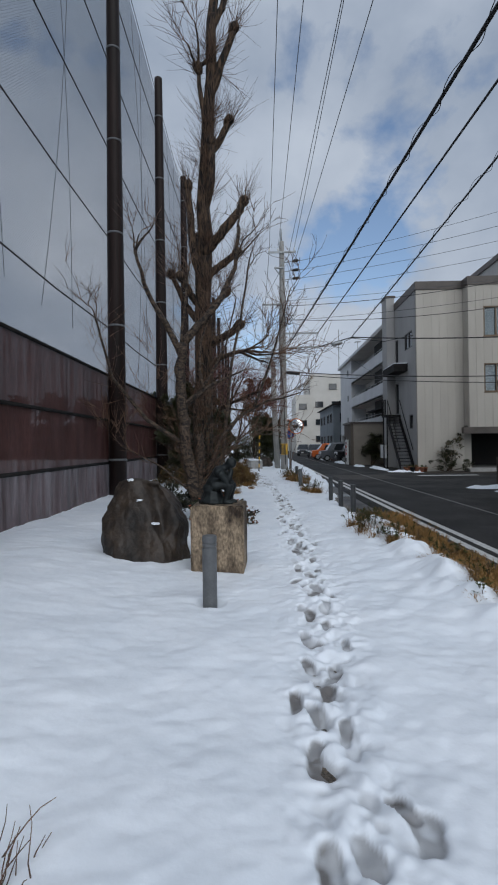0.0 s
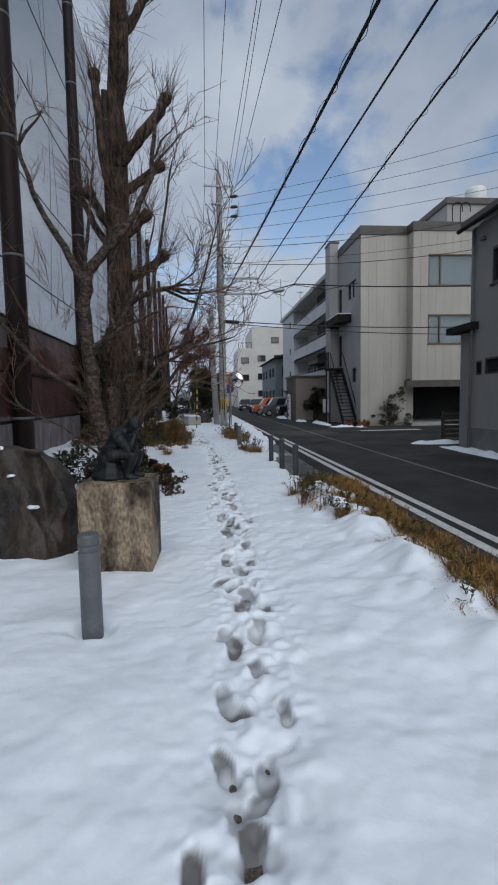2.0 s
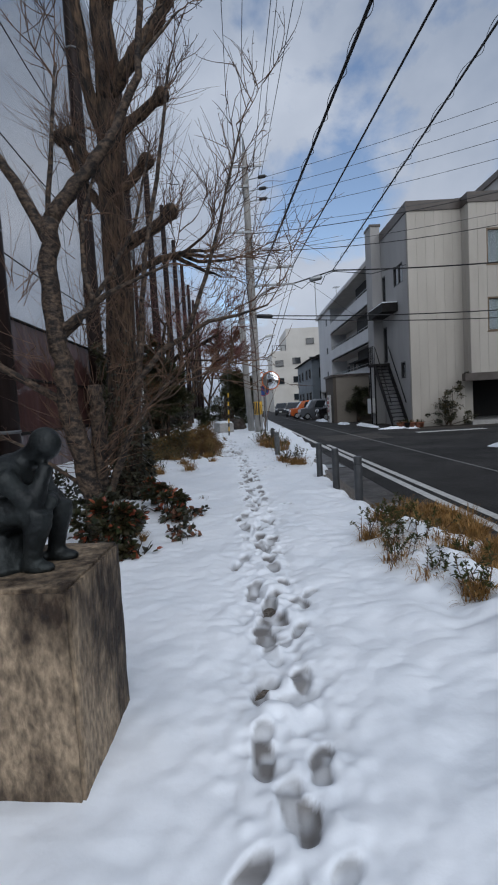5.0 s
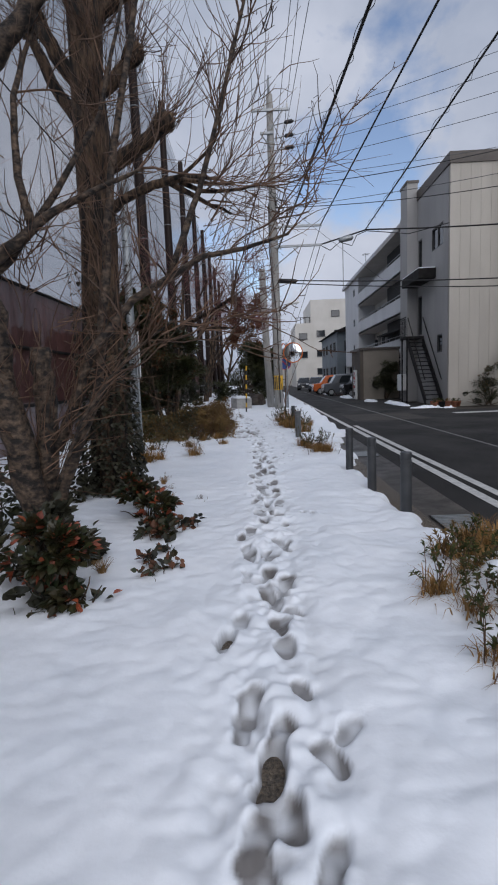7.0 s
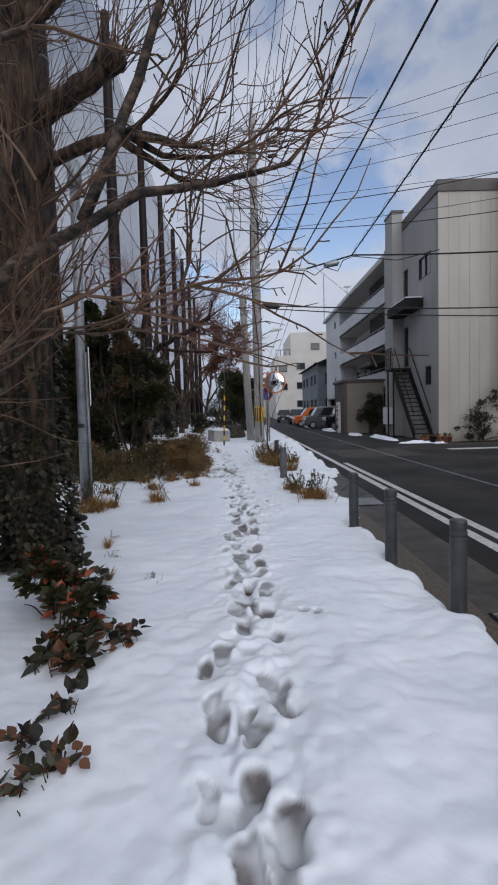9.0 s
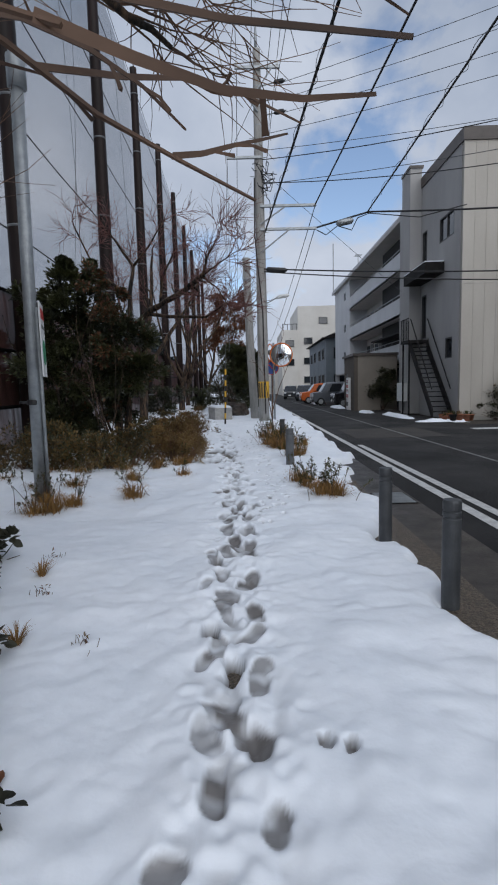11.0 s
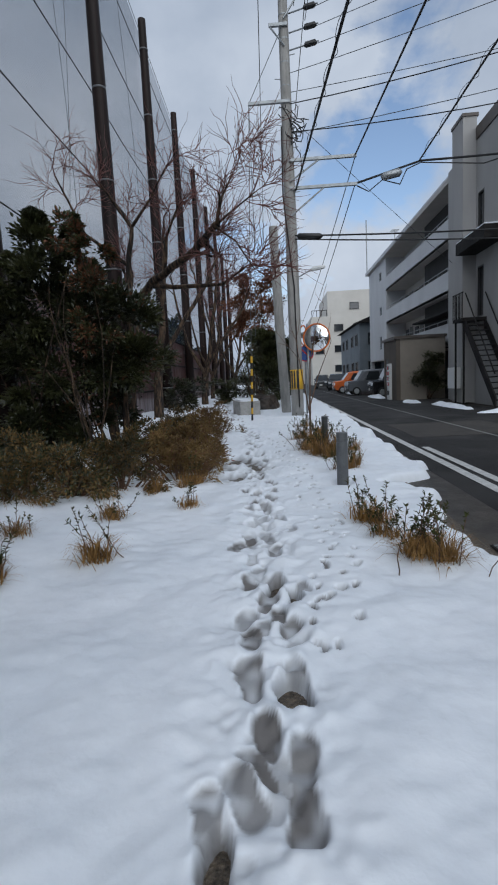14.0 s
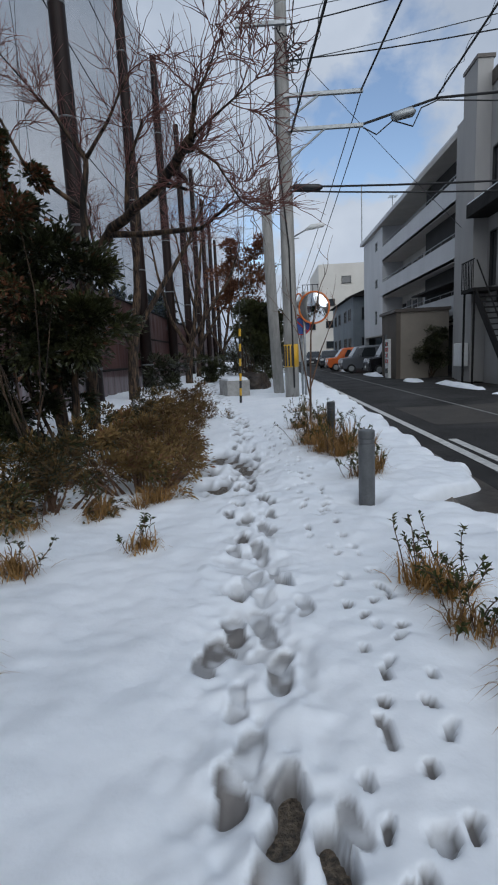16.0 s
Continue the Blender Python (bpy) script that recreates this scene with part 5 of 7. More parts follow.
for xx, zz in ((13.0, 12.0), (10.4, 8.6), (13.5, 8.6), (7.2, 8.2), (10.4, 5.2), (7.2, 5.0), (10.4, 2.0)):
    window(fb, "y", 94.55 if xx < 9 else 94.95, xx, xx + 1.5, zz, zz + 1.1, (), "dark_sash", "glass", False, True, 0.06, 0.08)
for xx, yy, w, h, dd in ((-3, 120, 12, 7, 10), (24, 130, 20, 9, 12), (-40, 135, 22, 8, 12)):
    fh = thing("far_house", (0, 0, 0), "pale distant house down the road", "house", "distant houses")
    box_part("wall", (xx, xx + w, yy, yy + dd, -0.1, h), "far_wall", fh)
    box_part("roof", (xx - 0.4, xx + w + 0.4, yy - 0.4, yy + dd + 0.4, h, h + 0.5), "brown_trim", fh)


# ---- cars ----
def car(x, y, turn, paint, label, length=3.4, width=1.48, height=1.75, van=0.0):
    c = thing("car", (x, y, -0.11), label, "car", "parked cars", turn=turn)
    L, Wd, Hh = length, width, height
    prof = [(-L / 2, 0.3), (-L / 2, 0.75), (-L / 2 + 0.06, 0.95), (-L / 2 + 0.75 - van * 0.2, 1.02), (-L / 2 + 1.25 - van * 0.35, Hh - 0.06), (-L / 2 + 1.5, Hh), (L / 2 - 0.45, Hh), (L / 2 - 0.12, Hh - 0.12), (L / 2, 1.0), (L / 2, 0.3)]
    s = Shape()
    rows = [(-Wd / 2, 0.93), (-Wd / 2 + 0.08, 1.0), (Wd / 2 - 0.08, 1.0), (Wd / 2, 0.93)]
    for w, k in rows:
        for px, pz in prof:
            tuck = 0.0 if pz < 1.0 else 0.10 * (pz - 1.0) / (Hh - 1.0) * (1 if w > 0 else -1)
            s.v.append((px * (k if abs(w) == Wd / 2 else 1), w - tuck, 0.3 + (pz - 0.3) * (k if abs(w) == Wd / 2 else 1)))
    n = len(prof)
    for i in range(len(rows) - 1):
        for j in range(n - 1):
            s.f.append([i * n + j, (i + 1) * n + j, (i + 1) * n + j + 1, i * n + j + 1])
        s.f.append([i * n, i * n + n - 1, (i + 1) * n + n - 1, (i + 1) * n])
    s.f.append(list(range(n)))
    s.f.append([3 * n + j for j in range(n)][::-1])
    part("body", s.mesh("body", paint, False), c)
    a, b = Vector((prof[3][0], 0, prof[3][1])), Vector((prof[4][0], 0, prof[4][1]))
    nrm = Vector((-(b - a).z, 0, (b - a).x)).normalized() * 0.012
    g = Shape()
    p, q = a.lerp(b, 0.1) + nrm, a.lerp(b, 0.92) + nrm
    g.v += [(p.x, -Wd / 2 + 0.13, p.z), (p.x, Wd / 2 - 0.13, p.z), (q.x, Wd / 2 - 0.2, q.z), (q.x, -Wd / 2 + 0.2, q.z)]
    g.f.append([0, 1, 2, 3])
    part("windscreen", g.mesh("windscreen", "glass"), c)
    for sgn in (-1, 1):
        y0 = sgn * (Wd / 2 + 0.004)
        for u0, u1 in ((-L / 2 + 1.2, -0.05 + L * 0.02), (0.12, L / 2 - 0.3)):
            g = Shape()
            g.v += [(u0, y0, 1.02), (u1, y0, 1.02), (u1 - 0.05, y0 - sgn * 0.085, Hh - 0.16), (u0 + (0.3 if u0 < 0 else 0.03), y0 - sgn * 0.085, Hh - 0.16)]
            g.f.append([0, 1, 2, 3])
            part("side_window", g.mesh("side_window", "glass"), c)
        for u in (-L / 2 + 0.62, L / 2 - 0.62):
            w = part("wheel", None, c)
            part("tyre", Shape().tube([(u, sgn * (Wd / 2 - 0.16), 0.29), (u, sgn * (Wd / 2 - 0.14), 0.29), (u, sgn * (Wd / 2 + 0.01), 0.29), (u, sgn * (Wd / 2 + 0.02), 0.29)], [0.26, 0.29, 0.29, 0.26], 20).mesh("tyre", "tyre", True), w)
            part("rim", Shape().tube([(u, sgn * (Wd / 2 + 0.02), 0.29), (u, sgn * (Wd / 2 + 0.03), 0.29)], 0.18, 16).mesh("rim", "galv"), w)
        part("headlight", Shape().box(-L / 2 - 0.012, -L / 2 + 0.1, sgn * (Wd / 2 - 0.2) - 0.14, sgn * (Wd / 2 - 0.2) + 0.14, 0.68, 0.86, 0.02).mesh("headlight", "lamp_white"), c)
        part("door_mirror", Shape().box(-L / 2 + 1.15, -L / 2 + 1.27, y0 - 0.02 + sgn * 0.06 - 0.06, y0 + sgn * 0.06 + 0.06, 1.02, 1.18, 0.02).mesh("door_mirror", paint), c)
    part("grille", Shape().box(-L / 2 - 0.015, -L / 2 + 0.05, -0.35, 0.35, 0.5, 0.66, 0.01).mesh("grille", "black"), c)
    part("bumper", Shape().box(-L / 2 - 0.03, -L / 2 + 0.2, -Wd / 2 + 0.03, Wd / 2 - 0.03, 0.26, 0.46, 0.03).mesh("bumper", "black"), c)
    part("number_plate", Shape().box(-L / 2 - 0.04, -L / 2 - 0.03, -0.16, 0.16, 0.38, 0.54).mesh("number_plate", "white_paint"), c)
    return c


car(8.2, 43.0, 0, "car_black", "black van parked nose-out under the apartments", 3.6, 1.6, 1.85, 0.6)
car(7.7, 47.2, 0, "car_grey", "grey minivan parked nose-out by the apartments", 4.4, 1.7, 1.75, 0.5)
car(6.9, 51.5, 0, "car_orange", "orange hatchback parked beside the grey minivan", 3.6, 1.6, 1.7, 0.2)
car(6.6, 61.0, 80, "car_dark", "dark blue car parked along the road", 3.8, 1.65, 1.6, 0.2)
car(5.9, 70.0, 80, "car_dark", "dark small car parked far along the road", 3.4, 1.5, 1.6, 0.4)

# ---- slat fence, pots at the corner ----
sf = thing("slat_fence", (0, 0, 0), "low dark wooden slat fence beside the side street", "fence")
for x in (8.6, 9.6, 10.6):
    box_part("post", (x, x + 0.09, 18.2, 18.29, -0.15, 0.95), "wood", sf)
for i in range(6):
    box_part("slat", (8.55, 10.75, 18.17, 18.2, 0.02 + i * 0.155, 0.13 + i * 0.155), "wood", sf)
mk = thing("marker_post", (0, 0, 0), "small grey marker post beside the fence", "post")
part("post", Shape().turned([(0.06, -0.12), (0.06, 0.62), (0.045, 0.68), (0.01, 0.7)], (9.3, 17.8, 0), 14).mesh("post", "block", True), mk)
rr = random.Random(5)
for i in range(9):
    x, y = 8.1 + 0.28 * (i % 5) + rr.uniform(-0.05, 0.05), 28.0 - 0.25 * (i // 5)
    s = rr.uniform(0.8, 1.3)
    pt = thing("flower_pot", (x, y, -0.12), "small planter pot with a trimmed plant at the building's foot", "flower pot", "pots at the corner building")
    part("pot", Shape().turned([(0.08 * s, 0), (0.12 * s, 0.2 * s), (0.13 * s, 0.2 * s), (0.13 * s, 0.23 * s), (0.1 * s, 0.22 * s)], (0, 0, 0), 14).mesh("pot", rr.choice(("terracotta", "white_paint", "dark_steel", "terracotta")), True), pt)
    sh = Shape()
    for k in range(40):
        d = cone_dir((0, 0, 1), rr.uniform(0, 1.4), rr)
        sh.leaf(Vector((0, 0, 0.2 * s)) + d * rr.uniform(0.02, 0.14), d, (0, 0, 1), 0.07, 0.035)
    part("foliage", sh.mesh("foliage", rr.choice(("leaf_dark", "leaf_green", "leaf_brown"))), pt)


# ---- stones, bollards, statue ----
def bollard(x, y, z, h, r, material, label, group):
    b = thing("bollard", (x, y, z), label, "bollard", group)
    part("tube", Shape().turned([(r, -0.2), (r, h - 0.12), (r * 0.9, h - 0.115), (r * 0.9, h - 0.105), (r, h - 0.10), (r, h - 0.075), (r * 0.9, h - 0.07), (r * 0.9, h - 0.06)], (0, 0, 0), 24).mesh("tube", material, False), b)
    part("cap", Shape().turned([(r, h - 0.06), (r, h - 0.012), (r * 0.93, h), (r * 0.5, h + 0.004)], (0, 0, 0), 24).mesh("cap", material, False), b)
    return b


bollard(-0.52, 4.75, 0.0, 0.63, 0.07, "bollard", "grey steel bollard standing in the snow", "grey bollards")
bollard(1.36, 17.6, 0.0, 0.62, 0.07, "bollard", "grey steel bollard by the planted strip", "grey bollards")
for x, y in ((1.97, 10.77), (1.91, 12.08), (1.84, 13.32)):
    bollard(x, y, -0.05, 0.66, 0.057, "bollard_dark", "dark grey roadside bollard with a grooved cap", "roadside bollards")
bollard(1.42, 20.4, 0.0, 0.6, 0.057, "bollard_dark", "dark grey roadside bollard among plants", "roadside bollards")


def lump(name, material, rx, ry, rz, seed, rough, cuts=(), sub=5, parent=None, label=""):
    bm = bmesh.new()
    bmesh.ops.create_icosphere(bm, subdivisions=sub, radius=1)
    for v in bm.verts:
        d = v.co.normalized()
        k = 1.0
        for cx, cy, cz, cut in cuts:
            a = d.dot(Vector((cx, cy, cz)).normalized())
            if a > 0:
                k = min(k, cut / a)
        k += rough * noise.fractal(d * 1.6 + Vector((seed, 0, 0)), 0.9, 2.0, 5) - rough * 0.45 * abs(noise.noise(d * 3.1 + Vector((0, seed, 2)))) - rough * 0.2 * abs(noise.noise(d * 8 + Vector((3, seed, 2))))
        v.co = Vector((d.x * rx, d.y * ry, d.z * rz)) * k
    return part(name, Shape().take(bm).mesh(name, material, True), parent, label)


def boulder():
    """A tall angular block with a flat leaning face, a slanted top and a hollow down one side."""
    corners = [(-0.57, -0.2, -0.3), (-0.2, -0.55, -0.3), (0.38, -0.52, -0.3), (0.6, -0.1, -0.3), (0.4, 0.5, -0.3), (-0.45, 0.45, -0.3), (-0.56, -0.16, 0.5), (0.30, -0.46, 0.22), (0.60, -0.05, 0.38), (0.5, -0.26, 0.42), (-0.38, 0.0, 0.95), (-0.2, -0.12, 1.0), (0.16, 0.0, 0.97), (0.36, 0.2, 0.74), (-0.3, 0.35, 0.85), (0.1, 0.3, 0.94)]
    bm = bmesh.new()
    for c in corners:
        bm.verts.new(c)
    hull = bmesh.ops.convex_hull(bm, input=bm.verts[:])
    bmesh.ops.delete(bm, geom=[g for g in hull["geom_interior"] if isinstance(g, bmesh.types.BMVert)], context="VERTS")
    bmesh.ops.triangulate(bm, faces=bm.faces[:])
    for cuts in (2, 1, 1, 1):
        bmesh.ops.subdivide_edges(bm, edges=bm.edges[:], cuts=cuts, use_grid_fill=True)
        bmesh.ops.triangulate(bm, faces=bm.faces[:])
        bmesh.ops.smooth_vert(bm, verts=bm.verts[:], factor=0.10, use_axis_x=True, use_axis_y=True, use_axis_z=True)
    bm.normal_update()
    moved = []
    for v in bm.verts:
        c = v.co
        ridge = (c.x - 0.02) + 0.34 * (c.z - 0.9)
        hollow = 0.15 * math.exp(-((ridge - 0.10) / 0.09) ** 2) * max(0.0, min(1.0, (c.z - 0.1) / 0.4)) * max(0.0, -v.normal.y)
        d = 0.05 * noise.noise(c * 2.3) + 0.028 * noise.noise(c * 6.1) - 0.02 * abs(noise.noise(c * Vector((9, 9, 3)))) + 0.008 * noise.noise(c * 19)
        moved.append(c + v.normal * (d - hollow))
    for v, c in zip(bm.verts, moved):
        v.co = c
    ob = part("boulder", Shape().take(bm).mesh("boulder", "rock", True))
    ob.location = (-1.56, 6.6, 0.07)
    return tagged(ob, "tall angular dark brown boulder standing in the snow", "boulder")


rock = boulder()
for x, y, z, q in ((-1.74, 6.5, 1.05, 0.045), (-1.60, 6.34, 0.80, 0.03), (-1.36, 6.2, 0.52, 0.04)):
    b = lump("snow_clump", "snow", q * 1.3, q, q * 0.45, x * 7, 0.5, sub=3)
    b.location = (x, y, z)
    tagged(b, "small clump of snow resting on the boulder", "snow clump", "snow on the boulder")

ped = thing("pedestal", (-0.535, 6.12, 0), "weathered brown-stained square stone pedestal", "pedestal", turn=-2)
bm = bmesh.new()
bmesh.ops.create_cube(bm, size=1)
for v in bm.verts:
    v.co = (v.co.x * 0.63, v.co.y * 0.63, (v.co.z + 0.5) * 0.92 - 0.14)
bmesh.ops.bevel(bm, geom=bm.edges[:], offset=0.012, segments=2, affect="EDGES")
bmesh.ops.subdivide_edges(bm, edges=bm.edges[:], cuts=12, use_grid_fill=True)
for v in bm.verts:
    v.co += Vector((noise.noise(v.co * 9), noise.noise(v.co * 9 + Vector((5, 0, 0))), noise.noise(v.co * 9 + Vector((0, 7, 0))))) * 0.006
part("block", Shape().take(bm).mesh("block", "stone", True), ped)

# the statue: one plain mesh, a seated figure bent over on a block
bm = bmesh.new()


def blob(x, y, z, rx, ry, rz, tilt=0.0):
    m = Matrix.Translation((x, y, z)) @ Matrix.Rotation(tilt, 4, "Y") @ Matrix.Diagonal((rx, ry, rz, 1))
    bmesh.ops.create_icosphere(bm, subdivisions=3, radius=1, matrix=m)


def limb(a, b, r0, r1):
    s = Shape().tube([Vector(a).lerp(Vector(b), t) for t in (0, 0.25, 0.5, 0.75, 1)], [r0, r0 * 1.08, (r0 + r1) / 2, r1 * 1.05, r1], 10)
    vs = [bm.verts.new(v) for v in s.v]
    for f in s.f:
        bm.faces.new([vs[i] for i in f])


limb((-0.09, 0, -0.01), (-0.08, 0, 0.15), 0.17, 0.12)
limb((-0.12, 0.03, -0.01), (-0.1, 0.02, 0.12), 0.14, 0.12)
blob(-0.10, 0.02, 0.19, 0.12, 0.13, 0.08)
limb((-0.11, 0, 0.20), (0.03, 0, 0.42), 0.088, 0.09)
blob(0.01, 0, 0.39, 0.09, 0.135, 0.085, 0.5)
limb((-0.07, -0.07, 0.23), (0.15, -0.08, 0.25), 0.07, 0.055)
limb((-0.07, 0.07, 0.23), (0.15, 0.08, 0.26), 0.07, 0.055)
limb((0.15, -0.08, 0.25), (0.09, -0.08, 0.02), 0.052, 0.036)
limb((0.15, 0.08, 0.26), (0.11, 0.08, 0.02), 0.052, 0.036)
blob(0.12, -0.08, 0.02, 0.075, 0.038, 0.028)
blob(0.14, 0.08, 0.02, 0.075, 0.038, 0.028)
limb((0.03, -0.13, 0.40), (0.13, -0.10, 0.27), 0.045, 0.038)
limb((0.03, 0.13, 0.40), (0.12, 0.06, 0.27), 0.045, 0.038)
limb((0.13, -0.09, 0.27), (0.16, -0.02, 0.42), 0.036, 0.03)
limb((0.12, 0.06, 0.27), (0.17, -0.04, 0.27), 0.034, 0.03)
limb((0.04, 0, 0.43), (0.12, 0, 0.48), 0.05, 0.045)
blob(0.15, 0, 0.505, 0.068, 0.055, 0.07, 0.5)
statue = part("statue", Shape().take(bm).mesh("statue", "bronze", True))
statue.location = (-0.535, 6.12, 0.775)
statue.rotation_euler[2] = radians(-8)
tagged(statue, "dark bronze seated figure statue on a stone pedestal", "statue")
md = statue.modifiers.new("merge", "REMESH")
md.mode, md.voxel_size, md.use_smooth_shade = "VOXEL", 0.012, True

bench = thing("stone_bench", (0, 0, 0), "low curved concrete bench by the path, capped with snow", "bench")


def bench_slab(grow, z0, z1):
    """The bench's curved outline between two heights, drawn in by grow."""
    outline = [(0.02, 28.0), (-0.64, 28.0), (-0.82, 28.5), (-0.98, 29.1), (-1.02, 29.7), (-0.9, 30.1), (-0.62, 30.3), (-0.34, 30.1), (-0.2, 29.6), (-0.06, 28.9)]
    mx, my = -0.45, 29.1
    pts = [(x + (mx - x) * grow, y + (my - y) * grow * 0.5) for x, y in outline]
    n = len(pts)
    v = [(x, y, z0) for x, y in pts] + [(x, y, z1) for x, y in pts]
    f = [list(range(n))[::1], list(range(2 * n - 1, n - 1, -1))] + [[(i + 1) % n, i, i + n, (i + 1) % n + n] for i in range(n)]
    return v, f


v, f = bench_slab(0.0, -0.1, 0.60)
part("block", mesh_of("block", v, f, "block"), bench)
v, f = bench_slab(0.12, 0.60, 0.65)
part("snow_cover", mesh_of("snow_cover", v, f, "snow"), bench)

# added rock: the dark shape here is only the bench's shaded side
dark_rock = lump("added_rock", "rock", 0.6, 0.9, 0.55, 9.1, 0.15, [(0, 0, 1, 0.8), (0.8, -0.4, 0.3, 0.8)])
dark_rock.location = (0.1, 31.6, 0.25)
tagged(dark_rock, "added dark rock behind the stone bench, taken from the bench's shaded side", "rock")

# ---- bare trees ----
def bare_tree(name, label, at, stems, seed, bark, twig, levels=3, fork=(3, 5), twig_len=(0.5, 1.1), twigs=9, lift=0.05, side_twigs=True, reach=1.0, crook=0.14, spurs=0):
    """stems: list of (points, base radius, end radius). Limbs, shoots and twigs grow from them."""
    rg = random.Random(seed)
    tree = thing(name, at, label, "tree")
    tw = Shape()

    def shoots(pts, r, level, spread):
        P = [Vector(q) for q in pts]
        count = rg.randint(*fork)
        for c in range(count):
            t = rg.uniform(0.35, 1.0) if c else 1.0
            k = min(int(t * (len(P) - 1)), len(P) - 2)
            q = P[k].lerp(P[k + 1], t * (len(P) - 1) - k)
            d = cone_dir((P[k + 1] - P[k]), rg.uniform(0.25, spread), rg)
            d.z = max(d.z, -0.12) + lift
            ln = rg.uniform(0.55, 1.0) * (1.7 if level == 1 else 1.15) * reach
            sub = wander(q, d, ln, 6, crook, rg, 0.03)
            spur(sub, spurs)
            rad = max(0.007, r * rg.uniform(0.4, 0.62))
            if level < levels:
                if rad > 0.02:
                    part("branch", Shape().tube(sub, [rad * (1 - 0.6 * i / 6) for i in range(7)], 7).mesh("branch", bark, True), tree)
                else:
                    tw.tube(sub, [rad * (1 - 0.6 * i / 6) for i in range(7)], 5)
                shoots(sub, rad * 0.5, level + 1, spread)
            else:
                tw.tube(sub, [rad * (1 - 0.7 * i / 6) for i in range(7)], 4)
                fine(sub, twigs)

    def spur(pts, n):
        """Short budded spurs, set along a shoot."""
        P = [Vector(q) for q in pts]
        for _ in range(n):
            k = rg.randrange(len(P) - 1)
            d = cone_dir(P[k + 1] - P[k], rg.uniform(0.7, 1.3), rg)
            tw.tube(wander(P[k].lerp(P[k + 1], rg.random()), d, rg.uniform(0.02, 0.06), 2, 0.2, rg), [0.003, 0.0026, 0.0036], 3, True)

    def fine(pts, n):
        P = [Vector(q) for q in pts]
        for _ in range(n):
            t = rg.uniform(0.1, 1.0)
            k = min(int(t * (len(P) - 1)), len(P) - 2)
            q = P[k].lerp(P[k + 1], t * (len(P) - 1) - k)
            d = cone_dir(P[k + 1] - P[k], rg.uniform(0.3, 1.0), rg)
            d.z = max(d.z, -0.3) + lift * 2
            ln = rg.uniform(*twig_len)
            tp = wander(q, d, ln, 4, crook + 0.02, rg, 0.02)
            tw.tube(tp, [0.0055, 0.005, 0.004, 0.003, 0.002], 3, False)
            spur(tp, spurs // 2)

    for i, (pts, r0, r1) in enumerate(stems):
        n = len(pts)
        P = []
        for a, b in zip(pts, pts[1:]):
            for k in range(4):
                q = Vector(a).lerp(Vector(b), k / 4)
                P.append(q + Vector((rg.gauss(0, 1), rg.gauss(0, 1), 0)) * min(0.02, r0 * 0.12))
        P.append(Vector(pts[-1]))
        m = len(P) - 1
        part("trunk" if i == 0 else "limb", Shape().tube(P, [(r0 + (r1 - r0) * k / m) * (1 + rg.uniform(-0.06, 0.06)) for k in range(m + 1)], 14 if r0 > 0.08 else 9).mesh("trunk" if i == 0 else "limb", bark, True), tree)
        if r1 < 0.06:
            shoots(P[m // 2:], r1 * 1.6, 2, 0.9)
        if side_twigs:
            fine(P[2:], int(6 + 10 * rg.random()))
    tagged(part("crown", tw.mesh("crown", twig), tree), kind="stuff")
    return tree, rg


def pollard_shoots(tree, ends, seed, material, n=26, ln=(0.5, 1.3), r=0.006, crook=0.11):
    """Bushy one-year shoots from cut knuckles."""
    rg = random.Random(seed)
    s = Shape()
    for q, d in ends:
        for _ in range(n):
            dd = cone_dir(Vector(d) + Vector((0, 0, 0.8)), rg.uniform(0.1, 1.1), rg)
            b = Vector(q) + Vector((rg.gauss(0, 0.07), rg.gauss(0, 0.07), rg.gauss(0, 0.12)))
            k = wander(b, dd, rg.uniform(*ln), 5, crook, rg, 0.07)
            s.tube(k, [r, r * 0.85, r * 0.7, r * 0.55, r * 0.4, r * 0.25], 3, False)
    return tagged(part("brushwood", s.mesh("brushwood", material), tree), kind="stuff")


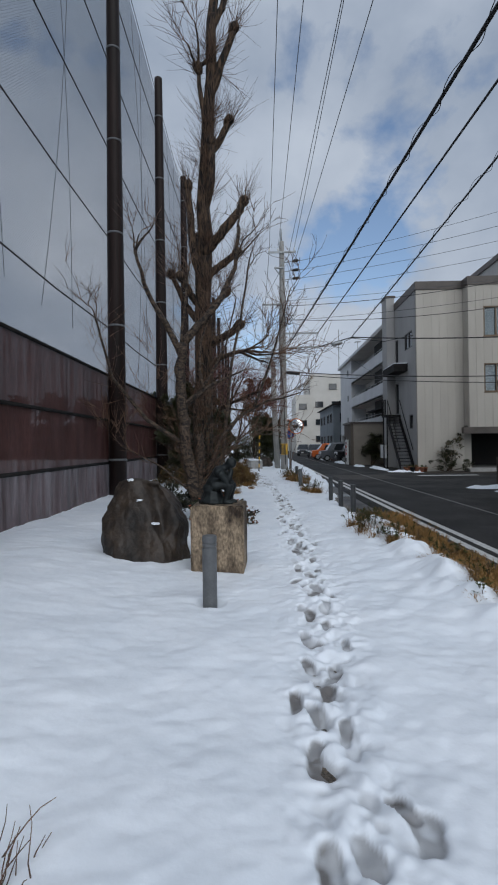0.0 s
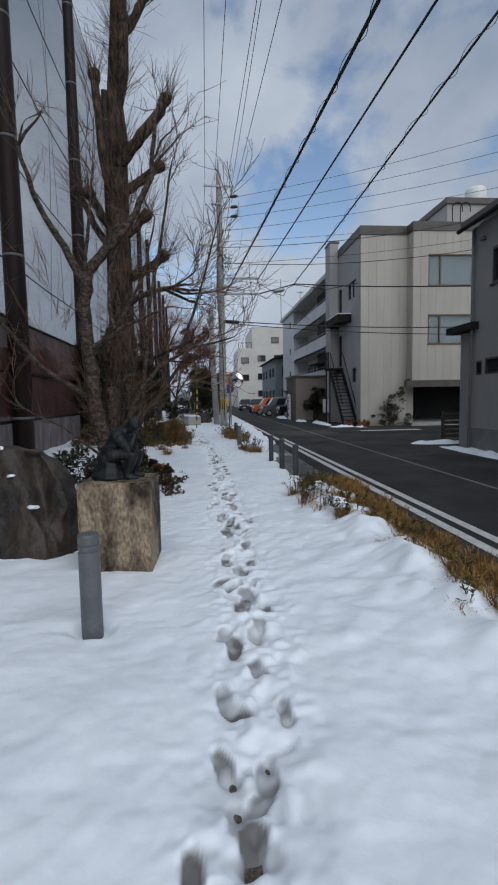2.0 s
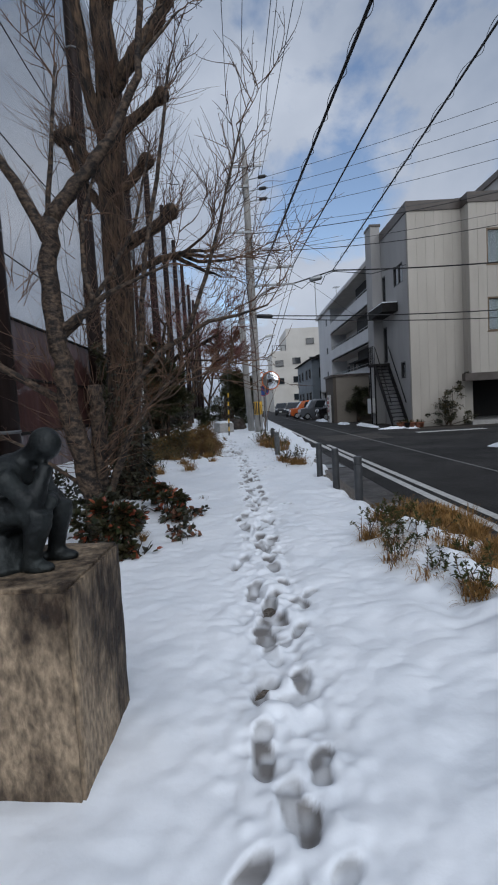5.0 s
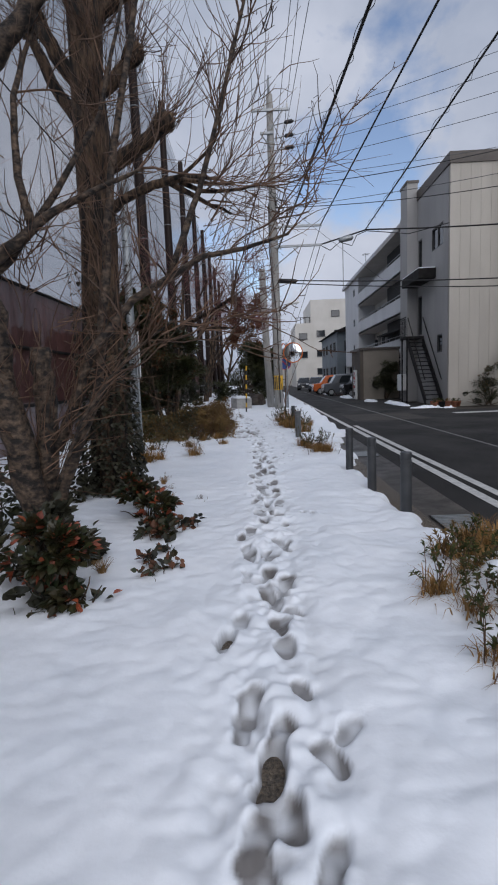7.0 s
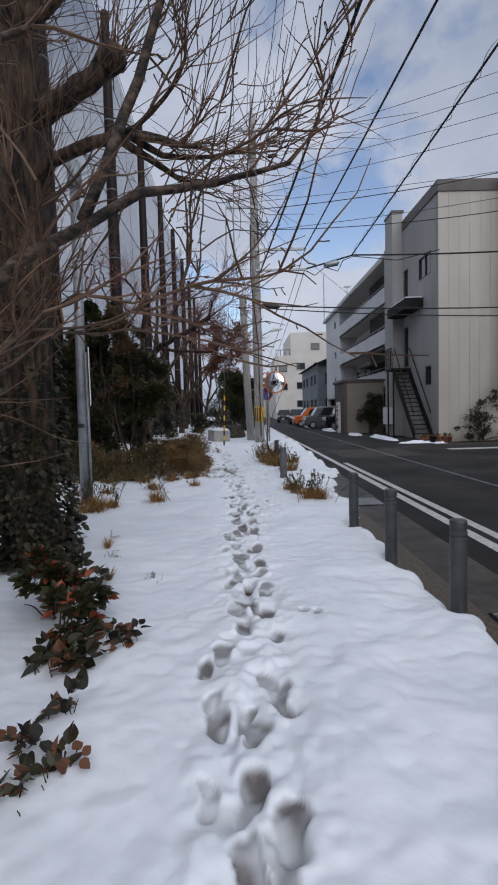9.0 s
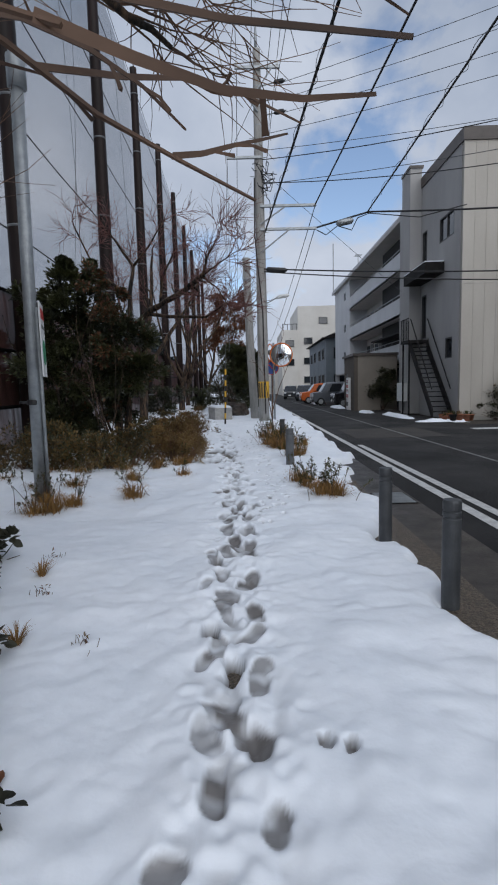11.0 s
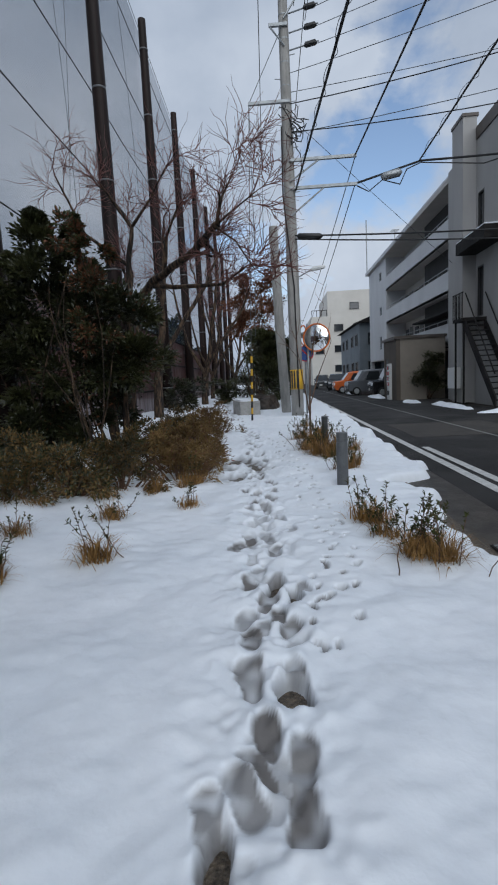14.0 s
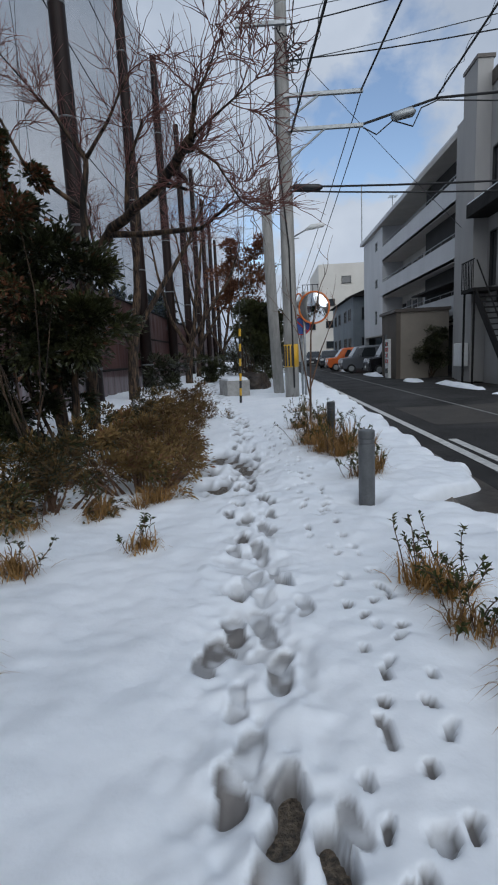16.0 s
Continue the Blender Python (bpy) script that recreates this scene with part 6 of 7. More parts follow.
# ginkgo, cut back hard
gx, gy = -1.46, 12.1
ginkgo, rg = bare_tree("ginkgo_tree", "tall bare pollarded ginkgo with dark furrowed bark", (gx, gy, 0), [
    ([(0.02, 0, -0.1), (0.0, 0, 0.6), (0.02, 0, 2.6), (0.05, 0.02, 5.0), (0.10, 0, 7.4), (0.25, 0.05, 10.0), (0.40, 0.0, 12.6), (0.55, 0, 15.2)], 0.285, 0.09),
    ([(0.0, 0, 5.6), (-0.2, -0.1, 6.4), (-0.28, -0.1, 7.9)], 0.10, 0.08),
    ([(0.08, 0, 6.2), (0.5, -0.2, 6.6), (0.95, -0.25, 7.1), (1.1, -0.25, 7.4)], 0.13, 0.09),
    ([(0.08, 0, 5.6), (0.45, 0.1, 5.95), (0.92, 0.1, 6.3)], 0.10, 0.08),
    ([(0.05, 0, 3.95), (0.45, -0.05, 4.1), (0.75, -0.1, 4.25), (0.96, -0.1, 4.45)], 0.10, 0.085),
    ([(0.05, 0, 3.4), (0.4, -0.1, 3.6), (0.8, -0.12, 3.75), (1.08, -0.12, 3.8)], 0.065, 0.045),
    ([(0.05, 0, 4.75), (0.35, 0.05, 5.0), (0.62, 0.05, 5.3)], 0.085, 0.075),
    ([(0.0, 0, 4.9), (-0.25, -0.1, 5.25), (-0.48, -0.12, 5.66)], 0.095, 0.08),
    ([(0.1, 0, 7.2), (0.3, -0.15, 8.0), (0.33, -0.2, 8.9)], 0.11, 0.09),
    ([(0.15, 0, 8.6), (0.45, 0.1, 9.0), (0.75, 0.1, 9.6)], 0.10, 0.08),
    ([(0.2, 0, 9.2), (0.1, -0.1, 9.9), (0.0, -0.1, 10.8)], 0.07, 0.05),
    ([(0.25, 0, 10.0), (0.55, -0.1, 10.8), (0.92, -0.15, 11.7)], 0.11, 0.08),
    ([(0.35, 0, 11.8), (0.6, 0.1, 12.4), (0.75, 0.1, 12.9)], 0.09, 0.07),
    ([(0.08, 0, 4.4), (-0.4, 0.3, 5.0), (-0.8, 0.4, 5.9)], 0.09, 0.06),
], 21, "bark", "twig", twig_len=(0.4, 1.0))
ends = [((-0.28, -0.1, 7.9), (-0.2, 0, 1)), ((1.1, -0.25, 7.4), (0.6, 0, 1)), ((0.92, 0.1, 6.3), (0.7, 0, 0.6)), ((0.96, -0.1, 4.45), (0.7, 0, 0.5)), ((0.62, 0.05, 5.3), (0.6, 0, 0.7)), ((-0.48, -0.12, 5.66), (-0.5, 0, 0.9)), ((0.33, -0.2, 8.9), (0, 0, 1)), ((0.75, 0.1, 9.6), (0.6, 0, 0.8)), ((0.0, -0.1, 10.8), (-0.4, 0, 1)), ((0.92, -0.15, 11.7), (0.7, 0, 1)), ((0.75, 0.1, 12.9), (0.5, 0, 1)), ((-0.8, 0.4, 5.9), (-0.8, 0, 1))]
for h in (2.2, 3.0, 3.8, 4.6, 5.4, 6.4, 7.6, 8.4, 9.4, 11.0):
    ends.append(((0.05 + h * 0.025, -0.15, h), (rg.uniform(-1, 1), -0.6, 0.6)))
    ends.append(((0.05 + h * 0.025, 0.1, h + 0.3), (rg.choice((-1, 1)), 0, 0.5)))
pollard_shoots(ginkgo, ends, 5, "twig", 48, (0.35, 1.15), 0.0055)
for q, d in ends[:12]:
    kn = Shape()
    q, d = Vector(q), Vector(d).normalized()
    kn.tube([q - d * 0.16, q - d * 0.06, q + d * 0.03, q + d * 0.09, q + d * 0.11], [0.075, 0.115, 0.125, 0.095, 0.03], 11)
    part("knuckle", kn.mesh("knuckle", "bark", True), ginkgo)
    part("cut_face", Shape().tube([q + d * 0.085, q + d * 0.118], [0.062, 0.055], 10).mesh("cut_face", "cut"), ginkgo, "pale sawn branch end")
iv = Shape()
rg = random.Random(8)
for _ in range(2400):
    a, h = rg.uniform(0, 6.283), abs(rg.gauss(0, 1.0))
    r = 0.30 + rg.uniform(0, 0.14) * max(0.2, 1 - h / 2.2)
    d = Vector((math.cos(a), math.sin(a), -0.4))
    iv.leaf((r * math.cos(a), r * math.sin(a), h), d + Vector((rg.gauss(0, 0.4), rg.gauss(0, 0.4), rg.gauss(0, 0.4))), (0, 0, 1), 0.066, 0.056)
tagged(part("ivy", iv.mesh("ivy", "leaf_ivy"), ginkgo, "dark ivy round the foot of the trunk"), kind="stuff")

# cherry with several stems that leans over the path
cx, cy = -1.3, 9.6
cherry, rg = bare_tree("cherry_tree", "bare many-stemmed cherry tree spreading over the path", (cx, cy, 0), [
    ([(0.06, 0, -0.1), (0.03, 0, 0.5), (-0.12, 0, 1.1), (-0.2, 0, 1.7), (-0.27, 0, 2.25), (-0.30, 0, 3.0), (-0.22, 0, 3.5)], 0.13, 0.095),
    ([(-0.22, 0, 3.5), (0.08, 0, 3.85), (0.36, 0, 4.16), (0.56, 0, 4.4), (0.8, 0.1, 5.0), (0.9, 0.1, 5.8)], 0.085, 0.03),
    ([(-0.26, 0, 3.3), (-0.55, 0, 3.9), (-0.9, 0.0, 4.5), (-1.1, -0.2, 5.3)], 0.07, 0.03),
    ([(-0.28, 0, 2.3), (0.05, 0, 2.48), (0.27, 0, 2.66), (0.6, 0, 2.8), (1.0, 0.1, 3.0)], 0.055, 0.012),
    ([(0.18, 0, 2.58), (0.10, 0, 2.95), (0.12, 0, 3.5), (0.3, 0.1, 4.1)], 0.038, 0.014),
    ([(0.05, 0.1, 0.0), (0.06, 0.15, 0.9), (0.06, 0.2, 1.4), (0.05, 0.22, 1.72)], 0.095, 0.08),
    ([(0.08, 0, 0.0), (0.22, 0.05, 0.6), (0.52, 0.15, 1.35), (0.62, 0.25, 2.2), (0.7, 0.35, 3.1), (0.95, 0.5, 4.4), (1.1, 0.6, 5.4)], 0.055, 0.016),
    ([(0.2, 0.05, 0.9), (0.5, 0.1, 1.65), (0.84, 0.2, 2.06), (1.4, 0.25, 2.38), (1.75, 0.3, 2.44), (2.1, 0.35, 2.55)], 0.045, 0.010),
    ([(1.15, 0.22, 2.25), (1.4, 0.3, 2.9), (1.6, 0.3, 3.5), (1.9, 0.4, 4.6)], 0.03, 0.010),
    ([(-0.27, 0.05, 2.2), (-0.05, 0.1, 2.4), (0.3, 0.2, 2.9), (0.6, 0.5, 3.6), (0.8, 0.7, 4.6)], 0.04, 0.012),
    ([(0.3, 0.05, 0.9), (0.6, 0.0, 1.35), (0.9, -0.1, 1.65), (1.2, -0.1, 1.85)], 0.022, 0.007),
    ([(0.2, -0.05, 0.6), (0.5, -0.2, 1.15), (0.8, -0.3, 1.5)], 0.018, 0.006),
    ([(-0.17, 0.03, 1.5), (-0.9, -0.2, 2.0), (-1.5, -0.4, 2.8), (-1.8, -0.5, 4.0)], 0.05, 0.016),
    ([(-0.28, 0.0, 3.0), (-0.25, 0.1, 3.8), (-0.1, 0.2, 5.2)], 0.045, 0.014),
    ([(-0.1, 0, 0.6), (-0.6, -0.3, 1.1), (-1.3, -0.5, 1.5)], 0.025, 0.008),
], 33, "bark_cherry", "twig", levels=3, fork=(2, 3), twig_len=(0.2, 0.55), twigs=4, lift=0.16, reach=0.66, crook=0.16, spurs=5)
pollard_shoots(cherry, [((-0.1, 0.3, 2.2), (0, 0, 1)), ((0.1, 0.1, 0.9), (0.8, -0.3, 0.6)), ((0.3, 0, 1.2), (1, 0, 0.4)), ((-0.2, 0, 1.2), (-1, -0.3, 0.6)), ((0.5, 0.1, 1.5), (1, 0.2, 0.6)), ((1.5, 0.6, 2.6), (1, 0.3, 0.6)), ((-0.3, 0, 1.6), (-0.6, -0.6, 0.8)), ((0.0, 0, 1.4), (0.3, -0.8, 0.1)), ((0.3, 0.1, 1.7), (1, 0.5, -0.2)), ((-0.4, 0, 2.0), (-1, 0.3, 0)), ((0.1, 0, 2.3), (0.4, -0.5, 0.3)), ((0.2, 0, 1.0), (1, 0.2, -0.3)), ((-0.1, 0, 0.9), (-0.6, -0.5, -0.3)), ((-1.0, -0.2, 2.4), (-0.6, 0, 0.6)), ((-1.5, -0.4, 2.8), (-0.5, 0, 0.8)), ((-0.9, 0, 3.5), (-0.3, 0, 1)), ((-1.6, -0.5, 1.9), (-0.8, 0, 0.4)), ((-0.6, 0.1, 2.8), (0.2, 0.3, 1)), ((-1.75, -0.5, 3.6), (0, 0, 1))], 9, "twig", 15, (0.35, 1.0), 0.005, 0.13)
pollard_shoots(cherry, [((0.62, 0.25, 2.4), (0.3, 0, 1)), ((0.7, 0.35, 3.1), (0.4, 0, 1)), ((0.9, 0.5, 4.2), (0.3, 0, 1)), ((1.1, 0.6, 5.2), (0.3, 0, 1)), ((1.6, 0.3, 3.4), (0.3, 0, 1)), ((1.2, 0.2, 2.3), (0.6, 0, 0.8)), ((1.85, 0.3, 2.45), (0.8, 0, 0.7)), ((0.5, 0, 2.8), (0.2, -0.2, 1)), ((0.12, 0, 3.3), (0, 0, 1)), ((0.5, 0, 4.3), (0.3, 0, 1)), ((-0.6, 0, 4.0), (-0.3, 0, 1)), ((-1.0, -0.1, 4.8), (-0.4, 0, 1)), ((-1.6, -0.4, 3.2), (-0.3, 0, 1)), ((-0.2, 0, 3.4), (-0.2, -0.2, 1)), ((0.85, 0.1, 5.4), (0, 0, 1)), ((-0.9, -0.2, 2.2), (-0.5, 0, 0.8)), ((0.4, 0.2, 3.3), (0.4, 0.2, 1)), ((1.4, 0.3, 2.9), (0.5, 0, 0.8))], 10, "twig", 5, (0.3, 0.8), 0.005, 0.14)

# old cherry that leans over the path from behind the evergreens
old_cherry, rg = bare_tree("cherry_tree", "old bare cherry with a leaning trunk over the path", (-2.4, 21.6, 0), [
    ([(-0.1, 0.2, -0.1), (0.05, 0.0, 1.9), (0.24, -0.3, 2.83), (0.85, -0.8, 3.18), (1.76, -1.7, 3.44), (2.24, -2.6, 3.55)], 0.105, 0.05),
    ([(0.24, -0.3, 2.8), (0.25, -0.3, 3.6), (0.37, -0.3, 4.3), (0.0, -0.4, 4.9)], 0.07, 0.025),
    ([(0.85, -0.8, 3.1), (1.3, -1.2, 2.98), (2.2, -1.8, 2.86), (2.6, -1.9, 3.1)], 0.05, 0.015),
    ([(1.12, -1.1, 3.25), (1.2, -1.2, 3.8), (1.5, -1.4, 4.3)], 0.04, 0.015),
    ([(0.37, -0.3, 4.3), (0.8, -0.5, 4.7), (1.2, -0.7, 5.2)], 0.035, 0.012),
    ([(2.24, -2.6, 3.55), (2.35, -2.8, 3.85), (2.55, -2.9, 4.15)], 0.022, 0.008),
    ([(2.24, -2.6, 3.55), (2.5, -2.7, 3.7), (2.85, -2.8, 3.9)], 0.02, 0.007),
    ([(2.24, -2.6, 3.5), (2.5, -2.6, 3.3), (2.75, -2.6, 2.9)], 0.018, 0.007),
    ([(0.25, -0.3, 3.6), (-0.5, -0.4, 4.2), (-0.9, -0.6, 5.2)], 0.04, 0.014),
], 44, "bark", "twig_red", levels=3, fork=(3, 4), twig_len=(0.25, 0.6), twigs=7, lift=0.02, reach=0.45, crook=0.2)
pollard_shoots(old_cherry, [((2.24, -2.6, 3.55), (0.5, -0.4, 1)), ((2.2, -2.5, 3.55), (0.9, 0, 0.2)), ((2.0, -2.2, 3.5), (0.3, -0.3, 0.8)), ((1.76, -1.7, 3.44), (0.3, 0, -0.4)), ((1.2, -1.2, 3.8), (0, 0, 1)), ((0.37, -0.3, 4.44), (-0.3, 0, 1)), ((2.2, -1.8, 2.86), (0.6, 0, -0.3)), ((-0.12, -0.4, 5.36), (-0.4, 0, 1))], 15, "twig_red", 26, (0.35, 0.85), 0.005, 0.16)
bare_tree("cherry_tree", "bare cherry tree close to the net fence", (-3.2, 27.0, 0), [
    ([(0, 0, -0.1), (0.1, 0, 1.5), (0.3, 0, 2.8), (0.5, 0, 4.6), (0.6, 0, 6.0)], 0.16, 0.04),
    ([(0.2, 0, 2.0), (1.0, 0, 3.2), (1.7, 0.2, 4.2), (2.2, 0.2, 5.2)], 0.09, 0.03),
    ([(0.1, 0, 1.7), (-0.3, -0.5, 3.0), (-0.5, -0.8, 4.8)], 0.08, 0.03),
], 45, "bark", "twig_red", levels=3, fork=(3, 5), twig_len=(0.3, 0.7), twigs=8, lift=0.02, reach=0.62, crook=0.2)
for i, (x, y) in enumerate(((-2.8, 34.5), (-3.4, 42.0), (-2.6, 49.0))):
    bare_tree("cherry_tree", "bare reddish-twigged tree along the fence", (x, y, 0), [
        ([(0, 0, -0.1), (0.1, 0, 1.5), (0.4, 0, 2.8), (0.7, 0, 4.6), (0.9, 0, 6.0)], 0.16, 0.04),
        ([(0.2, 0, 2.0), (1.0, 0, 3.2), (1.9, 0.2, 4.4), (2.4, 0.2, 5.6)], 0.09, 0.03),
        ([(0.1, 0, 1.7), (-0.6, 0, 3.0), (-1.0, 0, 4.8), (-1.2, 0, 6.2)], 0.09, 0.03),
        ([(0.5, 0, 3.3), (0.2, -0.5, 4.6), (0.0, -0.8, 6.0)], 0.06, 0.03),
    ], 60 + i, "bark", "twig_red", levels=3, fork=(3, 5), twig_len=(0.4, 0.9), twigs=8, lift=0.02, reach=0.75, crook=0.18)


# ---- shrubs, evergreens, grasses ----
def leafy(name, label, category, at, lobes, n, material, seed, leaf=(0.07, 0.04), stems=12, stem_mat="bark", group="", second=None, share=0.0, inner=0.55, parent_kind=""):
    """A bush or small tree: stems from the ground and leaves held in uneven clumps round the lobes (x, y, z, radius)."""
    rg = random.Random(seed)
    t = thing(name, at, label, category, group)
    st = Shape()
    thick = min(0.02, 0.03 * max(q[3] for q in lobes))
    for i in range(stems):
        x, y, z, r = lobes[i % len(lobes)]
        st.tube(wander((x * 0.2 + rg.gauss(0, 0.04), y * 0.2 + rg.gauss(0, 0.04), -0.1), (x * 0.8, y * 0.8, max(0.2, z)), math.sqrt(x * x + y * y + z * z) + 0.1, 6, 0.12, rg), [thick * (1 - k / 8) + 0.0015 for k in range(7)], 5)
    tagged(part("woody_base", st.mesh("woody_base", stem_mat), t), kind="stuff")
    a, b = Shape(), Shape()
    clumps = []
    for x, y, z, r in lobes:
        for _ in range(max(4, int(r * 16))):
            d = cone_dir((0, 0, 1), math.acos(rg.uniform(-1, 1)), rg)
            k = rg.uniform(inner, 1.08)
            clumps.append((Vector((x, y, z)) + d * r * k, d, r * rg.uniform(0.2, 0.42)))
    for i in range(n):
        c, d, cr = clumps[rg.randrange(len(clumps))]
        o = Vector((rg.gauss(0, 1), rg.gauss(0, 1), rg.gauss(0, 0.8))) * cr * 0.5
        q = c + o
        if q.z + at[2] < 0.0:
            continue
        dd = (d * 0.6 + o.normalized() + Vector((0, 0, 0.25))).normalized()
        s = rg.uniform(0.65, 1.25)
        (b if second and rg.random() < share else a).leaf(q, dd, Vector((rg.gauss(0, 0.6), rg.gauss(0, 0.6), 1)), leaf[0] * s, leaf[1] * s)
    tagged(part("foliage", a.mesh("foliage", material), t), kind="stuff")
    if second:
        tagged(part("coloured_foliage", b.mesh("coloured_foliage", second), t), kind="stuff")
    return t


ev = leafy("evergreen_tree", "dense dark evergreen tree beside the path", "tree", (-2.1, 19.6, 0), [(0, 0, 1.7, 0.7), (0.45, -0.1, 1.6, 0.5), (-0.6, 0, 1.6, 0.75), (-0.3, 0, 2.4, 0.65), (0.2, 0.1, 2.3, 0.5), (-0.5, 0, 3.1, 0.45), (-0.45, 0, 3.45, 0.26), (-0.42, 0, 3.75, 0.14), (-0.4, 0, 3.98, 0.06), (-0.9, 0, 2.6, 0.5), (-0.9, -0.1, 0.95, 0.5), (0.1, 0.2, 1.1, 0.4), (-0.6, -0.2, 0.6, 0.5), (-1.2, -0.1, 0.6, 0.5)], 25000, "leaf_dark", 71, (0.09, 0.048), 6, second="leaf_rust", share=0.03)
part("trunk", Shape().tube([(0.02, 0, -0.1), (-0.02, 0, 0.8), (-0.2, 0, 2.4)], [0.085, 0.075, 0.04], 10).mesh("trunk", "bark", True), ev)
part("trunk", Shape().tube([(0.17, -0.05, -0.1), (0.2, -0.05, 0.8), (0.3, 0, 2.0)], [0.05, 0.045, 0.03], 10).mesh("trunk", "bark", True), ev)
leafy("evergreen_tree", "dark evergreen tree with upright top shoots", "tree", (-3.15, 19.2, 0), [(0, 0, 0.7, 0.6), (0, 0, 1.6, 0.7), (-0.4, 0.1, 2.2, 0.55), (0.2, 0, 2.7, 0.65), (0.2, 0, 3.3, 0.42), (0.22, 0, 3.7, 0.2), (0.25, 0, 3.95, 0.08), (-0.4, 0, 3.1, 0.45)], 16000, "leaf_dark", 72, (0.09, 0.048), 8)
leafy("red_leaved_shrub", "tall shrub with dark red and green leaves", "shrub", (-2.05, 18.7, 0), [(0, 0, 2.75, 0.38), (0.12, 0, 3.2, 0.32), (-0.2, 0, 3.5, 0.28), (0, 0.1, 2.2, 0.35)], 3200, "leaf_rust", 73, (0.07, 0.04), 8, second="leaf_dark", share=0.6)
leafy("evergreen_tree", "dark evergreen hedge tree beyond the poles", "tree", (0.1, 33.0, 0), [(0, 0, 1.2, 0.9), (0.3, 0.2, 2.1, 0.8), (-0.3, 0, 2.6, 0.7), (0.3, 0, 2.9, 0.5)], 9000, "leaf_dark", 74, (0.15, 0.085), 8)
leafy("evergreen_tree", "dark evergreen hedge tree beyond the poles", "tree", (0.5, 39.0, 0), [(0, 0, 1.4, 1.1), (0.2, 0.2, 2.5, 1.0), (-0.3, 0, 3.0, 0.7)], 8000, "leaf_dark", 75, (0.18, 0.1), 8)
leafy("rusty_tree", "tree that keeps its rusty brown leaves", "tree", (-0.4, 36.0, 0), [(0, 0, 4.0, 0.8), (0.7, 0, 4.9, 0.7), (-0.7, 0, 4.8, 0.75), (0.2, 0, 5.7, 0.6), (0.9, 0, 5.9, 0.45), (-0.9, 0, 3.9, 0.6), (-0.4, 0, 6.1, 0.4)], 4600, "leaf_rust", 76, (0.15, 0.085), 24, inner=0.3)
for i, (x, y, s) in enumerate(((-2.0, 36.0, 0.7), (-3.2, 31.0, 0.8), (-1.6, 44.0, 0.9), (-1.0, 52.0, 1.3), (0.4, 60.0, 1.6), (-2.2, 66, 1.8))):
    leafy("evergreen_shrub", "dark clipped evergreen shrub along the fence", "shrub", (x, y, 0), [(0, 0, 0.8 * s, 0.8 * s), (0.5 * s, 0, 1.2 * s, 0.7 * s), (-0.4 * s, 0, 1.3 * s, 0.7 * s)], 1800, "leaf_dark", 80 + i, (0.13, 0.07), 6, group="evergreen shrubs along the fence")
leafy("evergreen_shrub", "small dark evergreen shrub behind the boulder", "shrub", (-1.9, 9.9, 0), [(0, 0, 0.35, 0.35), (0.2, 0, 0.5, 0.25), (-0.3, 0.1, 0.4, 0.3)], 900, "leaf_dark", 91, (0.07, 0.045), 8)
leafy("foundation_shrub", "dark shrub against the cream wall", "shrub", (10.6, 28.1, 0), [(0, 0, 0.6, 0.5), (0.3, 0, 1.3, 0.4), (0.5, 0, 1.7, 0.25), (-0.5, 0, 0.9, 0.5)], 1500, "leaf_dark", 92, (0.1, 0.05), 8, second="leaf_brown", share=0.2)
leafy("foundation_shrub", "low hedge along the foot of the cream wall", "shrub", (10.3, 27.9, 0), [(-0.6, 0, 0.2, 0.35), (0.3, 0, 0.2, 0.35), (1.1, 0, 0.25, 0.4)], 1000, "leaf_dark", 93, (0.08, 0.05), 8)
leafy("foundation_shrub", "dark shrub beside the beige shed", "shrub", (8.2, 37.1, 0), [(0, 0, 0.8, 0.6), (0.1, 0, 1.5, 0.55), (0.5, 0, 1.0, 0.6), (0.4, 0, 1.8, 0.4)], 4500, "leaf_dark", 94, (0.1, 0.06), 8)
leafy("garden_shrub", "dark leafy shrub beside the grey house", "shrub", (9.0, 17.4, 0), [(0, 0, 1.6, 0.25), (0.05, 0, 2.0, 0.2), (0.1, 0, 1.0, 0.2)], 350, "leaf_dark", 95, (0.1, 0.06), 6)

# far side of the playing field: a clipped hedge and a row of round trees
fh = thing("field_hedge", (0, 0, 0), "dark hedge along the far side of the playing field", "hedge")
s = Shape()
rg = random.Random(17)
for _ in range(5200):
    s.leaf((rg.uniform(-75, -6.5), 62 + rg.uniform(-0.9, 0.3), 4.6 * rg.random() ** 0.8), (rg.gauss(0, 1), -1, rg.gauss(0, 0.6)), (0, 0, 1), rg.uniform(0.6, 1.0), rg.uniform(0.4, 0.7))
tagged(part("foliage", s.mesh("foliage", "leaf_dark"), fh), kind="stuff")
box_part("core", (-75, -6.5, 61.6, 62.6, -0.1, 4.2), "leaf_dark", fh)
round_tree = leafy("field_tree", "round dark clipped tree beyond the playing field", "tree", (-9.5, 60.5, 0), [(0, 0, 6.3, 1.3), (0.5, 0, 5.6, 1.1), (-0.6, 0, 5.7, 1.1)], 900, "leaf_dark", 61, (0.6, 0.4), 5, group="trees beyond the field")
for i in range(1, 15):
    copy_thing(round_tree, pose(-9.5 - 4.1 * i + 0.5 * math.sin(i * 2.3), 60.5, 0.35 * math.sin(i * 1.9), 0, 0, i * 50))

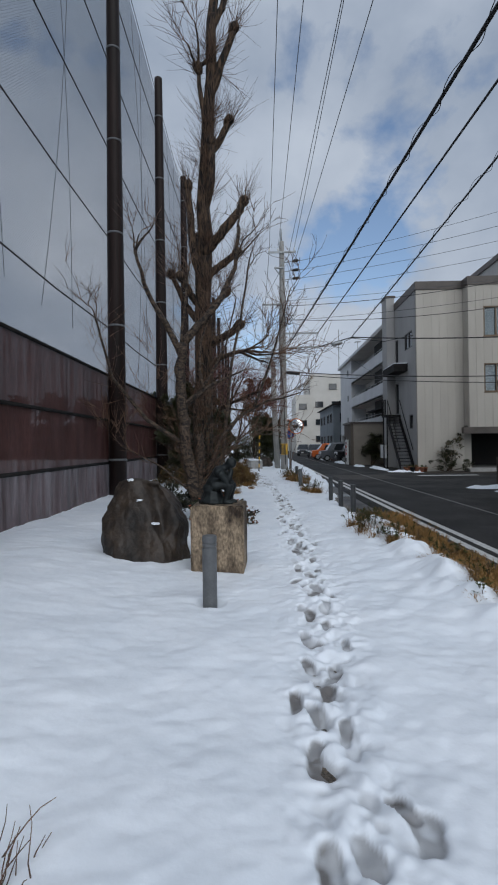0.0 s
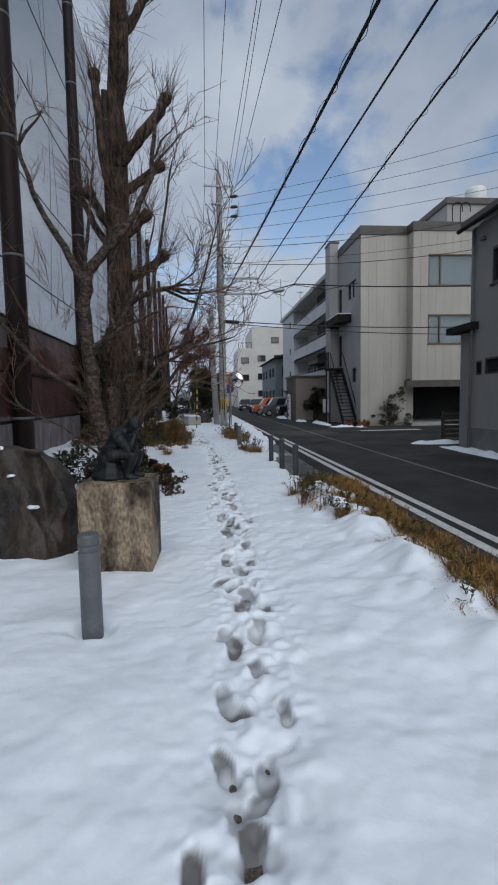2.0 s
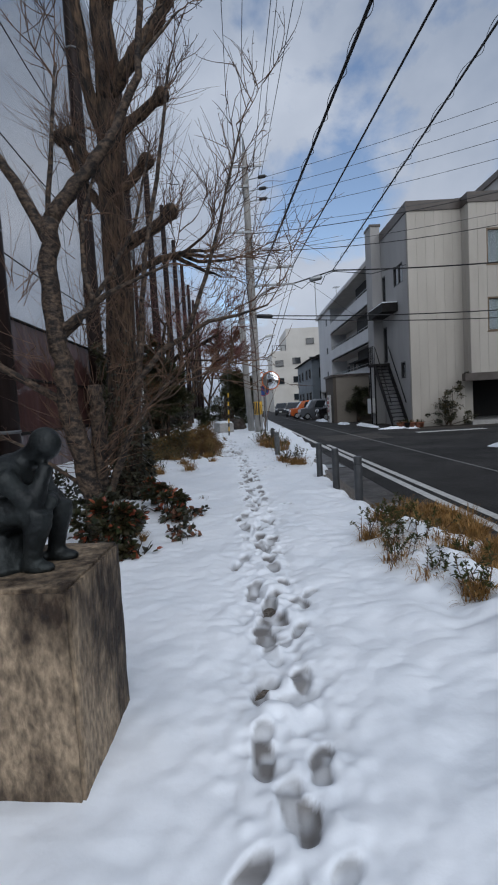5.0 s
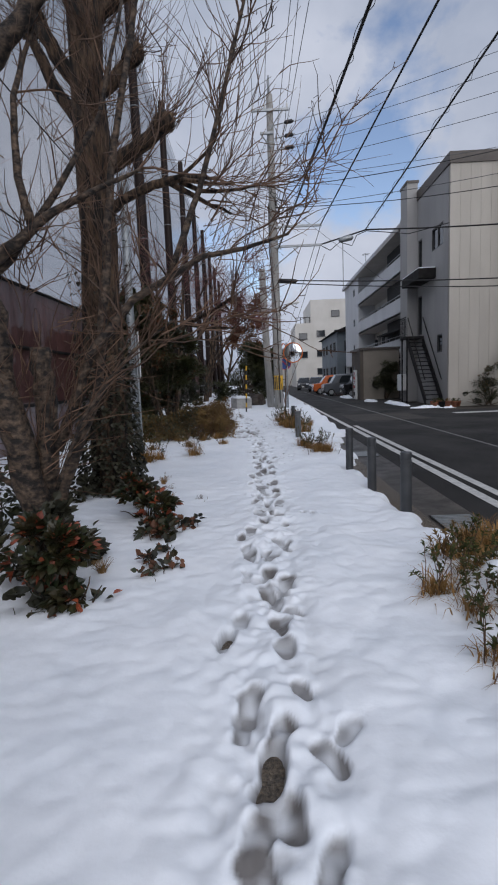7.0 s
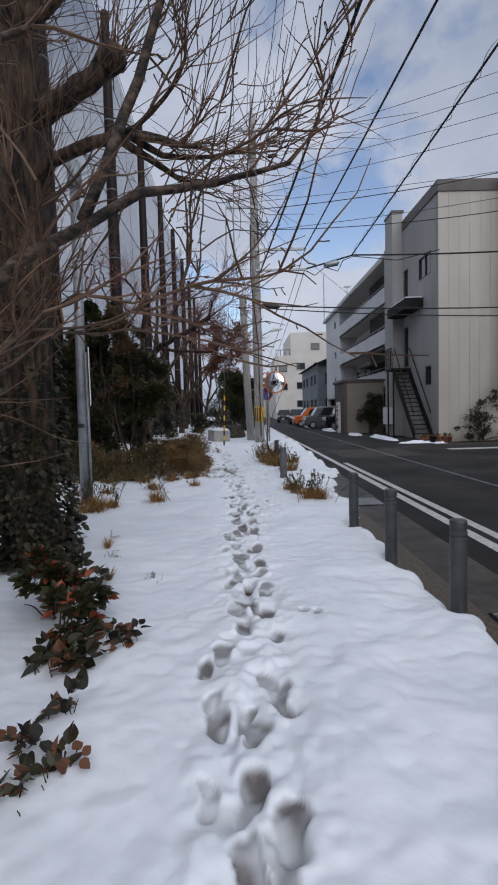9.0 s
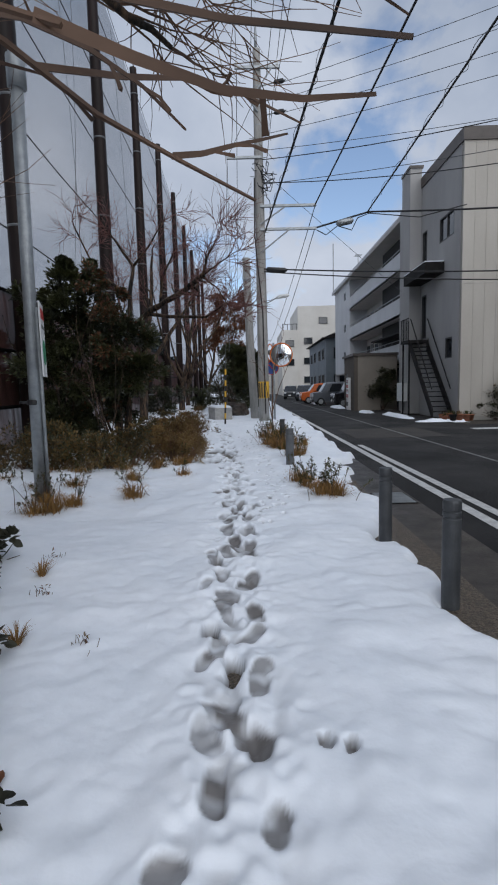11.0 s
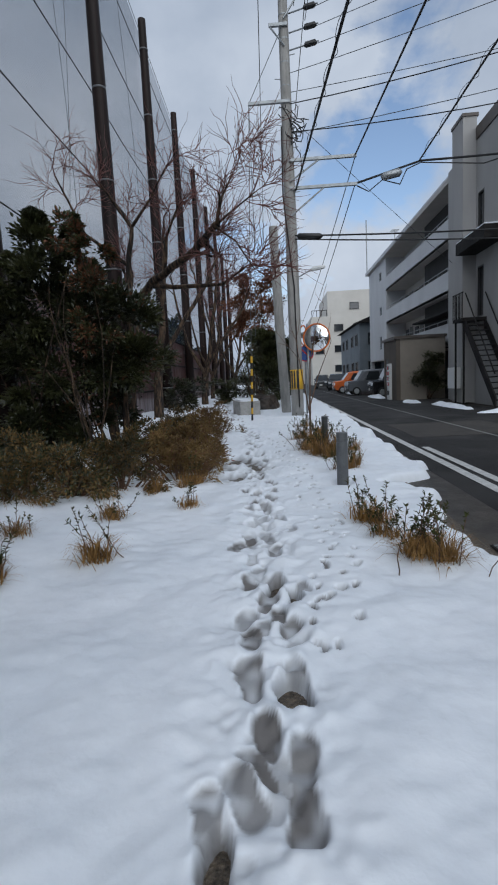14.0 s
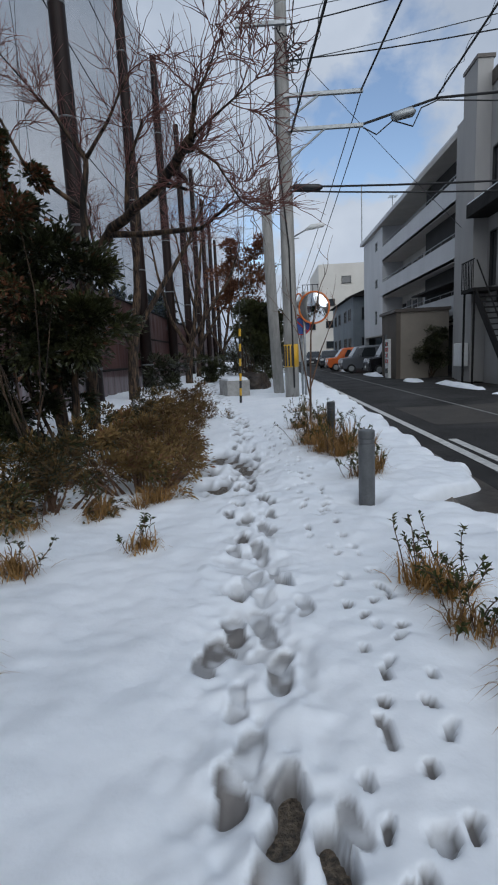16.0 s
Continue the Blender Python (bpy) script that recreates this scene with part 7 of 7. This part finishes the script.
# low plants beside the path
leafy("oakleaf_bush", "low bush of dark lobed leaves with red tips", "bush", (-0.85, 8.85, 0), [(0, 0, 0.22, 0.28), (-0.22, 0.1, 0.28, 0.25), (0.18, -0.05, 0.16, 0.24), (-0.1, 0.2, 0.35, 0.22), (0.0, -0.05, 0.36, 0.16)], 2100, "leaf_bronze", 101, (0.066, 0.052), 12, second="leaf_red", share=0.13)
leafy("oakleaf_bush", "low bush of bronze-green lobed leaves", "bush", (-0.72, 10.75, 0), [(0, 0, 0.2, 0.24), (0.12, -0.2, 0.12, 0.2), (-0.1, 0.2, 0.25, 0.2)], 1050, "leaf_bronze", 102, (0.066, 0.052), 9, second="leaf_red", share=0.12)
leafy("oakleaf_bush", "sparse sprig of dark leaves in the snow", "bush", (-0.55, 10.1, 0), [(0, 0, 0.08, 0.14), (0.15, 0.1, 0.06, 0.12)], 60, "leaf_bronze", 103, (0.09, 0.07), 5)
leafy("oakleaf_bush", "sparse sprig of dark leaves in the snow", "bush", (-0.95, 9.6, 0), [(0, 0, 0.08, 0.14), (-0.1, 0.15, 0.1, 0.12)], 70, "leaf_ivy", 104, (0.10, 0.08), 5)
leafy("oakleaf_bush", "sparse sprig of dark leaves in the snow", "bush", (-0.98, 8.7, 0), [(0, 0, 0.05, 0.1)], 18, "leaf_ivy", 105, (0.10, 0.09), 3)
for i, (x, y) in enumerate(((-0.42, 9.46), (-0.22, 9.3), (-0.33, 9.72), (-0.36, 9.24), (-0.3, 10.5), (-0.44, 10.12), (-0.22, 10.42), (-0.36, 10.3), (-0.62, 10.3))):
    leafy("oakleaf_bush", "few dark curled leaves lying in the snow", "bush", (x, y, 0), [(0, 0, 0.03, 0.07), (0.05, 0.05, 0.03, 0.06)], 30, "leaf_bronze" if i % 2 else "leaf_ivy", 140 + i, (0.07, 0.052), 4, group="leaf sprigs in the snow", second="leaf_rust", share=0.35)
leafy("evergreen_shrub", "low dark evergreen among the tree stems", "shrub", (-1.35, 9.3, 0), [(0, 0, 0.2, 0.3), (0.2, 0.1, 0.25, 0.25)], 420, "leaf_ivy", 106, (0.08, 0.06), 6)
for i, (x, y, s) in enumerate(((-1.0, 11.4, 0.8), (-1.9, 11.6, 1.0), (-1.5, 12.9, 0.9))):
    leafy("evergreen_shrub", "low dark sprigs at the foot of the trees", "shrub", (x, y, 0), [(0, 0, 0.15 * s, 0.22 * s), (0.2, 0, 0.12 * s, 0.2 * s)], 180, "leaf_ivy", 110 + i, (0.08, 0.06), 5, group="sprigs at the tree feet")
hs = random.Random(12)
HEDGE = [(-0.75, 18.0), (-0.85, 18.7), (-0.8, 19.4), (-0.9, 20.2), (-1.0, 21.0), (-1.3, 17.3), (-1.5, 18.2), (-1.4, 19.2), (-1.9, 16.9), (-2.0, 17.7), (-2.5, 16.7), (-2.6, 17.5), (-1.6, 20.2), (-1.5, 21.1), (-3.2, 16.6), (-3.2, 17.5), (-1.05, 22.0), (-1.0, 23.2), (-1.7, 22.4), (-1.2, 24.4), (-1.9, 24.0)]
for i, (x, y) in enumerate(HEDGE):
    s = hs.uniform(1.0, 1.4)
    leafy("azalea_bush", "low azalea bush with brown winter leaves", "bush", (x, y, 0), [(0, 0, 0.22 * s, 0.36 * s), (0.26 * s, 0.1, 0.2 * s, 0.33 * s), (-0.25 * s, -0.1, 0.22 * s, 0.33 * s), (0, 0.1, 0.42 * s, 0.25 * s)], 3000, "leaf_brown", 130 + i, (0.052, 0.022), 30, "twig", "azalea hedge", second="leaf_dark" if x < -1.2 else "leaf_rust", share=0.45 if x < -1.2 else 0.12, inner=0.2)


def tuft_mesh(seed, n, h, spread):
    rg = random.Random(seed)
    s = Shape()
    for _ in range(n):
        a = rg.uniform(0, 6.283)
        r = rg.uniform(0, 0.05)
        d = Vector((math.cos(a) * spread * rg.uniform(0.2, 1), math.sin(a) * spread * rg.uniform(0.2, 1), 1)).normalized()
        ln = h * rg.uniform(0.5, 1.15)
        p = Vector((r * math.cos(a), r * math.sin(a), -0.04))
        w = Vector((-math.sin(a), math.cos(a), 0)) * rg.uniform(0.003, 0.006)
        k = len(s.v)
        for t in (0, 0.4, 0.75):
            q = p + d * ln * t + Vector((d.x, d.y, -0.35)) * ln * 0.55 * t * t
            s.v += [tuple(q - w * (1 - t * 0.5)), tuple(q + w * (1 - t * 0.5))]
        q = p + d * ln + Vector((d.x, d.y, -0.45)) * ln * 0.6
        s.v.append(tuple(q))
        s.f += [[k, k + 1, k + 3, k + 2], [k + 2, k + 3, k + 5, k + 4], [k + 4, k + 5, k + 6]]
    return s.mesh("blades", "grass")


TUFTS = [tuft_mesh(200 + i, 120, 0.3, 0.6) for i in range(4)]
BRUSH = [tuft_mesh(240 + i, 110, 0.30, 0.16) for i in range(3)]
STRAW = [tuft_mesh(220 + i, 60, 0.42, 0.3) for i in range(3)]


def grass_tuft(x, y, s, i, tall=False, z=0.0):
    ob = part("grass_tuft", (STRAW if tall else TUFTS)[i % (3 if tall else 4)])
    ob.location, ob.scale, ob.rotation_euler[2] = (x, y, z), (s, s, s), i * 1.7
    return tagged(ob, "tall dry straw-coloured grass stalks" if tall else "tuft of dry straw-coloured grass in the snow", "grass tuft", "dry grass tufts")


def sprig_bush(x, y, s, seed, label, z=0.0, stems=8, leaves=11, leaf="leaf_green", height=0.36):
    """Crooked upright sprigs with small leaves towards their tips, out of a mop of arching dry strap leaves."""
    rg = random.Random(seed)
    t = thing("strip_shrub", (x, y, z), label, "bush", "shrubs in the planted strip", turn=rg.uniform(0, 360))
    mop = Shape()
    for _ in range(int(150 * s)):
        a, reach = rg.uniform(0, 6.283), rg.uniform(0.07, 0.24) * s
        up = rg.uniform(0.06, 0.2) * s
        w = Vector((-math.sin(a), math.cos(a), 0)) * rg.uniform(0.003, 0.0065)
        b = Vector((rg.gauss(0, 0.05), rg.gauss(0, 0.05), -0.03))
        k = len(mop.v)
        for u in (0, 0.35, 0.7, 1.0):
            q = b + Vector((math.cos(a) * reach * u, math.sin(a) * reach * u, up * (2.9 * u - 2.3 * u * u)))
            mop.v += [tuple(q - w * (1.02 - u)), tuple(q + w * (1.02 - u))]
        mop.f += [[k + 2 * m, k + 2 * m + 1, k + 2 * m + 3, k + 2 * m + 2] for m in range(3)]
    tagged(part("dry_foliage", mop.mesh("dry_foliage", "grass"), t), kind="stuff")
    st, lf = Shape(), Shape()
    for _ in range(stems):
        p = wander((rg.gauss(0, 0.07) * s, rg.gauss(0, 0.07) * s, -0.04), (rg.gauss(0, 0.2), rg.gauss(0, 0.2), 1), height * s * rg.uniform(0.6, 1.2), 6, 0.17, rg, 0.05)
        st.tube(p, [0.0045, 0.004, 0.0036, 0.0032, 0.0028, 0.0024, 0.002], 4)
        for _ in range(leaves):
            u = 1 - abs(rg.gauss(0, 0.22))
            k = max(1, min(5, int(u * 6)))
            d = cone_dir(p[k + 1] - p[k], rg.uniform(0.5, 1.3), rg)
            lf.leaf(p[k].lerp(p[k + 1], rg.random()), d, (0, 0, 1), rg.uniform(0.028, 0.05), rg.uniform(0.014, 0.022))
    tagged(part("woody_base", st.mesh("woody_base", "twig"), t), kind="stuff")
    tagged(part("foliage", lf.mesh("foliage", leaf), t), kind="stuff")
    return t


gs = random.Random(77)
k = 0
while k < 58:
    y = gs.uniform(4.2, 9.6)
    x = gs.uniform(1.85, 2.55) + (0.15 if y > 7 else 0.0)
    if x < 2.0 and gs.random() < 0.6:
        continue
    grass_tuft(min(x, 2.6), y, gs.uniform(0.55, 0.9), k, gs.random() < 0.35, 0.06)
    k += 1
bs = random.Random(31)
for i in range(85):
    y = 4.0 + 5.7 * (i + bs.uniform(-0.4, 0.4)) / 85
    if math.sin(y * 4.3) + 0.6 * math.sin(y * 9.1) < -0.75:
        continue
    ob = part("grass_tuft", BRUSH[i % 3])
    s = bs.uniform(0.7, 1.05)
    ob.location, ob.scale, ob.rotation_euler[2] = (2.44 + bs.gauss(0, 0.06), y, 0.01), (s * 1.3, s * 1.3, s), i * 1.3
    tagged(ob, "stiff upright straw-coloured stubble at the snow's edge", "grass tuft", "dry grass tufts")
for x, y, q in ((1.6, 8.75, 1.0), (1.72, 8.5, 0.9), (1.62, 7.95, 0.9), (1.75, 7.6, 0.8), (1.85, 8.9, 1.1), (1.95, 8.35, 1.1), (2.0, 9.2, 1.0), (1.9, 7.2, 0.9)):
    sprig_bush(x, y, q, 360 + k, "leafy sprigs and dry grass in the snow", 0.03, 10, 12)
    k += 1
for i in range(26):
    sprig_bush(gs.uniform(1.85, 2.45), 4.3 + i * 0.21, gs.uniform(0.55, 0.95), 300 + i, "small leafy shrub and straw poking through the snow", 0.09, 6, 10, "leaf_green" if i % 3 else "leaf_brown", 0.28)
for x, y, q in ((1.36, 15.97, 1.15), (1.46, 15.85, 0.95), (1.42, 15.5, 0.85), (1.54, 14.98, 1.3), (1.68, 14.9, 1.35), (1.62, 15.12, 1.1)):
    sprig_bush(x, y, q, 330 + k, "upright leafy sprigs over a mop of dry strap leaves", 0.0, 9, 13)
    k += 1
for x, y, q in ((1.15, 20.6, 1.5), (1.4, 19.4, 1.5), (1.0, 21.5, 1.4), (1.6, 18.6, 1.0), (1.35, 21.2, 1.5), (1.2, 19.7, 1.6), (1.1, 20.2, 1.5), (1.75, 19.8, 1.1), (1.5, 22.6, 1.3), (1.2, 23.6, 1.3), (1.55, 20.1, 1.4), (1.45, 18.3, 1.0)):
    sprig_bush(x, y, q, 340 + k, "green and brown shrub over dry strap leaves", 0.0, 12, 14)
    grass_tuft(x + 0.12, y + 0.1, q * 0.9, k + 1, True)
    k += 2
sap = bare_tree("sapling", "thin bare sapling beside the mirror pole", (1.25, 21.9, 0), [
    ([(0, 0, -0.1), (0.02, 0, 0.8), (0.05, 0, 1.6), (0.2, 0, 2.3)], 0.022, 0.008),
    ([(0.02, 0, 0.7), (0.2, 0, 1.3), (0.5, 0.1, 2.0)], 0.014, 0.006),
    ([(0.02, 0, 0.5), (-0.1, 0, 1.2), (-0.2, 0, 1.9)], 0.014, 0.006)], 401, "twig", "twig", levels=2, fork=(2, 3), twig_len=(0.2, 0.5), twigs=2, side_twigs=False)
for x, y, q in ((-0.80, 15.1, 1.15), (-1.55, 14.45, 1.3), (-1.68, 14.3, 1.1), (-1.42, 14.7, 1.0), (-1.73, 15.64, 1.1), (-2.1, 15.4, 1.2), (-2.4, 16.45, 1.2), (-1.06, 16.2, 1.0), (-0.36, 16.6, 0.75), (-2.0, 16.6, 1.2), (-2.8, 15.9, 1.2), (-0.9, 17.3, 1.0), (-0.55, 17.7, 1.0), (-1.35, 16.9, 1.1), (-1.75, 14.75, 1.2)):
    sprig_bush(x, y, q, 420 + k, "sprigs and dry strap leaves poking through the snow", 0.03, 6, 11)
    k += 1
for x, y in ((-0.45, 17.75), (-0.62, 17.5), (-0.5, 18.3), (-0.9, 17.35), (-1.3, 17.3), (-1.8, 17.1), (-2.2, 17.0), (-2.6, 16.9), (-3.0, 16.8), (-0.48, 19.0), (-0.5, 19.8), (-0.6, 20.8), (-1.55, 17.3), (-2.4, 17.2)):
    grass_tuft(x, y, 0.75 + 0.35 * gs.random(), k, gs.random() < 0.4)
    k += 1
for i, (x, y) in enumerate(((-0.26, 11.55), (-0.75, 12.25), (-0.98, 12.9))):
    leafy("oakleaf_bush", "few dark curled leaves lying in the snow", "bush", (x, y, 0.01), [(0, 0, 0.02, 0.03), (0.03, 0.02, 0.02, 0.03)], 9, "leaf_rust", 160 + i, (0.035, 0.012), 12, "twig", "leaf sprigs in the snow", second="leaf_brown", share=0.5)
for x, y in ((-0.9, 12.6), (-0.72, 9.35), (-0.86, 9.75), (-0.62, 11.6)):
    grass_tuft(x, y, 0.5, k)
    k += 1
# bare twigs at the start
rg = random.Random(90)
tb = thing("twig_bush", (-0.93, 1.62, 0), "bare straw-brown twigs sticking out of the snow", "bush")
s = Shape()
for _ in range(34):
    s.tube(wander((rg.gauss(0, 0.1), rg.gauss(0, 0.1), -0.05), (rg.uniform(-0.5, 0.7), rg.uniform(-0.3, 0.3), 1), rg.uniform(0.14, 0.3), 5, 0.16, rg), [0.004, 0.0035, 0.003, 0.0025, 0.002, 0.0015], 4)
part("crown", s.mesh("crown", "twig"), tb)

# sign on a grey pole
sp = thing("sign_pole", (-1.82, 14.8, 0), "grey steel pole with a small white notice board", "sign pole", turn=17)
part("pole", Shape().tube([(0, 0, -0.15), (0.03, 0, 2.5), (0.06, 0, 5.0)], 0.07, 14).mesh("pole", "galv", True), sp)
bd = part("board", Shape().box(0.13, 0.145, -0.2, 0.2, 1.52, 2.35, 0.004).mesh("board", "white_paint"), sp, "white notice board with red and green marks")
part("red_bar", Shape().box(0.147, 0.15, -0.15, 0.15, 2.17, 2.28).mesh("red_bar", "red_sign"), bd)
part("text_bar", Shape().box(0.147, 0.15, -0.13, 0.13, 2.06, 2.1).mesh("text_bar", "grey_base"), bd)
part("green_disc", Shape().tube([(0.147, 0, 1.8), (0.151, 0, 1.8)], 0.14, 24).mesh("green_disc", "green_sign"), bd)
part("bracket", Shape().turned([(0.07, 4.62), (0.10, 4.63), (0.10, 4.95), (0.07, 4.97)], (0.06, 0, 0), 14).mesh("bracket", "galv", True), sp)
part("conduit", Shape().tube([(0.09, -0.03, 0.0), (0.1, -0.03, 2.3)], 0.022, 8).mesh("conduit", "galv", True), sp)
part("strap", Shape().turned([(0.072, 1.2), (0.078, 1.21), (0.078, 1.25), (0.072, 1.26)], (0, 0, 0), 14).mesh("strap", "black"), sp)
